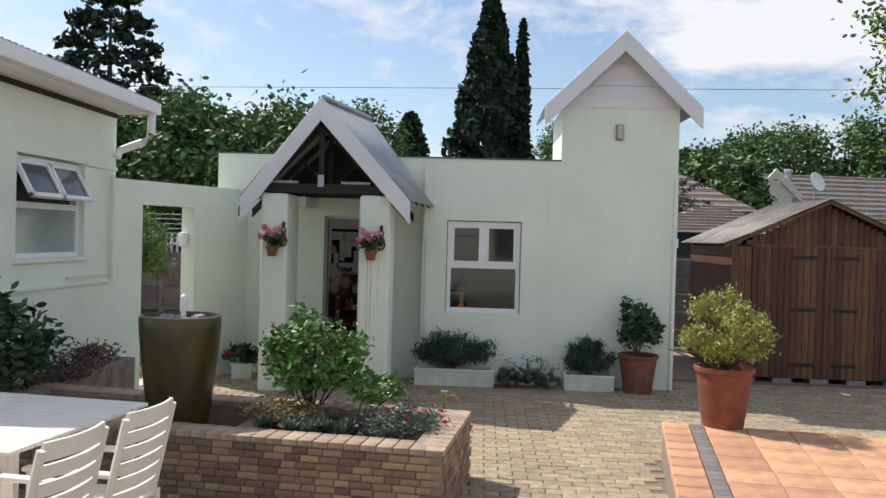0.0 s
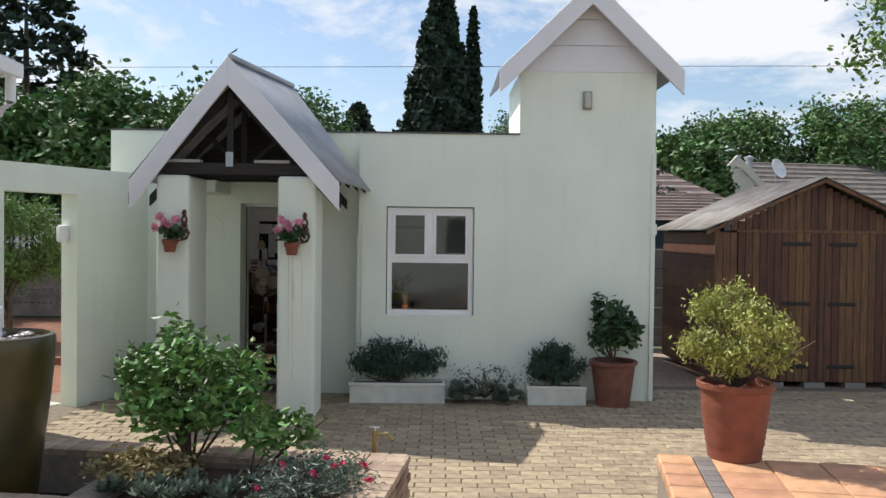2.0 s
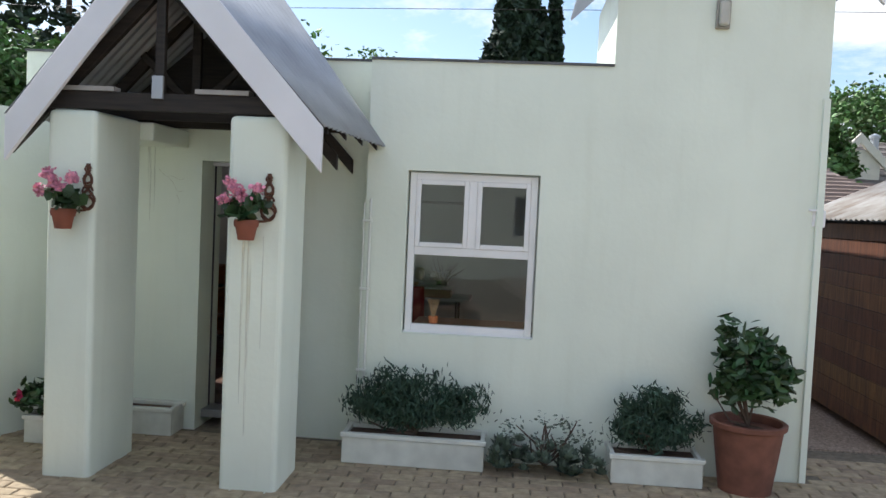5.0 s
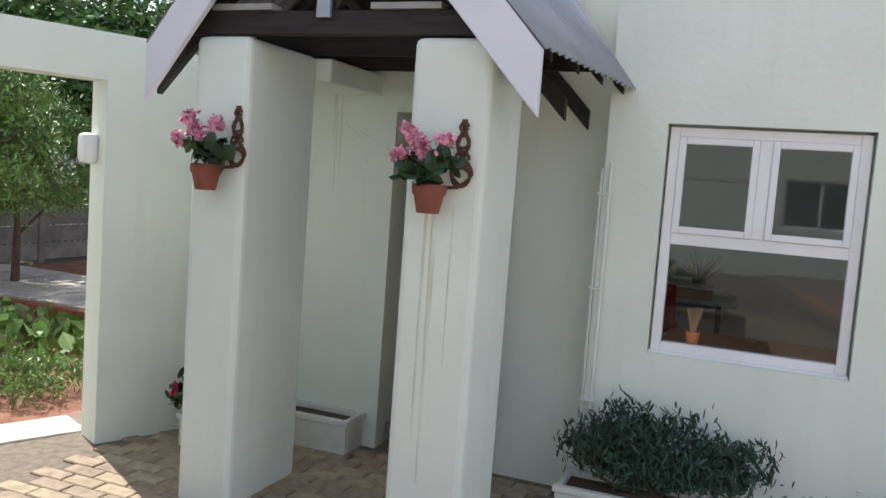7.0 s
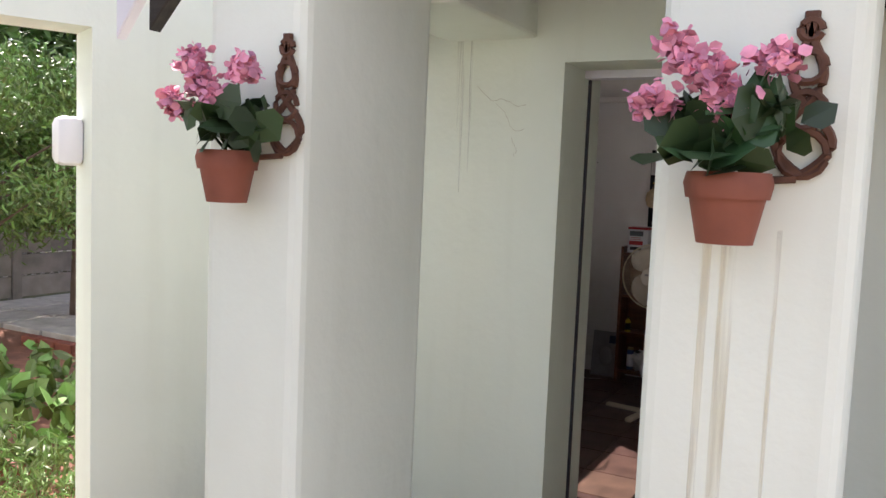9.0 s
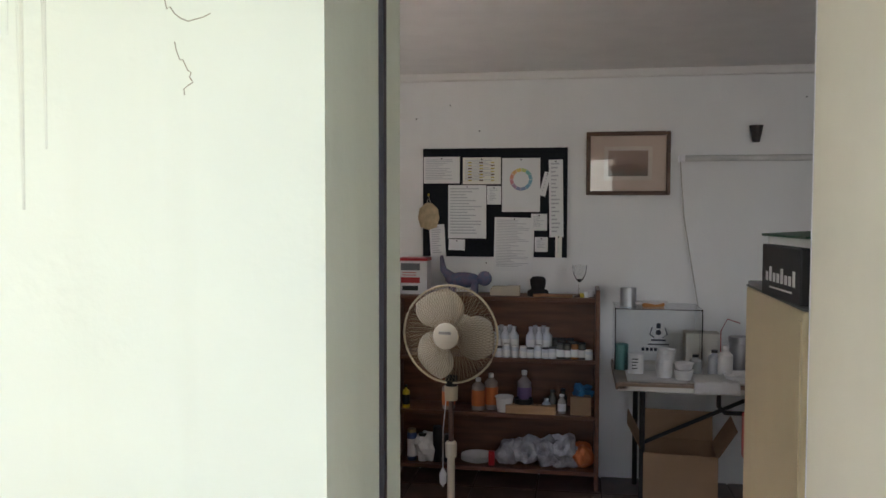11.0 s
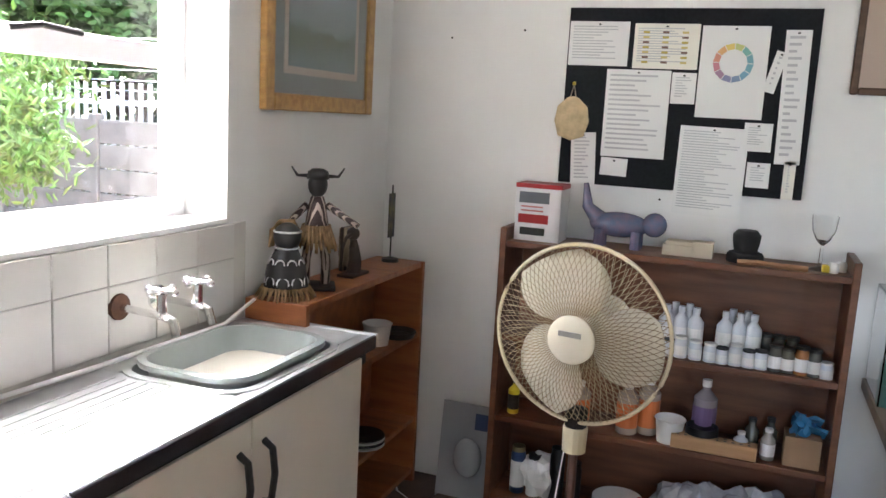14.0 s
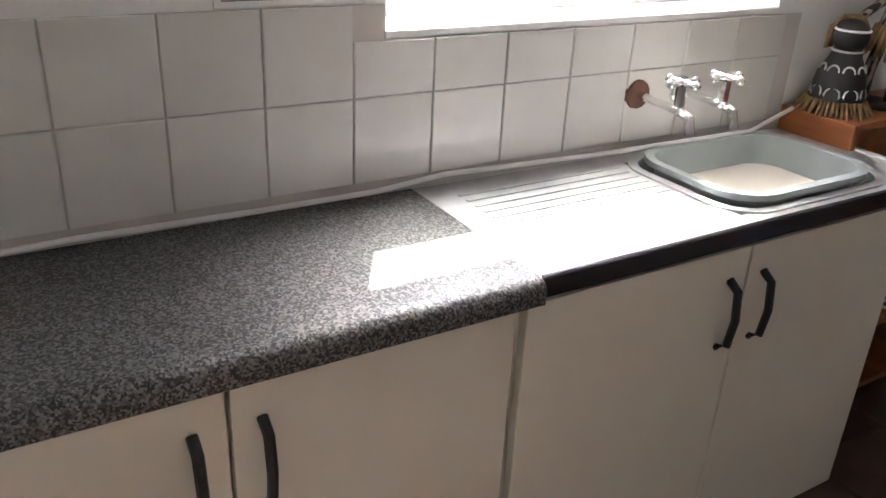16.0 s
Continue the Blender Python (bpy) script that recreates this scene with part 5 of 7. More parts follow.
for k in range(7):
    part("drainer_rib", bx(0.07 + k * 0.028, 0.080 + k * 0.028, 0.06, 0.45, 0.0, 0.003, 0.0015), STEEL, sink)


def bowl(name, x0, x1, y0, y1, depth, th, material, parent, z=0.0, rad=0.06, label=""):
    b = bmesh.new()

    def ring(gr, zz):
        out = []
        rr = rad
        for cx, cy, a0 in ((x1 - rr, y1 - rr, 0), (x0 + rr, y1 - rr, 90), (x0 + rr, y0 + rr, 180), (x1 - rr, y0 + rr, 270)):
            for k in range(7):
                a = radians(a0 + k * 15)
                out.append(b.verts.new((cx + (rr + gr) * math.cos(a), cy + (rr + gr) * math.sin(a), zz)))
        return out

    rs = [ring(0.02, z), ring(0.02, z + th), ring(0.0, z + th), ring(-0.008, z - depth * 0.5), ring(-0.02, z - depth), ]
    for p, q in zip(rs, rs[1:]):
        for i in range(28):
            b.faces.new((p[i], p[(i + 1) % 28], q[(i + 1) % 28], q[i]))
    b.faces.new(rs[-1])
    return part(name, b, material, parent, label, smooth=True)


bowl("bowl", 0.055, 0.365, 0.48, 0.93, 0.15, 0.004, STEEL, sink, rad=0.07)
wb_ = thing("washing_up_bowl", "grey plastic washing-up bowl standing in the sink", "bowl", (-2.44, 11.79, CT - 0.0))
o = bowl("basin", 0.075, 0.345, 0.505, 0.895, 0.13, 0.012, mat("grey_plastic", (0.36, 0.40, 0.40), 0.35), wb_, 0.012, 0.07)
tapm = thing("wall_taps", "pair of old chrome wall taps with cross handles", "tap", (-2.436, 12.325, 1.105))
for y in (0.0, 0.125):
    part("wall_flange", lathe([(0.032, 0), (0.03, 0.012), (0.014, 0.016)], 16, m=pose(0, y, 0, 0, 90, 0)), RUST if y == 0 else CHROME, tapm, "rusted wall flange" if y == 0 else "")
    part("arm", tube([(0.01, y, 0), (0.13, y - 0.005, -0.004)], 0.009, 8), CHROME, tapm)
    part("spout", tube([(0.13, y, -0.005), (0.155, y, -0.012), (0.165, y, -0.045)], 0.011, 8), CHROME, tapm, smooth=True)
    part("stem", tube([(0.125, y, -0.01), (0.125, y, 0.045)], 0.011, 8), CHROME, tapm)
    b = bx(0.09, 0.16, y - 0.007, y + 0.007, 0.046, 0.058, 0.004)
    bx(0.118, 0.132, y - 0.035, y + 0.035, 0.046, 0.058, 0.004, bm=b)
    for q in ((0.09, y), (0.16, y), (0.125, y - 0.035), (0.125, y + 0.035)):
        bmesh.ops.create_icosphere(b, subdivisions=2, radius=0.010, matrix=Matrix.Translation((q[0], q[1], 0.052)))
    part("cross_handle", b, CHROME, tapm, "chrome cross handle")


def cupboard(y0, y1, name="base_cabinet"):
    t = thing(name, "cream melamine base cabinet with two doors", "cabinet", (-2.44, y0, 0.17), group="base cabinets along the side wall")
    w = y1 - y0
    part("body", bx(0.01, 0.38, 0.0, w - 0.004, 0.0, CT - 0.17 - 0.042), CABI, t)
    for k in range(2):
        a = 0.003 + k * w / 2
        d = part("door", bx(0.382, 0.402, a, a + w / 2 - 0.006, 0.02, CT - 0.17 - 0.046, 0.002), CABI, t)
        yh = a + (w / 2 - 0.05 if k == 0 else 0.04)
        part("handle", tube([(0.402, yh, 0.56), (0.425, yh, 0.575), (0.432, yh, 0.63), (0.425, yh, 0.685), (0.402, yh, 0.70)], 0.008, 8), mat("black_handle", (0.02, 0.02, 0.022), 0.35), d, "black bow handle", smooth=True)
    return t


cupboard(10.87, 11.755)
cupboard(11.77, 12.78)
structure(part("filler_panel", bx(-2.43, -2.06, 10.735, 10.865, 0.17, CT - 0.042), CABI), "cream melamine filler beside the cabinets", "panel")
cable = thing("white_cable", "loose white cable lying along the back of the worktop", "cable", (-2.44, 10.9, CT + 0.012))
part("cord", tube([(0.03, 0.0, 0), (0.015, 0.3, 0.002), (0.02, 0.6, 0), (0.03, 0.8, 0.004), (0.02, 0.95, 0.012), (0.045, 1.3, 0.012), (0.06, 1.75, 0.014), (0.05, 1.9, 0.05)], 0.005, 6), WHITE, cable)
splash = structure(part("splashback", bx(-2.44, -2.436, 10.74, 11.73, CT, 1.309, bm=bx(-2.44, -2.436, 11.73, 12.82, CT, 1.25)), GROUT), "glazed white wall tiles behind the sink", "tiles")
k = 0
for r in range(2):
    for c in range(14):
        y = 10.735 + c * 0.156 + 0.078
        if y + 0.076 < 12.84:
            h = 0.1535 if r == 0 or y < 11.74 else 0.094
            lay("wall_tile", brick_mesh(h, 0.1535, 0.006, "wall_tile", 0.002), TILE, splash, pose(-2.4365, y, 1.0015 + r * 0.1545 + h / 2, 0, 90, 0))
nt = thing("notice_sheet", "laminated instruction sheet with a printed table", "notice", (-2.438, 11.445, 1.312))
PAPER = mat("paper", (0.74, 0.73, 0.70), 0.5, var=0.04)
INK = mat("grey_ink", (0.12, 0.12, 0.13), 0.7)


def bars(b, rng, x0, x1, z0, z1, rows, y=0.0, fill=(0.4, 0.95)):
    dz = (z1 - z0) / rows
    for i in range(rows):
        z = z1 - (i + 0.65) * dz
        bx(x0, x0 + (x1 - x0) * rng.uniform(*fill), y, y + 0.0006, z, z + dz * 0.38, bm=b)
    return b


b = bx(0.0, 0.003, 0.0, 0.285, 0.0, 0.36, 0.001)
part("sheet", b, PAPER, nt)
rg = random.Random(2)
b = bmesh.new()
for i in range(24):
    z = 0.02 + i * 0.0095
    for y0, y1 in ((0.015, 0.055), (0.065, 0.09), (0.1, 0.12), (0.15, 0.27)):
        bx(0.003, 0.0036, y0, y0 + (y1 - y0) * rg.uniform(0.5, 1), z, z + 0.004, bm=b)
for i in range(5):
    bx(0.003, 0.0036, 0.05 + 0.01 * (i % 2), 0.24, 0.265 + i * 0.016, 0.270 + i * 0.016, bm=b)
part("printed_text", b, INK, nt, "rows of small grey print")
b = bmesh.new()
for y0, y1, z0, z1 in ((0.012, 0.014, 0.012, 0.252), (0.272, 0.274, 0.012, 0.252), (0.142, 0.144, 0.012, 0.252), (0.012, 0.274, 0.25, 0.252), (0.012, 0.274, 0.010, 0.012)):
    bx(0.0031, 0.0037, y0, y1, z0, z1, bm=b)
part("table_lines", b, INK, nt)


# ---- shelves ----
def shelf_unit(name, label, loc, w, d, h, levels, material, rz=0.0, back=True, post=0.0):
    t = thing(name, label, "bookcase", loc, rz)
    part("side_panel", bx(0, 0.022, 0, d, 0, h + post, 0.003), material, t)
    part("side_panel", bx(w - 0.022, w, 0, d, 0, h + post, 0.003), material, t)
    for z in levels:
        part("shelf", bx(0.022, w - 0.022, 0.006, d, z - 0.02, z, 0.002), material, t)
    if back:
        part("back_panel", bx(0.022, w - 0.022, d - 0.008, d, 0.02, h - 0.02), material, t)
    return t


FZ = 0.17
shelf_unit("bookcase", "low mahogany-stained bookcase crowded with bottles", (-1.90, 13.50, FZ), 1.09, 0.235, 1.0, (0.10, 0.39, 0.68, 1.0), SHELFWOOD, post=0.045)
s2 = shelf_unit("corner_shelf", "orange-brown wooden shelf unit in the corner", (-2.232, 12.815, FZ), 0.855, 0.2, 0.865, (0.06, 0.27, 0.60, 0.865), ORANGEWOOD, rz=90)

# ---- wall pictures, board, tube ----


def picture(name, label, loc, rz, w, h, fw, fm, mount, art, art_box):
    t = thing(name, label, "picture", loc, rz)
    part("frame", frame_box(bmesh.new(), 0, w, 0, h, -0.022, 0.0, fw), fm, t)
    part("mount", bx(fw, w - fw, -0.010, -0.004, fw, h - fw), mount, t, "plain card mount")
    part("inner_mount", bx(art_box[0] - 0.022, art_box[1] + 0.022, -0.0115, -0.010, art_box[2] - 0.022, art_box[3] + 0.022), mat("inner_mount", (0.62, 0.52, 0.42), 0.8), t)
    part("painting", bx(art_box[0], art_box[1], -0.0130, -0.0115, art_box[2], art_box[3]), art, t, "soft landscape watercolour")
    g = part("glazing", bx(fw, w - fw, -0.0175, -0.0155, fw, h - fw), CLEAR, t, "picture glass")
    g.visible_shadow = False
    return t


def painting(name, top, mid, low, h):
    m = mat(name, mid, 0.8)
    n, l = m.node_tree.nodes, m.node_tree.links
    tc = next(x for x in n if x.type == "TEX_COORD")
    sp = n.new("ShaderNodeSeparateXYZ")
    nz = n.new("ShaderNodeTexNoise")
    nz.inputs["Scale"].default_value, nz.inputs["Detail"].default_value = 14, 8
    ad = n.new("ShaderNodeMath")
    ad.operation = "MULTIPLY_ADD"
    ad.inputs[1].default_value = 0.14
    l.new(tc.outputs["Object"], sp.inputs[0])
    l.new(tc.outputs["Object"], nz.inputs["Vector"])
    l.new(nz.outputs["Fac"], ad.inputs[0])
    l.new(sp.outputs["Z"], ad.inputs[2])
    rp = n.new("ShaderNodeValToRGB")
    mr = n.new("ShaderNodeMapRange")
    mr.inputs[1].default_value, mr.inputs[2].default_value = h[0] + 0.07, h[1] + 0.07
    l.new(ad.outputs[0], mr.inputs[0])
    l.new(mr.outputs[0], rp.inputs["Fac"])
    cr = rp.color_ramp
    cr.elements[0].color, cr.elements[1].color = (*low, 1), (*top, 1)
    e = cr.elements.new(0.35)
    e.color = (*mid, 1)
    e = cr.elements.new(0.52)
    e.color = (*[(a + b_) / 2 for a, b_ in zip(mid, top)], 1)
    l.new(rp.outputs["Color"], n["Principled BSDF"].inputs["Base Color"])
    return m


BROWNF = wood("walnut_frame", (0.12, 0.06, 0.03), (0.07, 0.03, 0.015), 0.35, axis=0)
GOLDF = wood("gilt_wood_frame", (0.50, 0.29, 0.09), (0.38, 0.20, 0.06), 0.4, axis=1)
picture("framed_print", "brown framed sepia seascape print", (-0.885, 13.738, 1.70), 0, 0.435, 0.335, 0.022, BROWNF, mat("peach_mount", (0.58, 0.43, 0.33), 0.8, var=0.03), painting("sepia_sea", (0.40, 0.27, 0.20), (0.22, 0.13, 0.09), (0.16, 0.13, 0.10), (0.1, 0.24)), (0.115, 0.32, 0.10, 0.235))
picture("framed_print", "gilt framed green river landscape", (-2.438, 12.875, 1.56), 90, 0.675, 0.54, 0.05, GOLDF, mat("grey_mount", (0.30, 0.31, 0.28), 0.8, var=0.03), painting("river_view", (0.42, 0.50, 0.56), (0.16, 0.20, 0.11), (0.22, 0.28, 0.27), (0.13, 0.4)), (0.13, 0.545, 0.13, 0.42))
board = thing("notice_board", "black felt pinboard covered in overlapping papers", "notice board", (-1.77, 13.738, 1.365))
part("felt", bx(0, 0.787, -0.014, 0, 0, 0.59, 0.002), mat("black_felt", (0.007, 0.008, 0.011), 0.95, var=0.3, scale=80), board)
rg = random.Random(6)
sheets = [(0.005, 0.205, 0.40, 0.545, 5, 0.0), (0.222, 0.43, 0.395, 0.54, 6, 0.0), (0.437, 0.642, 0.245, 0.535, 0, 0.0), (0.142, 0.352, 0.10, 0.39, 7, 0.0), (0.355, 0.432, 0.285, 0.385, 3, 0.0), (0.69, 0.765, 0.11, 0.525, 8, -1.0), (0.595, 0.68, 0.145, 0.235, 3, 0.0), (0.615, 0.685, 0.03, 0.11, 2, 0.0), (0.04, 0.125, -0.005, 0.175, 5, -3.0), (0.725, 0.76, 0.0, 0.12, 4, 0.0), (0.65, 0.685, 0.33, 0.46, 2, 14.0), (0.145, 0.235, 0.035, 0.095, 0, 2.0), (0.395, 0.61, -0.075, 0.215, 14, 1.0)]
for i, (x0, x1, z0, z1, rows, rot) in enumerate(sheets):
    sh = thing("pinned_sheet", "white printed sheet pinned to the black board", "paper", (-1.77 + (x0 + x1) / 2, 13.738 - 0.0165 - 0.0012 * (i % 4), 1.365 + (z0 + z1) / 2), group="papers on the notice board")
    sh.matrix_basis = sh.matrix_basis @ pose(0, 0, 0, 0, rot, 0)
    a, c = (x1 - x0) / 2, (z1 - z0) / 2
    part("sheet", bx(-a, a, -0.0008, 0.0, -c, c), mat("sheet_paper", (0.80, 0.78, 0.70) if i in (1, 9) else (0.78, 0.78, 0.77), 0.45, var=0.03), sh)
    if rows:
        part("print", bars(bmesh.new(), rg, -a + 0.012, a - 0.012, -c + 0.02, c - 0.012, rows * 2 + 2, -0.0015), mat("print_ink", (0.52, 0.52, 0.54), 0.8), sh, "lines of small print")
    if i == 2:
        for s in range(12):
            col = [(0.2, 0.42, 0.5), (0.22, 0.5, 0.45), (0.55, 0.62, 0.25), (0.75, 0.6, 0.18), (0.75, 0.45, 0.2), (0.68, 0.3, 0.22), (0.6, 0.25, 0.3), (0.45, 0.28, 0.4), (0.3, 0.3, 0.48), (0.25, 0.33, 0.5), (0.2, 0.4, 0.55), (0.2, 0.42, 0.52)][s]
            b = bmesh.new()
            vv = []
            for yy in (-0.0016, -0.0009):
                for rr, a2 in ((0.043, s), (0.062, s), (0.062, s + 0.92), (0.043, s + 0.92)):
                    vv.append(b.verts.new((rr * math.cos(a2 * math.pi / 6), yy, 0.03 + rr * math.sin(a2 * math.pi / 6))))
            for q in ((0, 1, 2, 3), (7, 6, 5, 4), (0, 4, 5, 1), (1, 5, 6, 2), (2, 6, 7, 3), (3, 7, 4, 0)):
                b.faces.new([vv[j] for j in q])
            part("wheel_segment", b, mat("wheel_colour", col, 0.6), sh)
    if i == 1:
        for r in range(7):
            for c2 in range(3):
                part("swatch", bx(-0.075 + c2 * 0.062, -0.055 + c2 * 0.062, -0.0016, -0.0009, -0.055 + r * 0.016, -0.048 + r * 0.016), mat("swatch_ink", [(0.5, 0.4, 0.1), (0.2, 0.13, 0.1), (0.6, 0.5, 0.2)][(r + c2) % 3], 0.7), sh)
    part("pin", lathe([(0.004, 0), (0.0045, 0.004), (0, 0.006)], 8, (0, -0.001, c - 0.012), m=None), BLACKIRON, sh)
hatt = thing("woven_pouch", "small flat cream woven pouch hanging from a yellow pin", "ornament", (-1.735, 13.71, 1.585))
part("pouch", lathe([(0, -0.075), (0.045, -0.06), (0.06, -0.01), (0.052, 0.04), (0.02, 0.07), (0, 0.075)], 20, m=Matrix.Diagonal((1, 0.22, 1, 1))), mat("cream_weave", (0.60, 0.47, 0.28), 0.8, var=0.2, scale=40), hatt, smooth=True)
part("loop", tube([(-0.01, 0, 0.07), (0.0, 0, 0.115), (0.01, 0, 0.07)], 0.002, 5), mat("cord_cream", (0.6, 0.5, 0.35), 0.8), hatt)
part("pin", lathe([(0.005, 0), (0.006, 0.01), (0, 0.013)], 8, (0, -0.002, 0.112)), mat("yellow_pin", (0.6, 0.42, 0.03), 0.4), hatt)
tl = thing("tube_lamp", "bare fluorescent tube fixed on the wall, switched off", "lamp", (-0.41, 13.738, 1.89))
part("batten", bx(0.0, 1.22, -0.018, 0.0, -0.008, 0.008, 0.002), WHITE, tl)
part("tube", tube([(0.03, -0.032, 0), (1.19, -0.032, 0)], 0.016, 12), mat("frosted_tube", (0.66, 0.65, 0.62), 0.25), tl, "frosted glass tube", smooth=True)
for x in (0.0, 1.19):
    part("end_cap", bx(x, x + 0.03, -0.05, 0.0, -0.018, 0.018, 0.004), WHITE, tl)
part("flex", tube([(0.01, -0.01, -0.015), (0.03, -0.02, -0.3), (0.08, -0.02, -0.6), (0.13, -0.025, -0.9)], 0.0032, 6), mat("grey_flex", (0.52, 0.49, 0.44), 0.6), tl, "hanging grey flex")
sp_ = thing("wall_uplighter", "small dark tapered wall fitting", "lamp", (-0.03, 13.738, 1.97))
part("shade", lathe([(0.018, 0), (0.035, 0.085), (0.03, 0.085), (0.0, 0.02)], 14, (0, -0.035, 0)), mat("dark_bronze", (0.035, 0.03, 0.028), 0.5, 0.3), sp_)
for x, z in ((-1.81, 2.12), (-1.62, 2.19), (-1.93, 1.88), (-1.46, 2.05), (-1.42, 1.33), (0.22, 2.2), (0.36, 2.16), (-2.2, 1.85)):
    structure(part("nail_hole", lathe([(0.004, 0), (0.003, 0.0012), (0, 0.0014)], 7, m=pose(x, 13.7398, z, 90, 0, 0)), BLACKIRON), "small dark nail hole in the plaster", "hole")
cl = thing("ceiling_lamp", "white fluorescent batten on the ceiling, switched off", "lamp", (-0.80, 11.62, 2.36))
part("batten", bx(0, 1.22, -0.03, 0.03, -0.05, 0.0, 0.006), WHITE, cl)
part("tube", tube([(0.03, 0, -0.068), (1.19, 0, -0.068)], 0.017, 12), mat("frosted_tube_two", (0.66, 0.65, 0.62), 0.25), cl)

# ---- pedestal fan ----
CREAM = mat("cream_plastic", (0.66, 0.57, 0.38), 0.45, var=0.06, scale=5)
CREAML = mat("pale_cream_plastic", (0.74, 0.68, 0.54), 0.4, var=0.05, scale=5)
fan = thing("pedestal_fan", "cream plastic pedestal fan with a wire guard, standing still", "fan", (-1.458, 12.75, FZ), -9)
part("cross_foot", bx(-0.28, 0.28, -0.022, 0.022, 0.0, 0.03, 0.01), CREAML, fan)
part("cross_foot", bx(-0.022, 0.022, -0.28, 0.28, 0.002, 0.032, 0.01), CREAML, fan)
part("lower_pole", tube([(0, 0, 0.02), (0, 0, 0.42)], 0.017, 12), CREAML, fan, smooth=True)
part("collar", lathe([(0.024, 0.38), (0.026, 0.44), (0.018, 0.45)], 14), CREAML, fan)
part("upper_pole", tube([(0, 0, 0.42), (0, 0, 0.66)], 0.011, 10), mat("brown_pole", (0.12, 0.06, 0.045), 0.4), fan, "brown painted pole")
part("neck", lathe([(0.028, 0.63), (0.03, 0.69), (0.028, 0.692)], 14), CREAM, fan)
part("neck_band", lathe([(0.026, 0.692), (0.027, 0.735), (0.0, 0.74)], 14), BLACKIRON, fan, "black pivot")
part("motor", lathe([(0.0, 0.0), (0.055, 0.01), (0.07, 0.06), (0.065, 0.13), (0.03, 0.16), (0, 0.165)], 20, m=pose(0, 0.04, 0.918, -90, 0, 0)), CREAML, fan, smooth=True)
hub = pose(0, -0.03, 0.918, 90, 0, 0)
b = bmesh.new()
R = 0.21
for k in range(84):
    a = 2 * math.pi * k / 84
    for tw in (0.42, -0.42):
        pts = []
        for s in range(7):
            r = 0.05 + (R - 0.05) * s / 6
            aa = a + tw * s / 6
            pts.append((r * math.cos(aa), -0.075 + 0.055 * (s / 6) ** 2.2, r * math.sin(aa)))
        tube([(p[0], p[1], p[2] + 0.918) for p in pts], 0.0009, 3, bm=b)
part("front_guard", b, mat("tan_wire", (0.42, 0.32, 0.19), 0.5), fan, "cream wire guard mesh")
b = bmesh.new()
for k in range(60):
    a = 2 * math.pi * k / 60
    tube([(r * math.cos(a), 0.055 - 0.07 * ((r - 0.05) / 0.15) ** 2, r * math.sin(a) + 0.918) for r in (0.05, 0.1, 0.15, 0.195)], 0.0008, 3, bm=b)
part("rear_guard", b, CREAM, fan, "cream rear wire guard")
part("guard_rim", tube([(R * math.cos(a), -0.018, R * math.sin(a) + 0.918) for a in [2 * math.pi * i / 48 for i in range(49)]], 0.005, 8), CREAM, fan, smooth=True)
part("hub_badge", lathe([(0.0, 0.0), (0.056, 0.0), (0.056, 0.012), (0.048, 0.018), (0, 0.02)], 28, m=pose(0, -0.068, 0.918, 90, 0, 0)), CREAML, fan, "round cream centre cap", smooth=True)
part("name_plate", bx(-0.027, 0.027, -0.091, -0.0885, 0.927, 0.939), mat("silver_plate", (0.42, 0.40, 0.36), 0.35, 0.6), fan, "small silver name plate")
for k in range(3):
    b = bmesh.new()
    a0 = radians(104 + 120 * k)
    g = []
    for i in range(9):
        s = i / 8
        r = 0.04 + 0.156 * s
        wdt = 0.62 + 0.98 * math.sin(math.pi * min(1, s * 0.85 + 0.12)) ** 0.7
        row = []
        for j in range(6):
            q = j / 5 - 0.5
            aa = a0 + q * wdt * (1.25 - 0.35 * s) + 0.25 * s
            row.append(b.verts.new((r * math.cos(aa), -0.012 - q * 0.05, r * math.sin(aa) + 0.918)))
        g.append(row)
    for i in range(8):
        for j in range(5):
            b.faces.new((g[i][j], g[i + 1][j], g[i + 1][j + 1], g[i][j + 1]))
    o = part("blade", b, CREAML, fan, "pale cream rounded blade", smooth=True)
    o.modifiers.new("thickness", "SOLIDIFY").thickness = 0.003
part("rear_hub", tube([(0, -0.06, 0.918), (0, 0.05, 0.918)], 0.03, 14), CREAML, fan)
part("pull_cord", tube([(-0.02, 0.0, 0.66), (-0.03, -0.02, 0.5), (-0.03, -0.02, 0.34)], 0.002, 5), WHITE, fan)
part("cord_weight", lathe([(0, 0.25), (0.015, 0.27), (0.017, 0.31), (0, 0.34)], 12, (-0.03, -0.02, 0)), WHITE, fan)


# ---- bottles and small goods ----
def bottle(name, label, loc, r, h, body, cap, neck=0.45, shoulder=0.72, band=None, category="bottle", group="", rz=0.0):
    t = thing(name, label, category, loc, rz, group)
    part("body", lathe([(r * 0.9, 0), (r, h * 0.02), (r, h * shoulder), (r * neck, h * (shoulder + 0.14)), (r * neck, h * 0.93)], 16), body, t, smooth=True)
    part("cap", lathe([(r * neck * 1.12, h * 0.89), (r * neck * 1.12, h), (0, h)], 14), cap, t, smooth=True)
    if band:
        part("label_band", lathe([(r * 1.01, h * 0.14), (r * 1.01, h * (shoulder - 0.12))], 16), band, t, "paper label")
    return t


def jar(label, loc, r, h, body, cap, band=None, group="paint jars on the bookcase"):
    return bottle("jar", label, loc, r, h, body, cap, 0.86, 0.70, band, "jar", group)


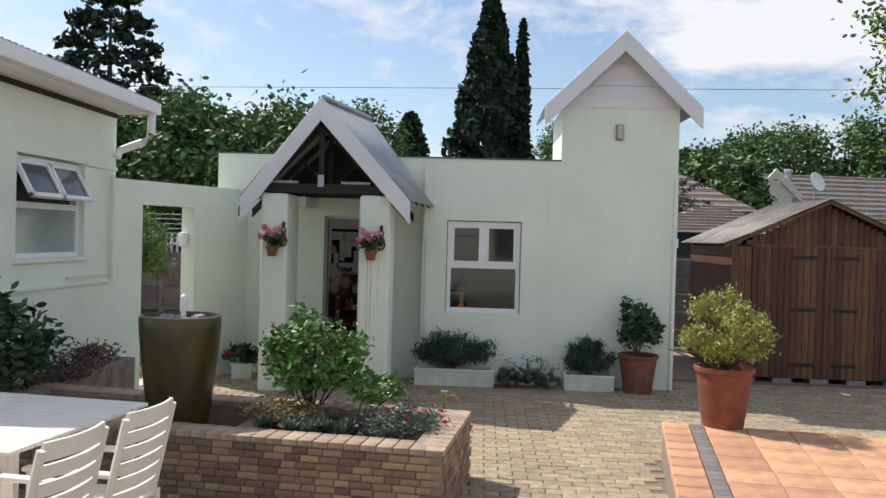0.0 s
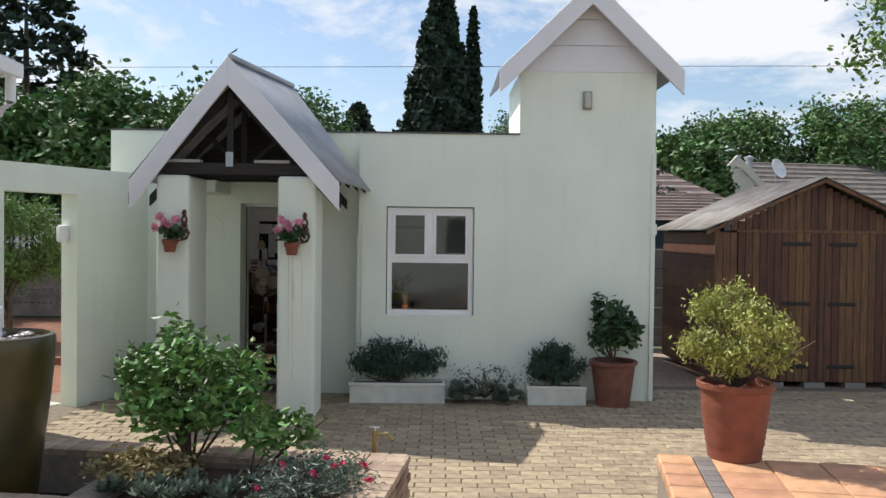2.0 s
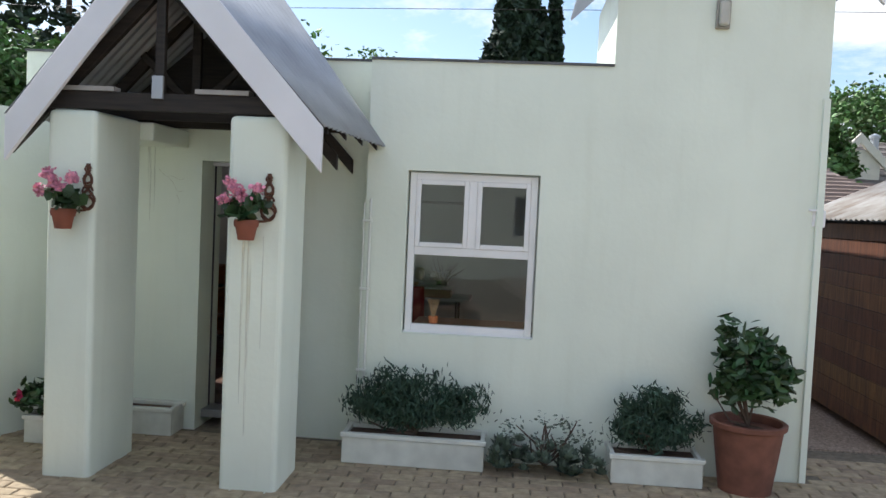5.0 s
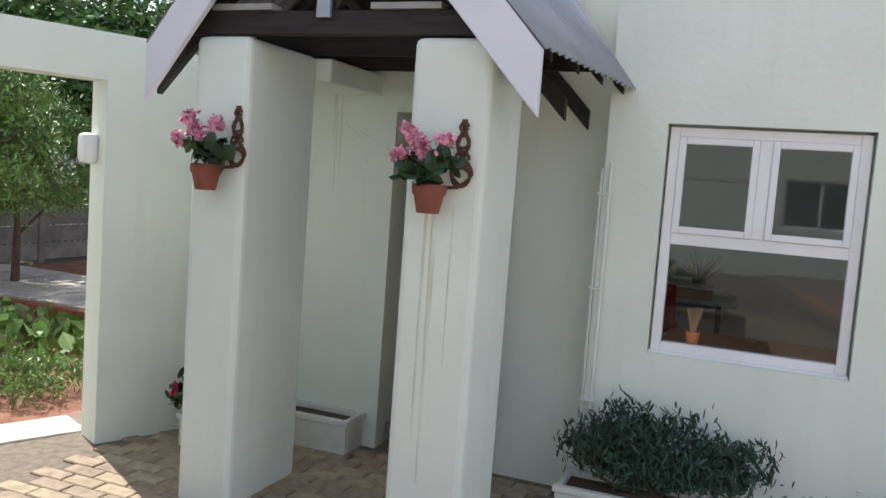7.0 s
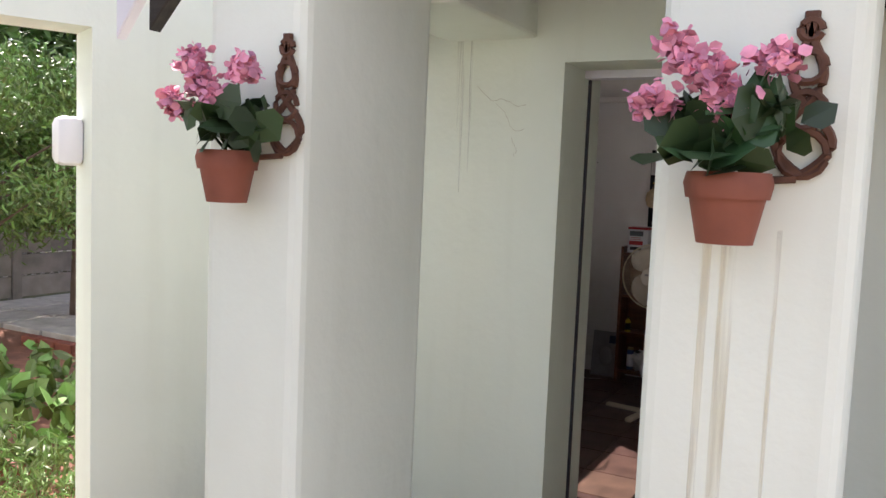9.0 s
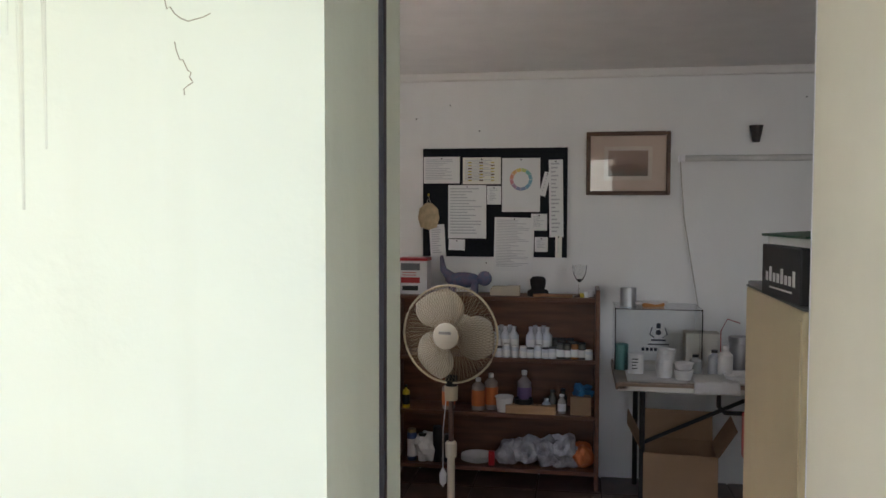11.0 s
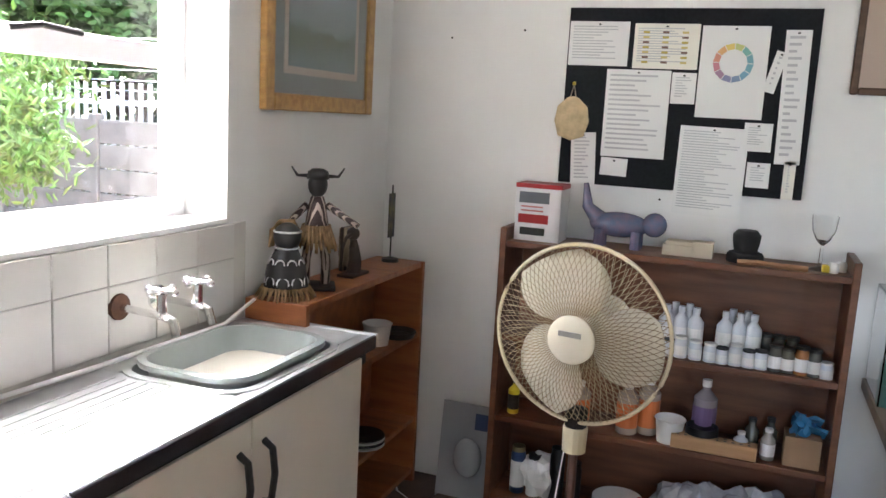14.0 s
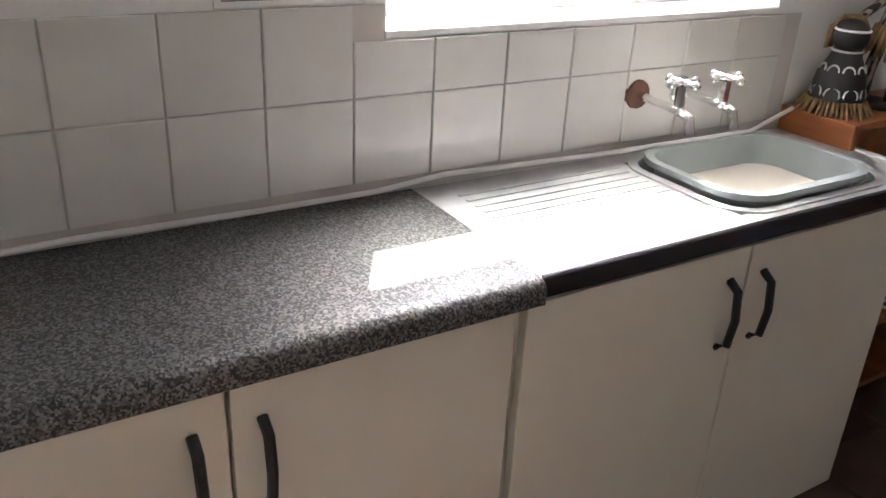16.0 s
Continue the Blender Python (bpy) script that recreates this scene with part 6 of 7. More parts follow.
MILK = mat("milky_bottle", (0.60, 0.63, 0.68), 0.35)
SMOKE = mat("smoky_jar", (0.10, 0.10, 0.09), 0.15)
BLK = mat("black_cap", (0.012, 0.012, 0.013), 0.4)
WCAP = mat("white_cap", (0.78, 0.77, 0.75), 0.4)
LBL = mat("white_label", (0.72, 0.72, 0.72), 0.6)
ORL = mat("orange_label", (0.62, 0.17, 0.05), 0.5)
AMBER = mat("amber_liquid", (0.30, 0.13, 0.05), 0.2)
YELLOW = mat("yellow_tube", (0.66, 0.50, 0.03), 0.4)
BLUE = mat("blue_paper", (0.05, 0.23, 0.45), 0.5)
RED = mat("red_plastic", (0.42, 0.012, 0.016), 0.35, var=0.08)
GREYPL = mat("grey_plastic_dark", (0.20, 0.19, 0.20), 0.5)
CARD = mat("brown_cardboard", (0.33, 0.205, 0.115), 0.85, var=0.12, scale=5, bump=0.1)
L1, L2, L3, L0 = FZ + 0.68, FZ + 0.39, FZ + 0.10, FZ + 1.0
BX = -1.90
for x in (0.555, 0.60, 0.645, 0.575, 0.62):
    bottle("white_bottle", "milky white plastic bottle with a paper label", (BX + x, 13.60 + (0.05 if x in (0.575, 0.62) else 0), L1), 0.026, 0.155, MILK, MILK, 0.4, 0.7, LBL, group="white bottles on the bookcase")
for x in (0.735, 0.78, 0.82, 0.755, 0.80):
    bottle("white_bottle", "milky white plastic bottle with a paper label", (BX + x, 13.60 + (0.05 if x in (0.755, 0.80) else 0), L1), 0.026, 0.155, MILK, MILK, 0.4, 0.7, LBL, group="white bottles on the bookcase")
for i, x in enumerate((0.57, 0.61, 0.655, 0.70, 0.735, 0.775, 0.815, 0.85, 0.89, 0.925, 0.965, 1.0, 1.035)):
    dark = i in (0, 4, 6, 7, 8, 9, 10, 11)
    hh = (0.055, 0.07, 0.062, 0.06, 0.052, 0.07, 0.055, 0.06, 0.085, 0.08, 0.09, 0.085, 0.05)[i]
    jar("small paint jar with a dark lid and white label" if dark else "small white-lidded jar with a label", (BX + x, 13.545, L1), 0.021, hh, SMOKE if i in (8, 9, 11) else (AMBER if i == 10 else MILK), BLK if dark else WCAP, LBL)
for i, x in enumerate((0.86, 0.9, 0.94)):
    jar("dark paint jar behind the others", (BX + x, 13.65, L1), 0.021, 0.09, SMOKE, BLK, None)
for x, h in ((0.30, 0.15), (0.46, 0.17), (0.525, 0.19)):
    bottle("thinners_bottle", "clear plastic thinners bottle with an orange label", (BX + x, 13.57 + 0.03 * (x > 0.5), L2), 0.036, h, mat("thinners_plastic", (0.40, 0.33, 0.28), 0.2), WCAP, 0.35, 0.75, ORL)
bottle("detergent_bottle", "clear detergent bottle with a blue and red label", (BX + 0.70, 13.63, L2), 0.038, 0.205, mat("clear_detergent", (0.30, 0.27, 0.29), 0.2), WCAP, 0.35, 0.7, mat("detergent_label", (0.16, 0.10, 0.22), 0.5))
bottle("glue_bottle", "yellow glue bottle with a pointed nozzle", (BX + 0.07, 13.56, L2), 0.02, 0.12, YELLOW, BLK, 0.25, 0.7, BLK)
t = thing("plastic_tub", "white plastic tub on the shelf", "tub", (BX + 0.60, 13.56, L2))
part("tub", lathe([(0.038, 0), (0.047, 0.075), (0.051, 0.077), (0.048, 0.08), (0.044, 0.073), (0.036, 0.006), (0, 0.006)], 24), WCAP, t, smooth=True)
t = thing("black_dish", "round black dish on the shelf", "dish", (BX + 0.70, 13.565, L2))
part("dish", lathe([(0.048, 0), (0.052, 0.05), (0.05, 0.07), (0.045, 0.06), (0, 0.05)], 24), BLK, t, smooth=True)
t = thing("drilled_block", "pale wooden block drilled with rows of holes", "block", (BX + 0.61, 13.508, L2))
part("block", bx(0, 0.26, 0, 0.05, 0, 0.045, 0.003), PALEWOOD, t)
b = bmesh.new()
for i in range(10):
    lathe([(0.0055, 0.0452), (0.0, 0.0453)], 10, (0.02 + i * 0.024, 0.016, 0), bm=b)
    lathe([(0.0055, 0.0452), (0.0, 0.0453)], 10, (0.02 + i * 0.024, 0.036, 0), bm=b)
part("holes", b, BLK, t, "dark drilled holes")
for i, (x, h, mm) in enumerate(((0.82, 0.075, MILK), (0.85, 0.11, SMOKE), (0.905, 0.12, SMOKE), (0.90, 0.10, mat("clear_jar_fill", (0.35, 0.33, 0.30), 0.15)))):
    bottle("jar", "small glass bottle with a dark cap" if mm is SMOKE else "small clear bottle with a pale cap", (BX + x, 13.56 + 0.05 * (i in (1, 2)), L2), 0.022, h, mm, BLK if mm is SMOKE else WCAP, 0.5, 0.65, LBL if i == 3 else None, "jar")
t = thing("small_carton", "open brown carton stuffed with blue paper", "box", (BX + 0.945, 13.53, L2))
part("carton", bx(0, 0.105, 0, 0.09, 0, 0.095, 0.002), CARD, t)
leaves("paper", cloud(np.random.default_rng(5), 26, (0.06, 0.05, 0.125), (0.045, 0.035, 0.03), 8), 0.032, BLUE, t, 5, width=0.6, label="crumpled blue paper")
for i, (x, h, mm) in enumerate(((0.10, 0.17, mat("blue_can", (0.06, 0.10, 0.22), 0.3, 0.3)), (0.16, 0.15, LBL), (0.24, 0.19, BLK), (0.30, 0.15, BLK))):
    bottle("spray_can", "spray can with a dark cap on the bottom shelf", (BX + x, 13.57, L3), 0.026, h, mm, BLK if i else mat("gold_cap", (0.3, 0.24, 0.12), 0.4, 0.5), 0.8, 0.82, LBL if i == 0 else None, "can")
BAG = mat("crumpled_clear_plastic", (0.42, 0.42, 0.45), 0.25, var=0.3, scale=20)
rgb_ = np.random.default_rng(12)
for i, (x, r, mm, lb) in enumerate(((0.18, 0.07, WCAP, "crumpled white plastic bag"), (0.62, 0.06, BAG, "crumpled clear plastic bag"), (0.72, 0.075, BAG, "crumpled clear plastic bag"), (0.83, 0.07, BAG, "crumpled clear plastic bag"), (0.92, 0.08, BAG, "crumpled clear plastic bag"), (1.0, 0.06, ORL, "crumpled orange plastic bag"))):
    t = thing("plastic_bag", lb + " on the bottom shelf", "bag", (BX + x, 13.60, L3))
    b = bmesh.new()
    bmesh.ops.create_icosphere(b, subdivisions=3, radius=r)
    for v in b.verts:
        v.co *= 1 + 0.45 * noise.noise(v.co * 22 + Vector((i * 5, 0, 0)))
        v.co.z = max(v.co.z * 1.15 + r, 0.001)
    part("crumpled_plastic", b, mm, t)
t = thing("plate_stack", "short stack of white plates on the bottom shelf", "plates", (BX + 0.45, 13.61, L3))
for k in range(3):
    part("plate", lathe([(0.05, k * 0.01), (0.088, k * 0.01 + 0.014), (0.086, k * 0.01 + 0.017), (0.04, k * 0.01 + 0.006), (0, k * 0.01 + 0.006)], 28), WCAP, t, smooth=True)
t = thing("red_tin", "small red tin on the bottom shelf", "tin", (BX + 0.535, 13.55, L3))
part("tin", bx(-0.016, 0.016, -0.016, 0.016, 0, 0.075, 0.003), RED, t)
# top of the bookcase
t = thing("red_white_carton", "red and white product carton on the bookcase", "box", (BX + 0.03, 13.56, L0))
part("carton", bx(0, 0.155, 0, 0.12, 0, 0.19, 0.002), mat("carton_white", (0.72, 0.71, 0.72), 0.45), t)
part("red_top", bx(-0.002, 0.157, -0.002, 0.122, 0.178, 0.193, 0.001), RED, t)
part("red_band", bx(0.012, 0.115, -0.0015, 0.0, 0.06, 0.09), RED, t)
part("dark_panel", bx(0.012, 0.115, -0.0015, 0.0, 0.128, 0.165), mat("grey_panel", (0.12, 0.13, 0.15), 0.5), t)
part("logo_block", bx(0.02, 0.105, -0.0015, 0.0, 0.02, 0.045), BLK, t, "dark logo block")
part("icon_row", bars(bmesh.new(), rg, 0.02, 0.11, 0.095, 0.122, 2, -0.0015), mat("pink_print", (0.55, 0.2, 0.2), 0.6), t)
t = thing("cat_ornament", "glazed blue ceramic cat ornament with a raised tail", "ornament", (BX + 0.27, 13.63, L0))
b = bmesh.new()
bmesh.ops.create_uvsphere(b, u_segments=20, v_segments=12, radius=1, matrix=pose(0.1, 0, 0.075) @ Matrix.Diagonal((0.1, 0.042, 0.042, 1)))
bmesh.ops.create_uvsphere(b, u_segments=16, v_segments=10, radius=0.04, matrix=pose(0.215, -0.01, 0.085))
tube([(0.03, 0, 0.09), (-0.01, 0, 0.13), (-0.02, 0, 0.205)], 0.03, 10, bm=b, taper=0.008)
for x, y in ((0.04, -0.025), (0.04, 0.025), (0.16, -0.025), (0.16, 0.025)):
    tube([(x, y, 0.06), (x, y, 0.0)], 0.018, 8, bm=b)
part("figure", b, mat("mottled_blue_glaze", (0.09, 0.115, 0.19), 0.2, var=0.6, scale=30, col2=(0.20, 0.15, 0.22)), t, smooth=True)
for i, (x, w, h, z) in enumerate(((0.52, 0.10, 0.035, 0), (0.61, 0.065, 0.05, 0), (0.53, 0.09, 0.012, 0.035))):
    t = thing("small_box", "small flat cream cardboard box", "box", (BX + x, 13.57, L0 + z))
    part("lid", bx(0, w, 0, 0.06, 0, h, 0.002), mat("cream_card", (0.58, 0.50, 0.38), 0.7), t)
t = thing("black_hat", "small black brimmed hat ornament", "hat", (BX + 0.77, 13.60, L0))
part("hat", lathe([(0.055, 0.0), (0.056, 0.02), (0.05, 0.03), (0.035, 0.035), (0.04, 0.06), (0.042, 0.085), (0.03, 0.1), (0, 0.102)], 22), mat("black_cloth", (0.016, 0.015, 0.015), 0.8), t, smooth=True)
t = thing("wooden_comb", "flat leather-brown wooden tool lying on the shelf", "tool", (BX + 0.75, 13.53, L0))
part("tool", tube([(0, 0, 0.008), (0.06, 0.0, 0.012), (0.12, 0.005, 0.008), (0.2, 0.0, 0.008)], 0.009, 6), mat("tan_leather", (0.33, 0.17, 0.08), 0.6), t)
t = thing("wine_glass", "cut crystal wine glass on the bookcase", "glass", (BX + 0.985, 13.60, L0))
part("glass", lathe([(0.034, 0), (0.03, 0.004), (0.006, 0.01), (0.005, 0.075), (0.02, 0.09), (0.034, 0.12), (0.038, 0.165), (0.036, 0.165), (0.031, 0.12), (0.016, 0.094), (0, 0.088)], 24), CLEAR, t, smooth=True)
t = thing("sponge_block", "tiny yellow block under the glass", "block", (BX + 1.0, 13.56, L0))
part("block", bx(-0.012, 0.012, -0.01, 0.01, 0, 0.022, 0.003), YELLOW, t)
for i, x in enumerate((1.02, 1.045)):
    t = thing("pill_pot", "tiny white lidded pot", "pot", (BX + x, 13.56 + 0.04 * i, L0))
    part("pot_body", lathe([(0.014, 0), (0.016, 0.022), (0.012, 0.03), (0, 0.031)], 14), WCAP, t, smooth=True)

# packed tool leaning by the bookcase
t = thing("packaged_tool", "blister-packed tool on a grey card leaning in the corner", "package", (-2.12, 13.60, FZ))
part("card", bx(0, 0.2, 0, 0.006, 0.0, 0.36, m=pose(0, 0, 0, -8, 0, 0)), mat("grey_card", (0.34, 0.34, 0.35), 0.4), t)
b = bmesh.new()
bmesh.ops.create_uvsphere(b, u_segments=16, v_segments=10, radius=1, matrix=pose(0.12, -0.0, 0.17) @ Matrix.Diagonal((0.055, 0.035, 0.075, 1)))
part("blister", b, mat("blister_plastic", (0.45, 0.45, 0.46), 0.15), t, smooth=True)
part("blue_panel", bx(0.13, 0.195, -0.002, 0.0, 0.27, 0.33, m=pose(0, 0, 0, -8, 0, 0)), mat("navy_print", (0.03, 0.05, 0.12), 0.5), t)
t = thing("floor_cord", "white cord coiling on the floor in the corner", "cable", (-2.3, 13.6, FZ))
part("cord", tube([(0.0, 0.1, 0.3), (-0.02, 0.05, 0.05), (0.05, -0.05, 0.006), (0.2, -0.15, 0.006), (0.3, -0.1, 0.006)], 0.004, 6), WHITE, t)

# ---- carved figures on the corner shelf ----
SH = FZ + 0.865
SX = -2.3
FIG = mat("carved_dark_wood", (0.045, 0.03, 0.022), 0.6, var=0.4, scale=12)


def mixed(name, c1, c2, sc):
    m = mat(name, c1, 0.7)
    n, l = m.node_tree.nodes, m.node_tree.links
    w = n.new("ShaderNodeTexWave")
    w.inputs["Scale"].default_value, w.inputs["Distortion"].default_value = sc, 2.0
    tc = next(x for x in n if x.type == "TEX_COORD")
    l.new(tc.outputs["Object"], w.inputs["Vector"])
    r = n.new("ShaderNodeValToRGB")
    r.color_ramp.interpolation = "CONSTANT"
    r.color_ramp.elements[1].position = 0.74
    r.color_ramp.elements[0].color, r.color_ramp.elements[1].color = (*c1, 1), (*c2, 1)
    l.new(w.outputs["Fac"], r.inputs["Fac"])
    l.new(r.outputs["Color"], n["Principled BSDF"].inputs["Base Color"])
    return m


STRIPE = mixed("striped_dark_cloth", (0.035, 0.02, 0.018), (0.42, 0.35, 0.30), 26)
STRAW = mat("straw_skirt", (0.30, 0.19, 0.09), 0.85, var=0.4, scale=50)
BLACKF = mat("black_painted_wood", (0.02, 0.018, 0.018), 0.45, var=0.3, scale=20)


def figure(name, label, pieces, m):
    """One mesh out of (bmesh, material) pieces."""
    me = bpy.data.meshes.new(name)
    whole = bmesh.new()
    for k, (b, mt) in enumerate(pieces):
        for f in b.faces:
            f.material_index = k
            f.smooth = True
        join(whole, b)
        me.materials.append(mt)
    whole.to_mesh(me)
    whole.free()
    ob = tagged(new(name, me), label, "doll")
    ob.matrix_basis = m
    return ob


legs, arms, head, skirt, torso = (bmesh.new() for _ in range(5))
for y in (-0.035, 0.035):
    tube([(0, y, 0.02), (0.005, y, 0.1), (0, y * 0.6, 0.19)], 0.017, 8, bm=legs)
tube([(0, 0, 0.20), (0, 0, 0.25), (0, 0, 0.30), (0, 0, 0.325)], 0.045, 12, bm=torso, taper=0.022)
tube([(0, -0.035, 0.295), (0.02, -0.08, 0.25), (0.03, -0.115, 0.19)], 0.014, 8, bm=arms, taper=0.011)
tube([(0, 0.035, 0.295), (0.03, 0.09, 0.26), (0.05, 0.14, 0.23)], 0.014, 8, bm=arms, taper=0.011)
bmesh.ops.create_uvsphere(head, u_segments=16, v_segments=10, radius=1, matrix=pose(0.0, 0, 0.365) @ Matrix.Diagonal((0.036, 0.034, 0.045, 1)))
lathe([(0.04, 0.385), (0.036, 0.41), (0.02, 0.42), (0, 0.421)], 14, bm=head)
for s in (-1, 1):
    tube([(0, s * 0.03, 0.395), (0, s * 0.07, 0.395), (0, s * 0.09, 0.425)], 0.008, 6, bm=head, taper=0.003)
for k in range(26):
    a = k * 2 * math.pi / 26
    tube([(0.042 * math.cos(a), 0.042 * math.sin(a), 0.225), (0.07 * math.cos(a), 0.07 * math.sin(a), 0.135 + 0.012 * (k % 3))], 0.009, 5, bm=skirt, taper=0.006)
plinth = bx(-0.055, 0.055, -0.07, 0.07, 0.0, 0.018, 0.004)
figure("horned_doll", "standing horned folk doll in striped cloth and straw skirt", [(legs, STRIPE), (arms, STRIPE), (head, BLACKF), (skirt, STRAW), (torso, STRIPE), (plinth, FIG)], pose(-2.33, 13.03, SH, 0, 0, -59) @ Matrix.Diagonal((0.86, 0.86, 0.86, 1)))
body, head, hair, hem = (bmesh.new() for _ in range(4))
lathe([(0.066, 0.012), (0.064, 0.03), (0.055, 0.09), (0.035, 0.13), (0.03, 0.15)], 18, bm=body)
bmesh.ops.create_uvsphere(head, u_segments=16, v_segments=10, radius=0.04, matrix=pose(0.01, 0, 0.175))
for k in range(16):
    a = 2.2 + k * 0.15
    tube([(0.02 * math.cos(a), 0.02 * math.sin(a), 0.215), (0.045 * math.cos(a), 0.045 * math.sin(a), 0.19), (0.05 * math.cos(a), 0.05 * math.sin(a), 0.14)], 0.008, 5, bm=hair, taper=0.003)
for k in range(44):
    a = k * 2 * math.pi / 44
    tube([(0.064 * math.cos(a), 0.064 * math.sin(a), 0.032), ((0.078 + 0.008 * (k % 3)) * math.cos(a), (0.078 + 0.008 * (k % 2)) * math.sin(a), 0.0)], 0.005, 4, bm=hem, taper=0.003)
rings = bmesh.new()
for k in range(9):
    for z, rr in ((0.045, 0.017), (0.098, 0.013)):
        a = k * 2 * math.pi / 9 + z * 9
        rad = 0.066 - 0.012 * (z / 0.09) - (0.004 if z > 0.08 else 0)
        c, d = Vector((math.cos(a), math.sin(a), 0)), Vector((-math.sin(a), math.cos(a), 0))
        tube([c * (rad - 0.004 * abs(math.sin(u))) + d * rr * math.cos(u) + Vector((0, 0, z + rr * math.sin(u))) for u in [i * 0.524 for i in range(13)]], 0.0026, 4, bm=rings)
for z, rad in ((0.142, 0.034), (0.152, 0.032), (0.19, 0.038)):
    tube([(rad * math.cos(u) + (0.01 if z > 0.16 else 0), rad * math.sin(u), z) for u in [i * 0.4 for i in range(17)]], 0.003, 4, bm=rings)
figure("squat_doll", "squat dark patterned folk doll with straw hair and fringe", [(body, BLACKF), (head, BLACKF), (rings, LBL), (hair, STRAW), (hem, STRAW)], pose(-2.345, 12.89, SH, 0, 0, -50))
b = bmesh.new()
tube([(0, 0, 0.0), (0, 0.01, 0.05), (-0.01, 0.02, 0.09), (-0.005, 0.0, 0.13)], 0.026, 10, bm=b, taper=0.012)
bmesh.ops.create_uvsphere(b, u_segments=14, v_segments=8, radius=0.022, matrix=pose(0, -0.01, 0.14))
tube([(0, -0.02, 0.14), (0, -0.06, 0.13), (0, -0.075, 0.10)], 0.009, 6, bm=b, taper=0.003)
bx(-0.03, 0.03, -0.06, 0.06, 0, 0.01, 0.003, bm=b)
tagged(part("carved_bird", b, FIG, None, smooth=True), "dark carved wooden bird figure", "carving").matrix_basis = pose(-2.33, 13.28, SH)
b = bx(-0.012, 0.012, -0.035, 0.035, 0, 0.15, 0.006)
bx(-0.02, -0.01, -0.02, 0.02, 0.05, 0.12, 0.003, bm=b)
tagged(part("mask_plaque", b, mixed("mask_paint", (0.05, 0.035, 0.025), (0.3, 0.24, 0.16), 16), None), "small carved mask plaque propped upright", "carving").matrix_basis = pose(-2.39, 13.34, SH)
t = thing("desk_flag", "small drooping desk flag on a black stand", "flag", (-2.34, 13.59, SH))
part("base", lathe([(0.032, 0), (0.03, 0.012), (0.006, 0.018)], 18), BLK, t)
part("pole", tube([(0, 0, 0.01), (0, 0, 0.28)], 0.003, 6), BLK, t)
part("cloth", prism([(-0.004, -0.022), (0.004, -0.022), (0.003, 0.02), (-0.003, 0.024)], 0.09, 0.25), mat("navy_flag", (0.025, 0.03, 0.055), 0.8, var=0.6, scale=18, col2=(0.16, 0.13, 0.05)), t, "dark folded flag cloth")
for i, (x, y, z, nm) in enumerate(((-2.30, 13.42, 0.60, "tub"), (-2.28, 13.55, 0.60, "dish"), (-2.28, 13.3, 0.27, "plates"))):
    t = thing("white_tub" if i == 0 else ("black_pan" if i == 1 else "plate_stack"), ("white plastic tub", "flat black pan", "small stack of black and white plates")[i] + " on the corner shelf", nm, (x, y, FZ + z))
    if i == 0:
        part("tub", lathe([(0.04, 0), (0.05, 0.07), (0.054, 0.075), (0.05, 0.078), (0.044, 0.07), (0, 0.01)], 22), WCAP, t, smooth=True)
    elif i == 1:
        part("pan", lathe([(0.06, 0), (0.07, 0.02), (0.068, 0.022), (0.055, 0.006), (0, 0.006)], 22), BLK, t, smooth=True)
    else:
        for k in range(4):
            part("plate", lathe([(0.05, k * 0.01), (0.075, k * 0.01 + 0.012), (0.073, k * 0.01 + 0.015), (0, k * 0.01 + 0.005)], 24), (WCAP, BLK)[k % 2], t, smooth=True)
t = thing("dark_tray", "long dark tray with small tools on the corner shelf", "tray", (-2.3, 13.0, FZ + 0.60))
part("tray", bx(-0.07, 0.07, -0.1, 0.2, 0, 0.035, 0.006), BLK, t)

# ---- work table and its clutter ----
table = thing("folding_table", "cream folding table with taped edges and black steel legs", "table", (-0.74, 13.10, FZ))
TZ = 0.655
part("tabletop", bx(0, 1.5, 0, 0.62, TZ - 0.035, TZ, 0.004), mat("cream_table", (0.70, 0.67, 0.60), 0.5, var=0.06), table)
part("tape_edge", bx(-0.004, 1.0, -0.004, 0.03, TZ - 0.012, TZ + 0.003, 0.002), mat("brown_tape", (0.27, 0.19, 0.13), 0.4, var=0.2), table, "brown packing tape edge")
part("tape_side", bx(-0.006, 0.05, 0.0, 0.6, TZ - 0.03, TZ + 0.004, 0.003), mat("brown_tape_two", (0.27, 0.19, 0.13), 0.4, var=0.2), table, "brown packing tape edge")
for x in (0.12, 1.35):
    for y in (0.07, 0.55):
        part("leg", tube([(x, y, 0), (x, y, TZ - 0.035)], 0.013, 8), BLACKIRON, table)
part("brace", tube([(0.5, 0.3, TZ - 0.05), (0.5, 0.3, TZ - 0.16), (0.53, 0.3, TZ - 0.19), (0.68, 0.3, TZ - 0.19), (0.71, 0.3, TZ - 0.16), (0.71, 0.3, TZ - 0.05)], 0.011, 8), BLACKIRON, table, "black folding brace")
part("brace", tube([(0.14, 0.3, 0.3), (0.8, 0.3, TZ - 0.04)], 0.010, 8), BLACKIRON, table, "black diagonal stay")
TT = FZ + TZ


def along(x):
    """Place along the table: the things crowd towards its near end."""
    return x - min(0.27, 0.08 + 0.17 * x) if x > 0.3 else x


def tt(name, label, cat, x, y, z=0.0, rz=0.0, group=""):
    return thing(name, label, cat, (-0.74 + along(x), 13.10 + y, TT + z), rz, group)


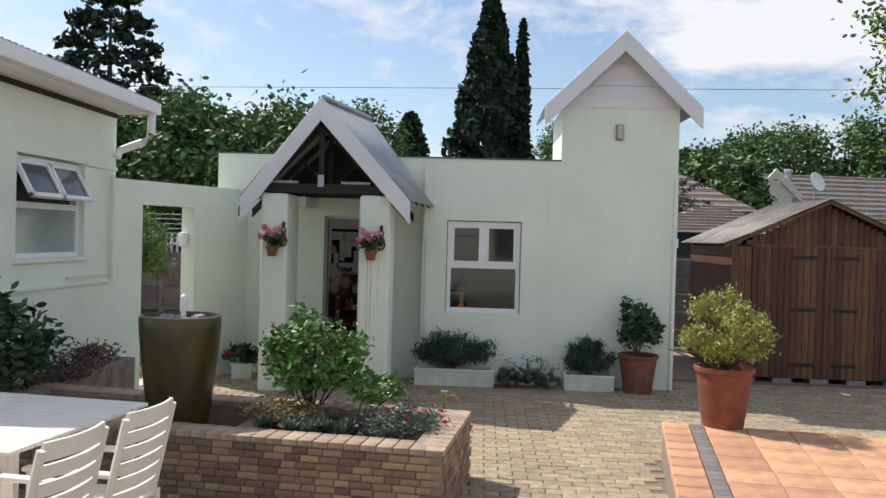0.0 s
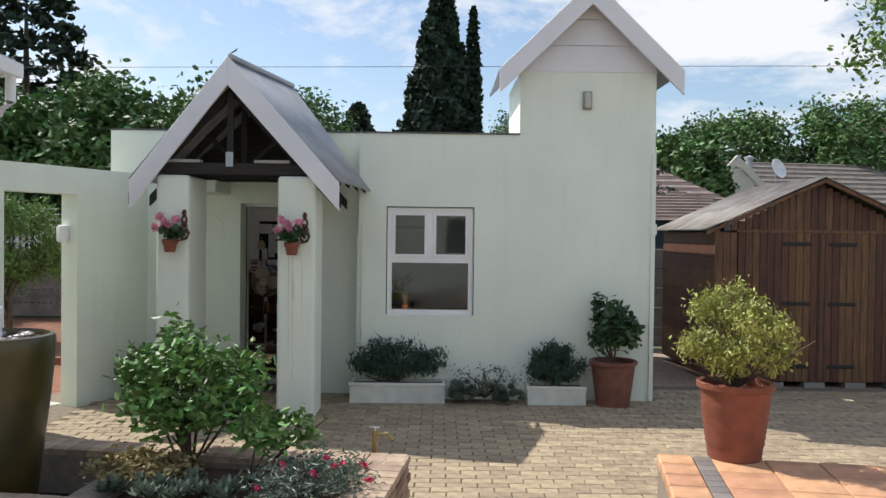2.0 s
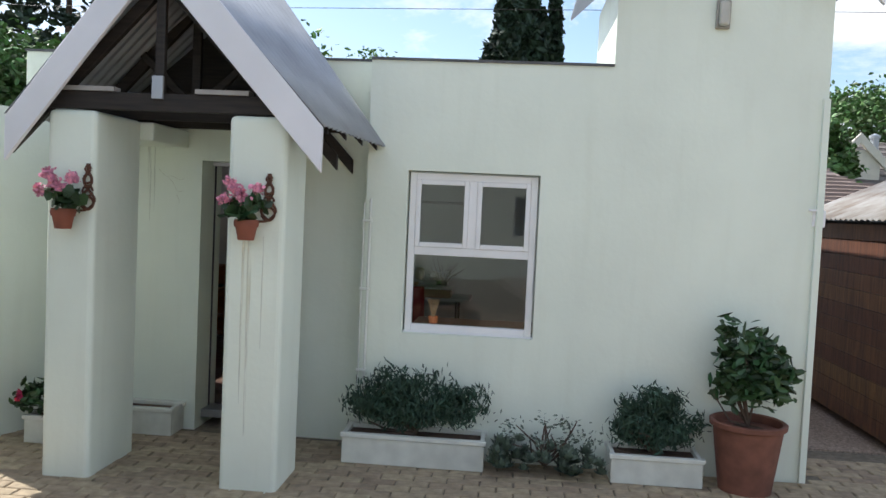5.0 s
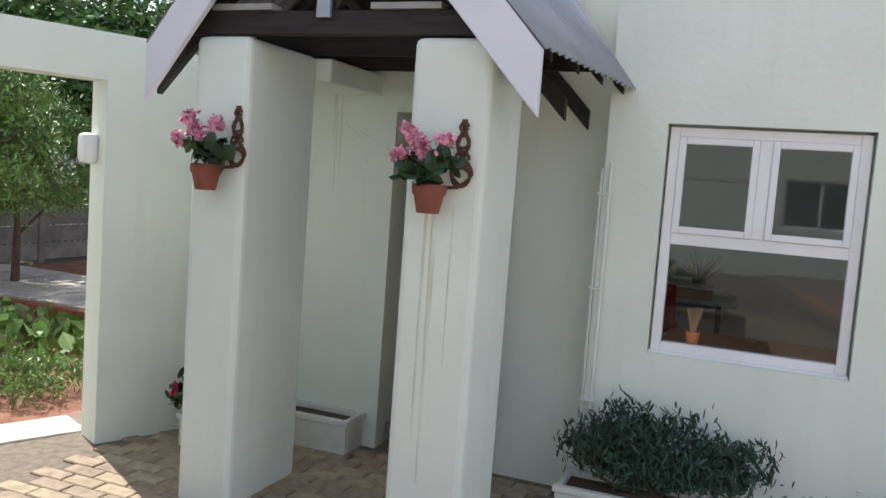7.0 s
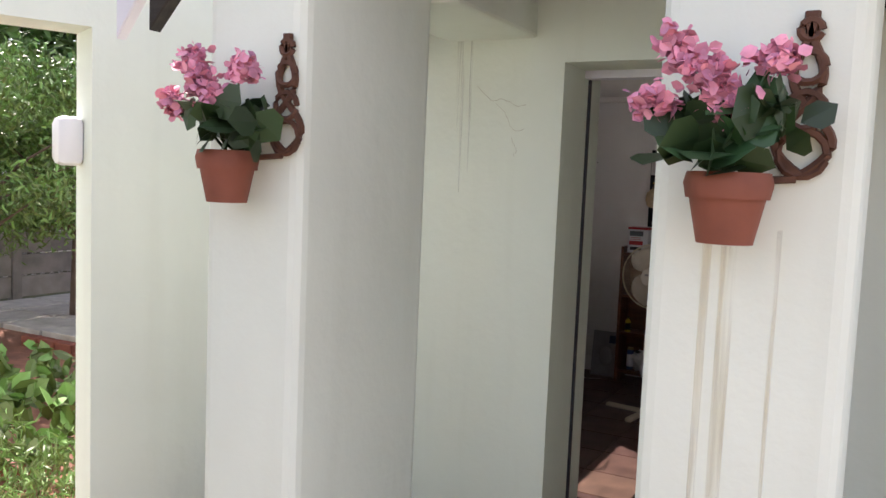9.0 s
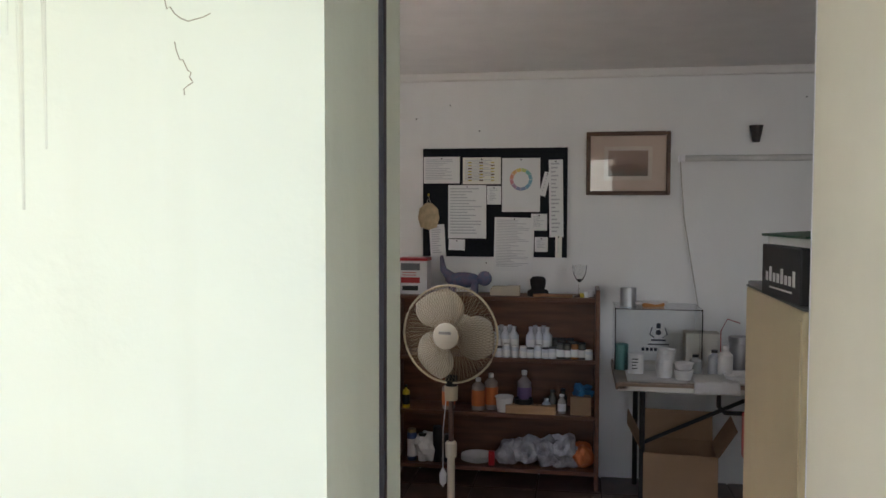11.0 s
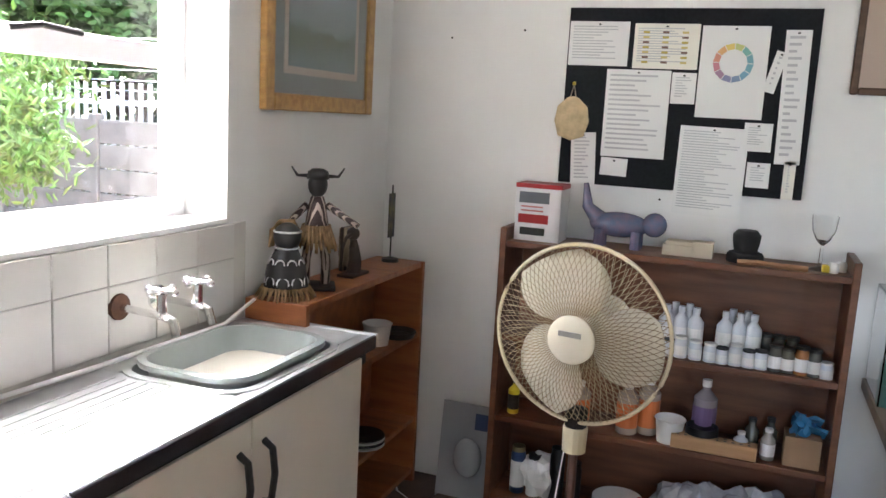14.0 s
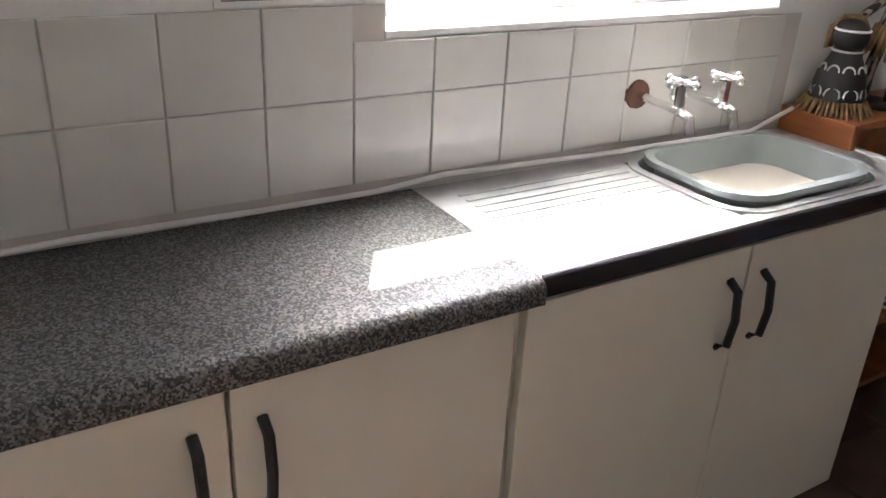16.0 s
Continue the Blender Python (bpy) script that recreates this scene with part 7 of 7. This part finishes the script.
t = tt("white_sheet", "large white sheet of paper on the table", "paper", 0.05, 0.05)
part("sheet", bx(0, 0.86, 0, 0.42, 0.004, 0.0055), PAPER, t)
t = tt("acrylic_box", "clear acrylic crate printed with a dark crest", "box", 0.0, 0.30, 0.006)
for q in ((0, 0.42, 0, 0.005, 0, 0.30), (0, 0.42, 0.275, 0.28, 0, 0.30), (0, 0.005, 0.005, 0.275, 0, 0.30), (0.415, 0.42, 0.005, 0.275, 0, 0.30), (0, 0.42, 0, 0.28, 0.30, 0.305)):
    part("panel", bx(*q), ACRYL, t).visible_shadow = False
b = bmesh.new()
lathe([(0.012, 0), (0.013, 0.001), (0, 0.002)], 16, m=pose(0.21, -0.0006, 0.19, 90, 0, 0), bm=b)
for s in (-1, 1):
    tube([(0.21 + s * 0.02, -0.001, 0.165), (0.21 + s * 0.042, -0.001, 0.18), (0.21 + s * 0.03, -0.001, 0.215)], 0.003, 6, bm=b)
bx(0.175, 0.245, -0.0015, -0.0005, 0.148, 0.156, bm=b)
bx(0.2, 0.22, -0.0015, -0.0005, 0.21, 0.235, bm=b)
for k in range(8):
    bx(0.13 + k * 0.02, 0.144 + k * 0.02, -0.0015, -0.0005, 0.098, 0.114, bm=b)
bx(0.16, 0.26, -0.0015, -0.0005, 0.128, 0.134, bm=b)
part("printed_crest", b, mat("crest_ink", (0.03, 0.035, 0.05), 0.6), t, "dark printed crest and bars")
t = tt("steel_tin", "plain silver tin on the acrylic box", "tin", 0.07, 0.42, 0.312)
part("tin", lathe([(0.04, 0), (0.04, 0.09), (0.037, 0.09), (0.036, 0.01), (0, 0.01)], 24), mat("tin_plate", (0.55, 0.56, 0.58), 0.35, 0.8), t, smooth=True)
t = tt("oval_dish", "pale oval patterned dish on the acrylic box", "dish", 0.31, 0.43, 0.312)
part("dish", lathe([(0.05, 0), (0.085, 0.012), (0.09, 0.022), (0.083, 0.016), (0, 0.008)], 28, m=Matrix.Diagonal((1, 0.7, 1, 1))), WCAP, t, smooth=True)
t = tt("orange_tool", "orange-handled tool lying on the acrylic box", "tool", 0.14, 0.36, 0.312)
part("tool", bx(0, 0.11, 0, 0.03, 0, 0.02, 0.006, m=pose(0, 0, 0, 0, 0, 12)), mat("orange_plastic", (0.5, 0.2, 0.04), 0.5), t)
t = tt("printed_mug", "white mug with dark lettering", "mug", 0.10, 0.24)
part("mug", lathe([(0.036, 0), (0.038, 0.1), (0.035, 0.1), (0.034, 0.01), (0, 0.01)], 24), WCAP, t, smooth=True)
part("print", bars(bmesh.new(), rg, -0.022, 0.022, 0.025, 0.085, 4, -0.0405), INK, t, "rows of dark lettering")
t = tt("teal_can", "teal and red can", "can", 0.035, 0.33)
part("can", lathe([(0.033, 0), (0.033, 0.13), (0.03, 0.132), (0, 0.132)], 22), mat("teal_label", (0.10, 0.28, 0.26), 0.4), t, smooth=True)
t = tt("white_cup_stack", "leaning stack of white paper cups", "cups", 0.37, 0.16)
for k in range(5):
    part("cup", lathe([(0.034, 0), (0.042, 0.05), (0.044, 0.052), (0.04, 0.052), (0.032, 0.004), (0, 0.004)], 22, (0, 0, k * 0.022), m=pose(0, 0, 0, 0, k * 1.0, 0)), WCAP, t, smooth=True)
for i, (x, y, r, h) in enumerate(((0.47, 0.12, 0.045, 0.045), (0.47, 0.12, 0.045, 0.03), (0.88, 0.03, 0.035, 0.02))):
    t = tt("white_dish", "small white plastic dish", "dish", x, y, 0.006 + (0.047 if i == 1 else 0))
    part("dish", lathe([(r * 0.8, 0), (r, h), (r * 1.04, h), (r * 0.95, h * 0.95), (r * 0.75, 0.005), (0, 0.005)], 22), WCAP, t, smooth=True)
t = tt("palette_dish", "round white paint palette with wells", "palette", 0.80, 0.12, 0.006)
part("palette", lathe([(0.08, 0), (0.095, 0.03), (0.09, 0.032), (0.075, 0.02), (0, 0.02)], 30), WCAP, t, smooth=True)
for k in range(6):
    part("well", lathe([(0.018, 0.021), (0.02, 0.026), (0.017, 0.026), (0.0, 0.0215)], 14, (0.052 * math.cos(k * 1.047), 0.052 * math.sin(k * 1.047), 0)), WCAP, t)
for i, (x, y, r, h, mm, cp_, lb) in enumerate(((0.55, 0.22, 0.03, 0.1, mat("jar_clear_fill", (0.40, 0.41, 0.40), 0.1), BLK, "clear glass jar"), (0.66, 0.25, 0.03, 0.12, MILK, BLK, "white jar with a dark lid"), (0.71, 0.2, 0.035, 0.15, mat("squeeze_plastic", (0.66, 0.65, 0.62), 0.35), WCAP, "white squeeze bottle"), (1.12, 0.3, 0.025, 0.1, SMOKE, BLK, "dark bottle"), (1.18, 0.34, 0.04, 0.14, mat("flask", (0.42, 0.42, 0.42), 0.1), WCAP, "round clear flask"), (1.3, 0.35, 0.022, 0.1, SMOKE, RED, "small bottle with a red cap"), (1.36, 0.32, 0.022, 0.11, MILK, BLK, "small pale bottle"))):
    bottle("bench_bottle", lb + " on the work table", (-0.74 + along(x), 13.10 + y, TT + 0.006), r, h, mm, cp_, 0.45, 0.7)
t = tt("white_carton", "white folded carton behind the bottles", "box", 0.52, 0.40)
part("carton", bx(0, 0.17, 0, 0.12, 0, 0.18, 0.003), mat("offwhite_card", (0.60, 0.57, 0.50), 0.6), t)
t = tt("metal_canister", "grey metal canister with a lid", "canister", 0.82, 0.34)
part("canister", lathe([(0.05, 0), (0.05, 0.15), (0.054, 0.152), (0.054, 0.18), (0, 0.185)], 26), mat("canister_steel", (0.36, 0.36, 0.37), 0.35, 0.8), t, smooth=True)
t = tt("red_brush_pot", "red plastic pot holding brushes", "pot", 0.94, 0.30)
part("pot_body", bx(-0.05, 0.05, -0.04, 0.04, 0, 0.13, 0.008), RED, t)
for k in range(5):
    part("brush", tube([(-0.03 + k * 0.014, 0, 0.05), (-0.045 + k * 0.018, 0.01, 0.2 + 0.04 * (k % 3))], 0.004, 5), (BLK, PALEWOOD)[k % 2], t)
t = tt("storage_tub", "clear grey plastic storage tub", "tub", 1.0, 0.42)
part("tub", bx(0, 0.42, 0, 0.16, 0, 0.16, 0.01), mat("frosted_tub", (0.50, 0.49, 0.46), 0.35), t)
t = tt("ceramic_chick", "cream ceramic bird-shaped jug", "jug", 1.15, 0.47, 0.16)
b = lathe([(0.045, 0), (0.06, 0.05), (0.055, 0.1), (0.04, 0.12), (0.045, 0.135), (0.03, 0.14), (0, 0.14)], 22)
tube([(0.0, -0.05, 0.09), (0.0, -0.08, 0.085)], 0.018, 8, bm=b, taper=0.004)
part("jug_body", b, mat("cream_ceramic", (0.62, 0.54, 0.40), 0.5), t, smooth=True)
t = tt("pale_gourd", "rounded cream ceramic gourd", "ornament", 1.33, 0.48, 0.16)
part("gourd", lathe([(0.03, 0), (0.06, 0.04), (0.05, 0.09), (0, 0.11)], 20), mat("cream_gourd", (0.60, 0.53, 0.42), 0.5), t, smooth=True)
t = tt("brush_jar", "black jar bristling with feather quills and brushes", "jar", 1.42, 0.42)
part("jar_body", lathe([(0.06, 0), (0.065, 0.16), (0.06, 0.16), (0.055, 0.02), (0, 0.02)], 20), BLK, t, smooth=True)
rq = np.random.default_rng(6)
for k in range(26):
    a = rq.uniform(-1.0, 0.9)
    l_ = rq.uniform(0.18, 0.34)
    part("quill", tube([(0.0, 0, 0.08), (math.sin(a) * l_ * 0.5, rq.uniform(-0.05, 0.05), 0.1 + math.cos(a) * l_ * 0.6), (math.sin(a) * l_, rq.uniform(-0.08, 0.08), 0.1 + math.cos(a) * l_)], 0.006, 5, taper=0.0015), mat("quill", (0.20, 0.145, 0.09) if k % 3 else (0.06, 0.045, 0.04), 0.8), t)
t = tt("drawing_box", "sloping wooden drawing box with a white tablet on it", "drawing board", 0.92, 0.02, 0, 0)
part("side", prism([(0, 0), (0.1, 0.02), (0.22, 0.19), (0.2, 0.22), (0.0, 0.05)], 0, 0.02, m=pose(0.0, 0.0, 0.0, 0, 0, 0) @ pose(0, 0, 0.02, 35, 0, 0)), PALEWOOD, t)
part("frame", bx(0.02, 0.6, 0.02, 0.3, 0.0, 0.09, 0.006), PALEWOOD, t)
part("tablet", bx(0.05, 0.62, 0.0, 0.3, 0.095, 0.115, 0.004), PAPER, t, "white tablet surface")
part("grip_hole", bx(0.018, 0.021, 0.12, 0.18, 0.035, 0.06), BLK, t)
t = tt("tissue_sheet", "crumpled translucent tissue hanging over the table edge", "paper", 0.52, 0.0, 0.008)
b = bmesh.new()
bmesh.ops.create_grid(b, x_segments=12, y_segments=12, size=0.5)
for v in b.verts:
    x, y = v.co.x, v.co.y
    v.co = Vector((0.09 + x * 0.2, 0.07 + y * 0.26, 0.01 + 0.008 * noise.noise(Vector((x * 6, y * 6, 0)))))
    if v.co.y < -0.005:
        v.co = Vector((v.co.x, -0.008, 0.004 + v.co.y * 0.8))
o = part("tissue", b, mat("tissue", (0.66, 0.65, 0.63), 0.5), t, smooth=True)
o.modifiers.new("thickness", "SOLIDIFY").thickness = 0.001
t = tt("red_bent_wire", "thin bent wire with a red end", "wire", 0.72, 0.38)
part("wire", tube([(0, 0, 0), (0.0, 0, 0.2), (0.03, 0, 0.26), (0.09, 0, 0.24)], 0.0025, 5), RED, t)

bxx = thing("cardboard_box", "open brown cardboard box under the table", "box", (-0.62, 13.16, FZ), -4)
for q in ((0, 0.34, 0, 0.006, 0, 0.32), (0, 0.34, 0.284, 0.29, 0, 0.32), (0, 0.006, 0.006, 0.284, 0, 0.32), (0.334, 0.34, 0.006, 0.284, 0, 0.32), (0.006, 0.334, 0.006, 0.284, 0.0, 0.01)):
    part("panel", bx(*q), CARD, bxx)
for mm in (pose(0, 0, 0.32, 0, -118, 0), pose(0.34, 0, 0.32, 0, -58, 0)):
    part("flap", bx(0.0, 0.15, 0.0, 0.29, -0.004, 0.0, m=mm), CARD, bxx)
part("flap", bx(0, 0.34, 0, 0.14, -0.004, 0, m=pose(0, 0.29, 0.32, 70, 0, 0)), CARD, bxx)
part("contents", bx(0.03, 0.3, 0.05, 0.25, 0.01, 0.23, 0.02), mat("mixed_papers", (0.45, 0.36, 0.2), 0.8, var=0.5, scale=20), bxx, "crumpled papers")
t = thing("blue_crate", "dark blue plastic crate under the table", "crate", (0.02, 13.3, FZ))
part("crate", bx(0, 0.35, 0, 0.3, 0, 0.16, 0.01), mat("navy_plastic", (0.03, 0.07, 0.15), 0.45), t)
chair = thing("red_chair", "glossy red moulded plastic chair at the work table", "chair", (-0.09, 12.70, FZ), 0)
b = bmesh.new()
g = []
for i in range(9):
    row = []
    for j in range(9):
        u, v = j / 8 - 0.5, i / 8
        x = u * 0.46 * (1 - 0.05 * v)
        row.append(b.verts.new((x + 0.17, -0.05 + 0.10 * u * u * 1.2 - 0.06 * v, 0.44 + v * 0.38)))
    g.append(row)
for i in range(8):
    for j in range(8):
        b.faces.new((g[i][j], g[i][j + 1], g[i + 1][j + 1], g[i + 1][j]))
o = part("backrest", b, RED, chair, smooth=True)
o.modifiers.new("thickness", "SOLIDIFY").thickness = 0.012
part("seat", bx(-0.06, 0.40, -0.05, 0.38, 0.41, 0.44, 0.02), RED, chair, smooth=True)
for x in (-0.04, 0.35):
    for y in (-0.04, 0.33):
        part("leg", bx(x, x + 0.035, y, y + 0.035, 0, 0.42, 0.006), RED, chair)
part("arm_panel", bx(-0.14, -0.10, -0.03, 0.2, 0.40, 0.60, 0.015), RED, chair)

# ---- filing cabinet ----
fc = thing("filing_cabinet", "cream steel filing cabinet beside the door", "filing cabinet", (-0.49, 10.95, FZ))
FCM = mat("cream_steel", (0.64, 0.53, 0.33), 0.38, 0.0, var=0.05, scale=3)
FH = 1.255
part("body", bx(0, 0.62, 0, 0.55, 0, FH, 0.006), FCM, fc)
part("corner_strip", bx(-0.003, 0.0, 0.01, 0.035, 0.02, FH - 0.02), FCM, fc)
for k in range(4):
    d = part("drawer", bx(0.02, 0.60, -0.018, 0.0, 0.03 + k * 0.305, 0.32 + k * 0.305, 0.004), FCM, fc)
    part("handle", bx(0.25, 0.37, -0.035, -0.019, 0.2 + k * 0.305, 0.225 + k * 0.305, 0.004), CHROME, d)
part("top_mat", bx(0.0, 0.62, 0.0, 0.55, FH + 0.001, FH + 0.005), mat("grey_top", (0.13, 0.13, 0.13), 0.6), fc)
t = thing("black_box_file", "black card box with pale lettering bars on its side", "box", (-0.485, 11.0, FZ + FH + 0.005), 4)
part("box", bx(0.0, 0.3, 0, 0.26, 0, 0.115, 0.003), mat("black_card", (0.018, 0.018, 0.02), 0.5), t)
b = bmesh.new()
for i in range(8):
    bx(-0.0012, 0.0, 0.03 + i * 0.026, 0.045 + i * 0.026, 0.035, 0.055 + 0.012 * (i % 3 == 0), bm=b)
bx(-0.0012, 0.0, 0.05, 0.2, 0.02, 0.024, bm=b)
part("lettering", b, WCAP, t, "pale lettering bars")
part("label", bx(0.06, 0.10, -0.0012, 0, 0.02, 0.10), PAPER, t)
t = thing("grey_folder", "dark grey folder lying on the cabinet", "folder", (-0.49, 11.29, FZ + FH + 0.005))
part("folder", bx(0.0, 0.3, 0, 0.19, 0, 0.012, 0.003), GREYPL, t)
t = thing("green_folder", "dark green folder on top of the black box", "folder", (-0.46, 11.01, FZ + FH + 0.12), 8)
part("paper_sheet", bx(0.0, 0.3, 0, 0.24, 0, 0.018, 0.002), PAPER, t)
part("cover", bx(-0.01, 0.29, 0.01, 0.25, 0.019, 0.024, m=pose(0, 0, 0, 0, -3, 0)), mat("green_card", (0.025, 0.09, 0.05), 0.5), t)

# windowsill things behind the front window
t = thing("sill_pot", "small orange pot of brushes on the window ledge", "pot", (0.62, 10.33, 0.92))
part("pot_body", lathe([(0.03, 0), (0.04, 0.07), (0.036, 0.07), (0, 0.02)], 16), ORL, t, smooth=True)
for k in range(6):
    part("brush", tube([(0, 0, 0.03), (-0.04 + k * 0.016, 0, 0.2)], 0.003, 5), PALEWOOD, t)
dk = thing("window_desk", "plain wooden desk below the front window", "desk", (0.45, 10.29, FZ))
part("desktop", bx(0, 1.0, 0, 0.55, 0.71, 0.745, 0.004), SHELFWOOD, dk)
for x in (0.03, 0.92):
    for y in (0.02, 0.48):
        part("leg", bx(x, x + 0.05, y, y + 0.05, 0, 0.71), PALEWOOD, dk)
FT = mat("dark_floor_tile", (0.10, 0.055, 0.042), 0.35, var=0.4, scale=7, rnd=0.35)
fl = bpy.data.objects["floor"]
for i in range(17):
    for j in range(11):
        x, y = -2.28 + i * 0.33, 10.99 + j * 0.33 - 0.66
        if y < 13.7 and (y > 10.95 or x > 0.6) and y > 10.4 and x < 3.1:
            lay("floor_tile", brick_mesh(0.322, 0.322, 0.012, "floor_tile", 0.003), FT, fl, pose(x, y, FZ - 0.004))


# ---- small pieces of paving and tiles, last ----
def pave():
    rng = random.Random(8)
    far_v, far_f = [], []
    L, Wd = 0.222, 0.111
    n = 0
    j = 0
    y = 2.2
    while y < 10.55:
        x = -2.6 + (0.5 * L if j % 2 else 0)
        while x < 6.9:
            cx, cy = x + L / 2, y + Wd / 2
            edge = 2.465 + (cy - 6.5) * 0.171
            in_patio = cx > edge - 0.05 and cy < 6.47
            in_bed = cx < 0.62 + 0.13 * (cy - 4.47) and 4.52 - 0.15 * (cx - 0.68) < cy < 5.6 - 0.13 * (cx - 0.83)
            if not in_patio and not in_bed and not (cy > 9.95 and cx > 0.05 and cx < 3.4) and not (cx > 4.25 and cy > 10.9) and not (cy > 10.22 and cx < 3.4):
                z = ground_z(cy) - 0.05 + rng.uniform(-0.003, 0.003)
                near = 0.5 < cx < 2.35 and 6.2 < cy < 9.5
                if near and n < 300:
                    lay("paving_brick", brick_mesh(L - 0.008, Wd - 0.007, 0.05, "paving_brick", 0.006), PAVER, pavement, pose(cx, cy, z, 0, 0, rng.uniform(-0.8, 0.8)))
                    n += 1
                else:
                    me = brick_mesh(L - 0.008, Wd - 0.007, 0.05, "paving_brick", 0.006)
                    o = len(far_v)
                    far_v.extend((v.co.x + cx, v.co.y + cy, v.co.z + z) for v in me.vertices)
                    far_f.extend(tuple(i + o for i in p.vertices) for p in me.polygons)
            x += L
        y += Wd
        j += 1
    me = bpy.data.meshes.new("paving_field")
    me.from_pydata(far_v, [], far_f)
    ob = link_mesh("paving_field", me, PAVER_J, pavement)
    tagged(ob, "tan brick pavers in running bond", "", kind="stuff")


pave()
# raised patio
PA = -9.7
pm = pose(2.465, 6.5, 0.018, 0, 0, PA)
bm = prism([(0, 0), (5.5, 0), (5.5, -9.2), (0, -9.2)], -0.1, 0.3, m=pm)
patio = structure(part("patio", bm, MORTAR), "raised patio of orange tiles edged with a grey brick band", "patio")
rng = random.Random(14)
for r in range(26):
    y = -0.005 - r * 0.235
    lay("edge_tile", brick_mesh(0.225, 0.228, 0.06, "edge_tile", 0.012), PATIO, patio, pm @ pose(0.105, y - 0.115, 0.28 + rng.uniform(-0.001, 0.001)))
for r in range(55):
    lay("band_brick", brick_mesh(0.105, 0.104, 0.055, "band_brick", 0.005), GREYPAVE, patio, pm @ pose(0.275, -0.06 - r * 0.11, 0.28))
for r in range(18):
    for c in range(13):
        x = 0.335 + c * 0.335 + 0.165
        if r < 9 or c < 6:
            lay("patio_tile", brick_mesh(0.328, 0.328, 0.055, "patio_tile", 0.005), PATIO, patio, pm @ pose(x, -0.17 - r * 0.335, 0.28 + rng.uniform(-0.0015, 0.0015)))
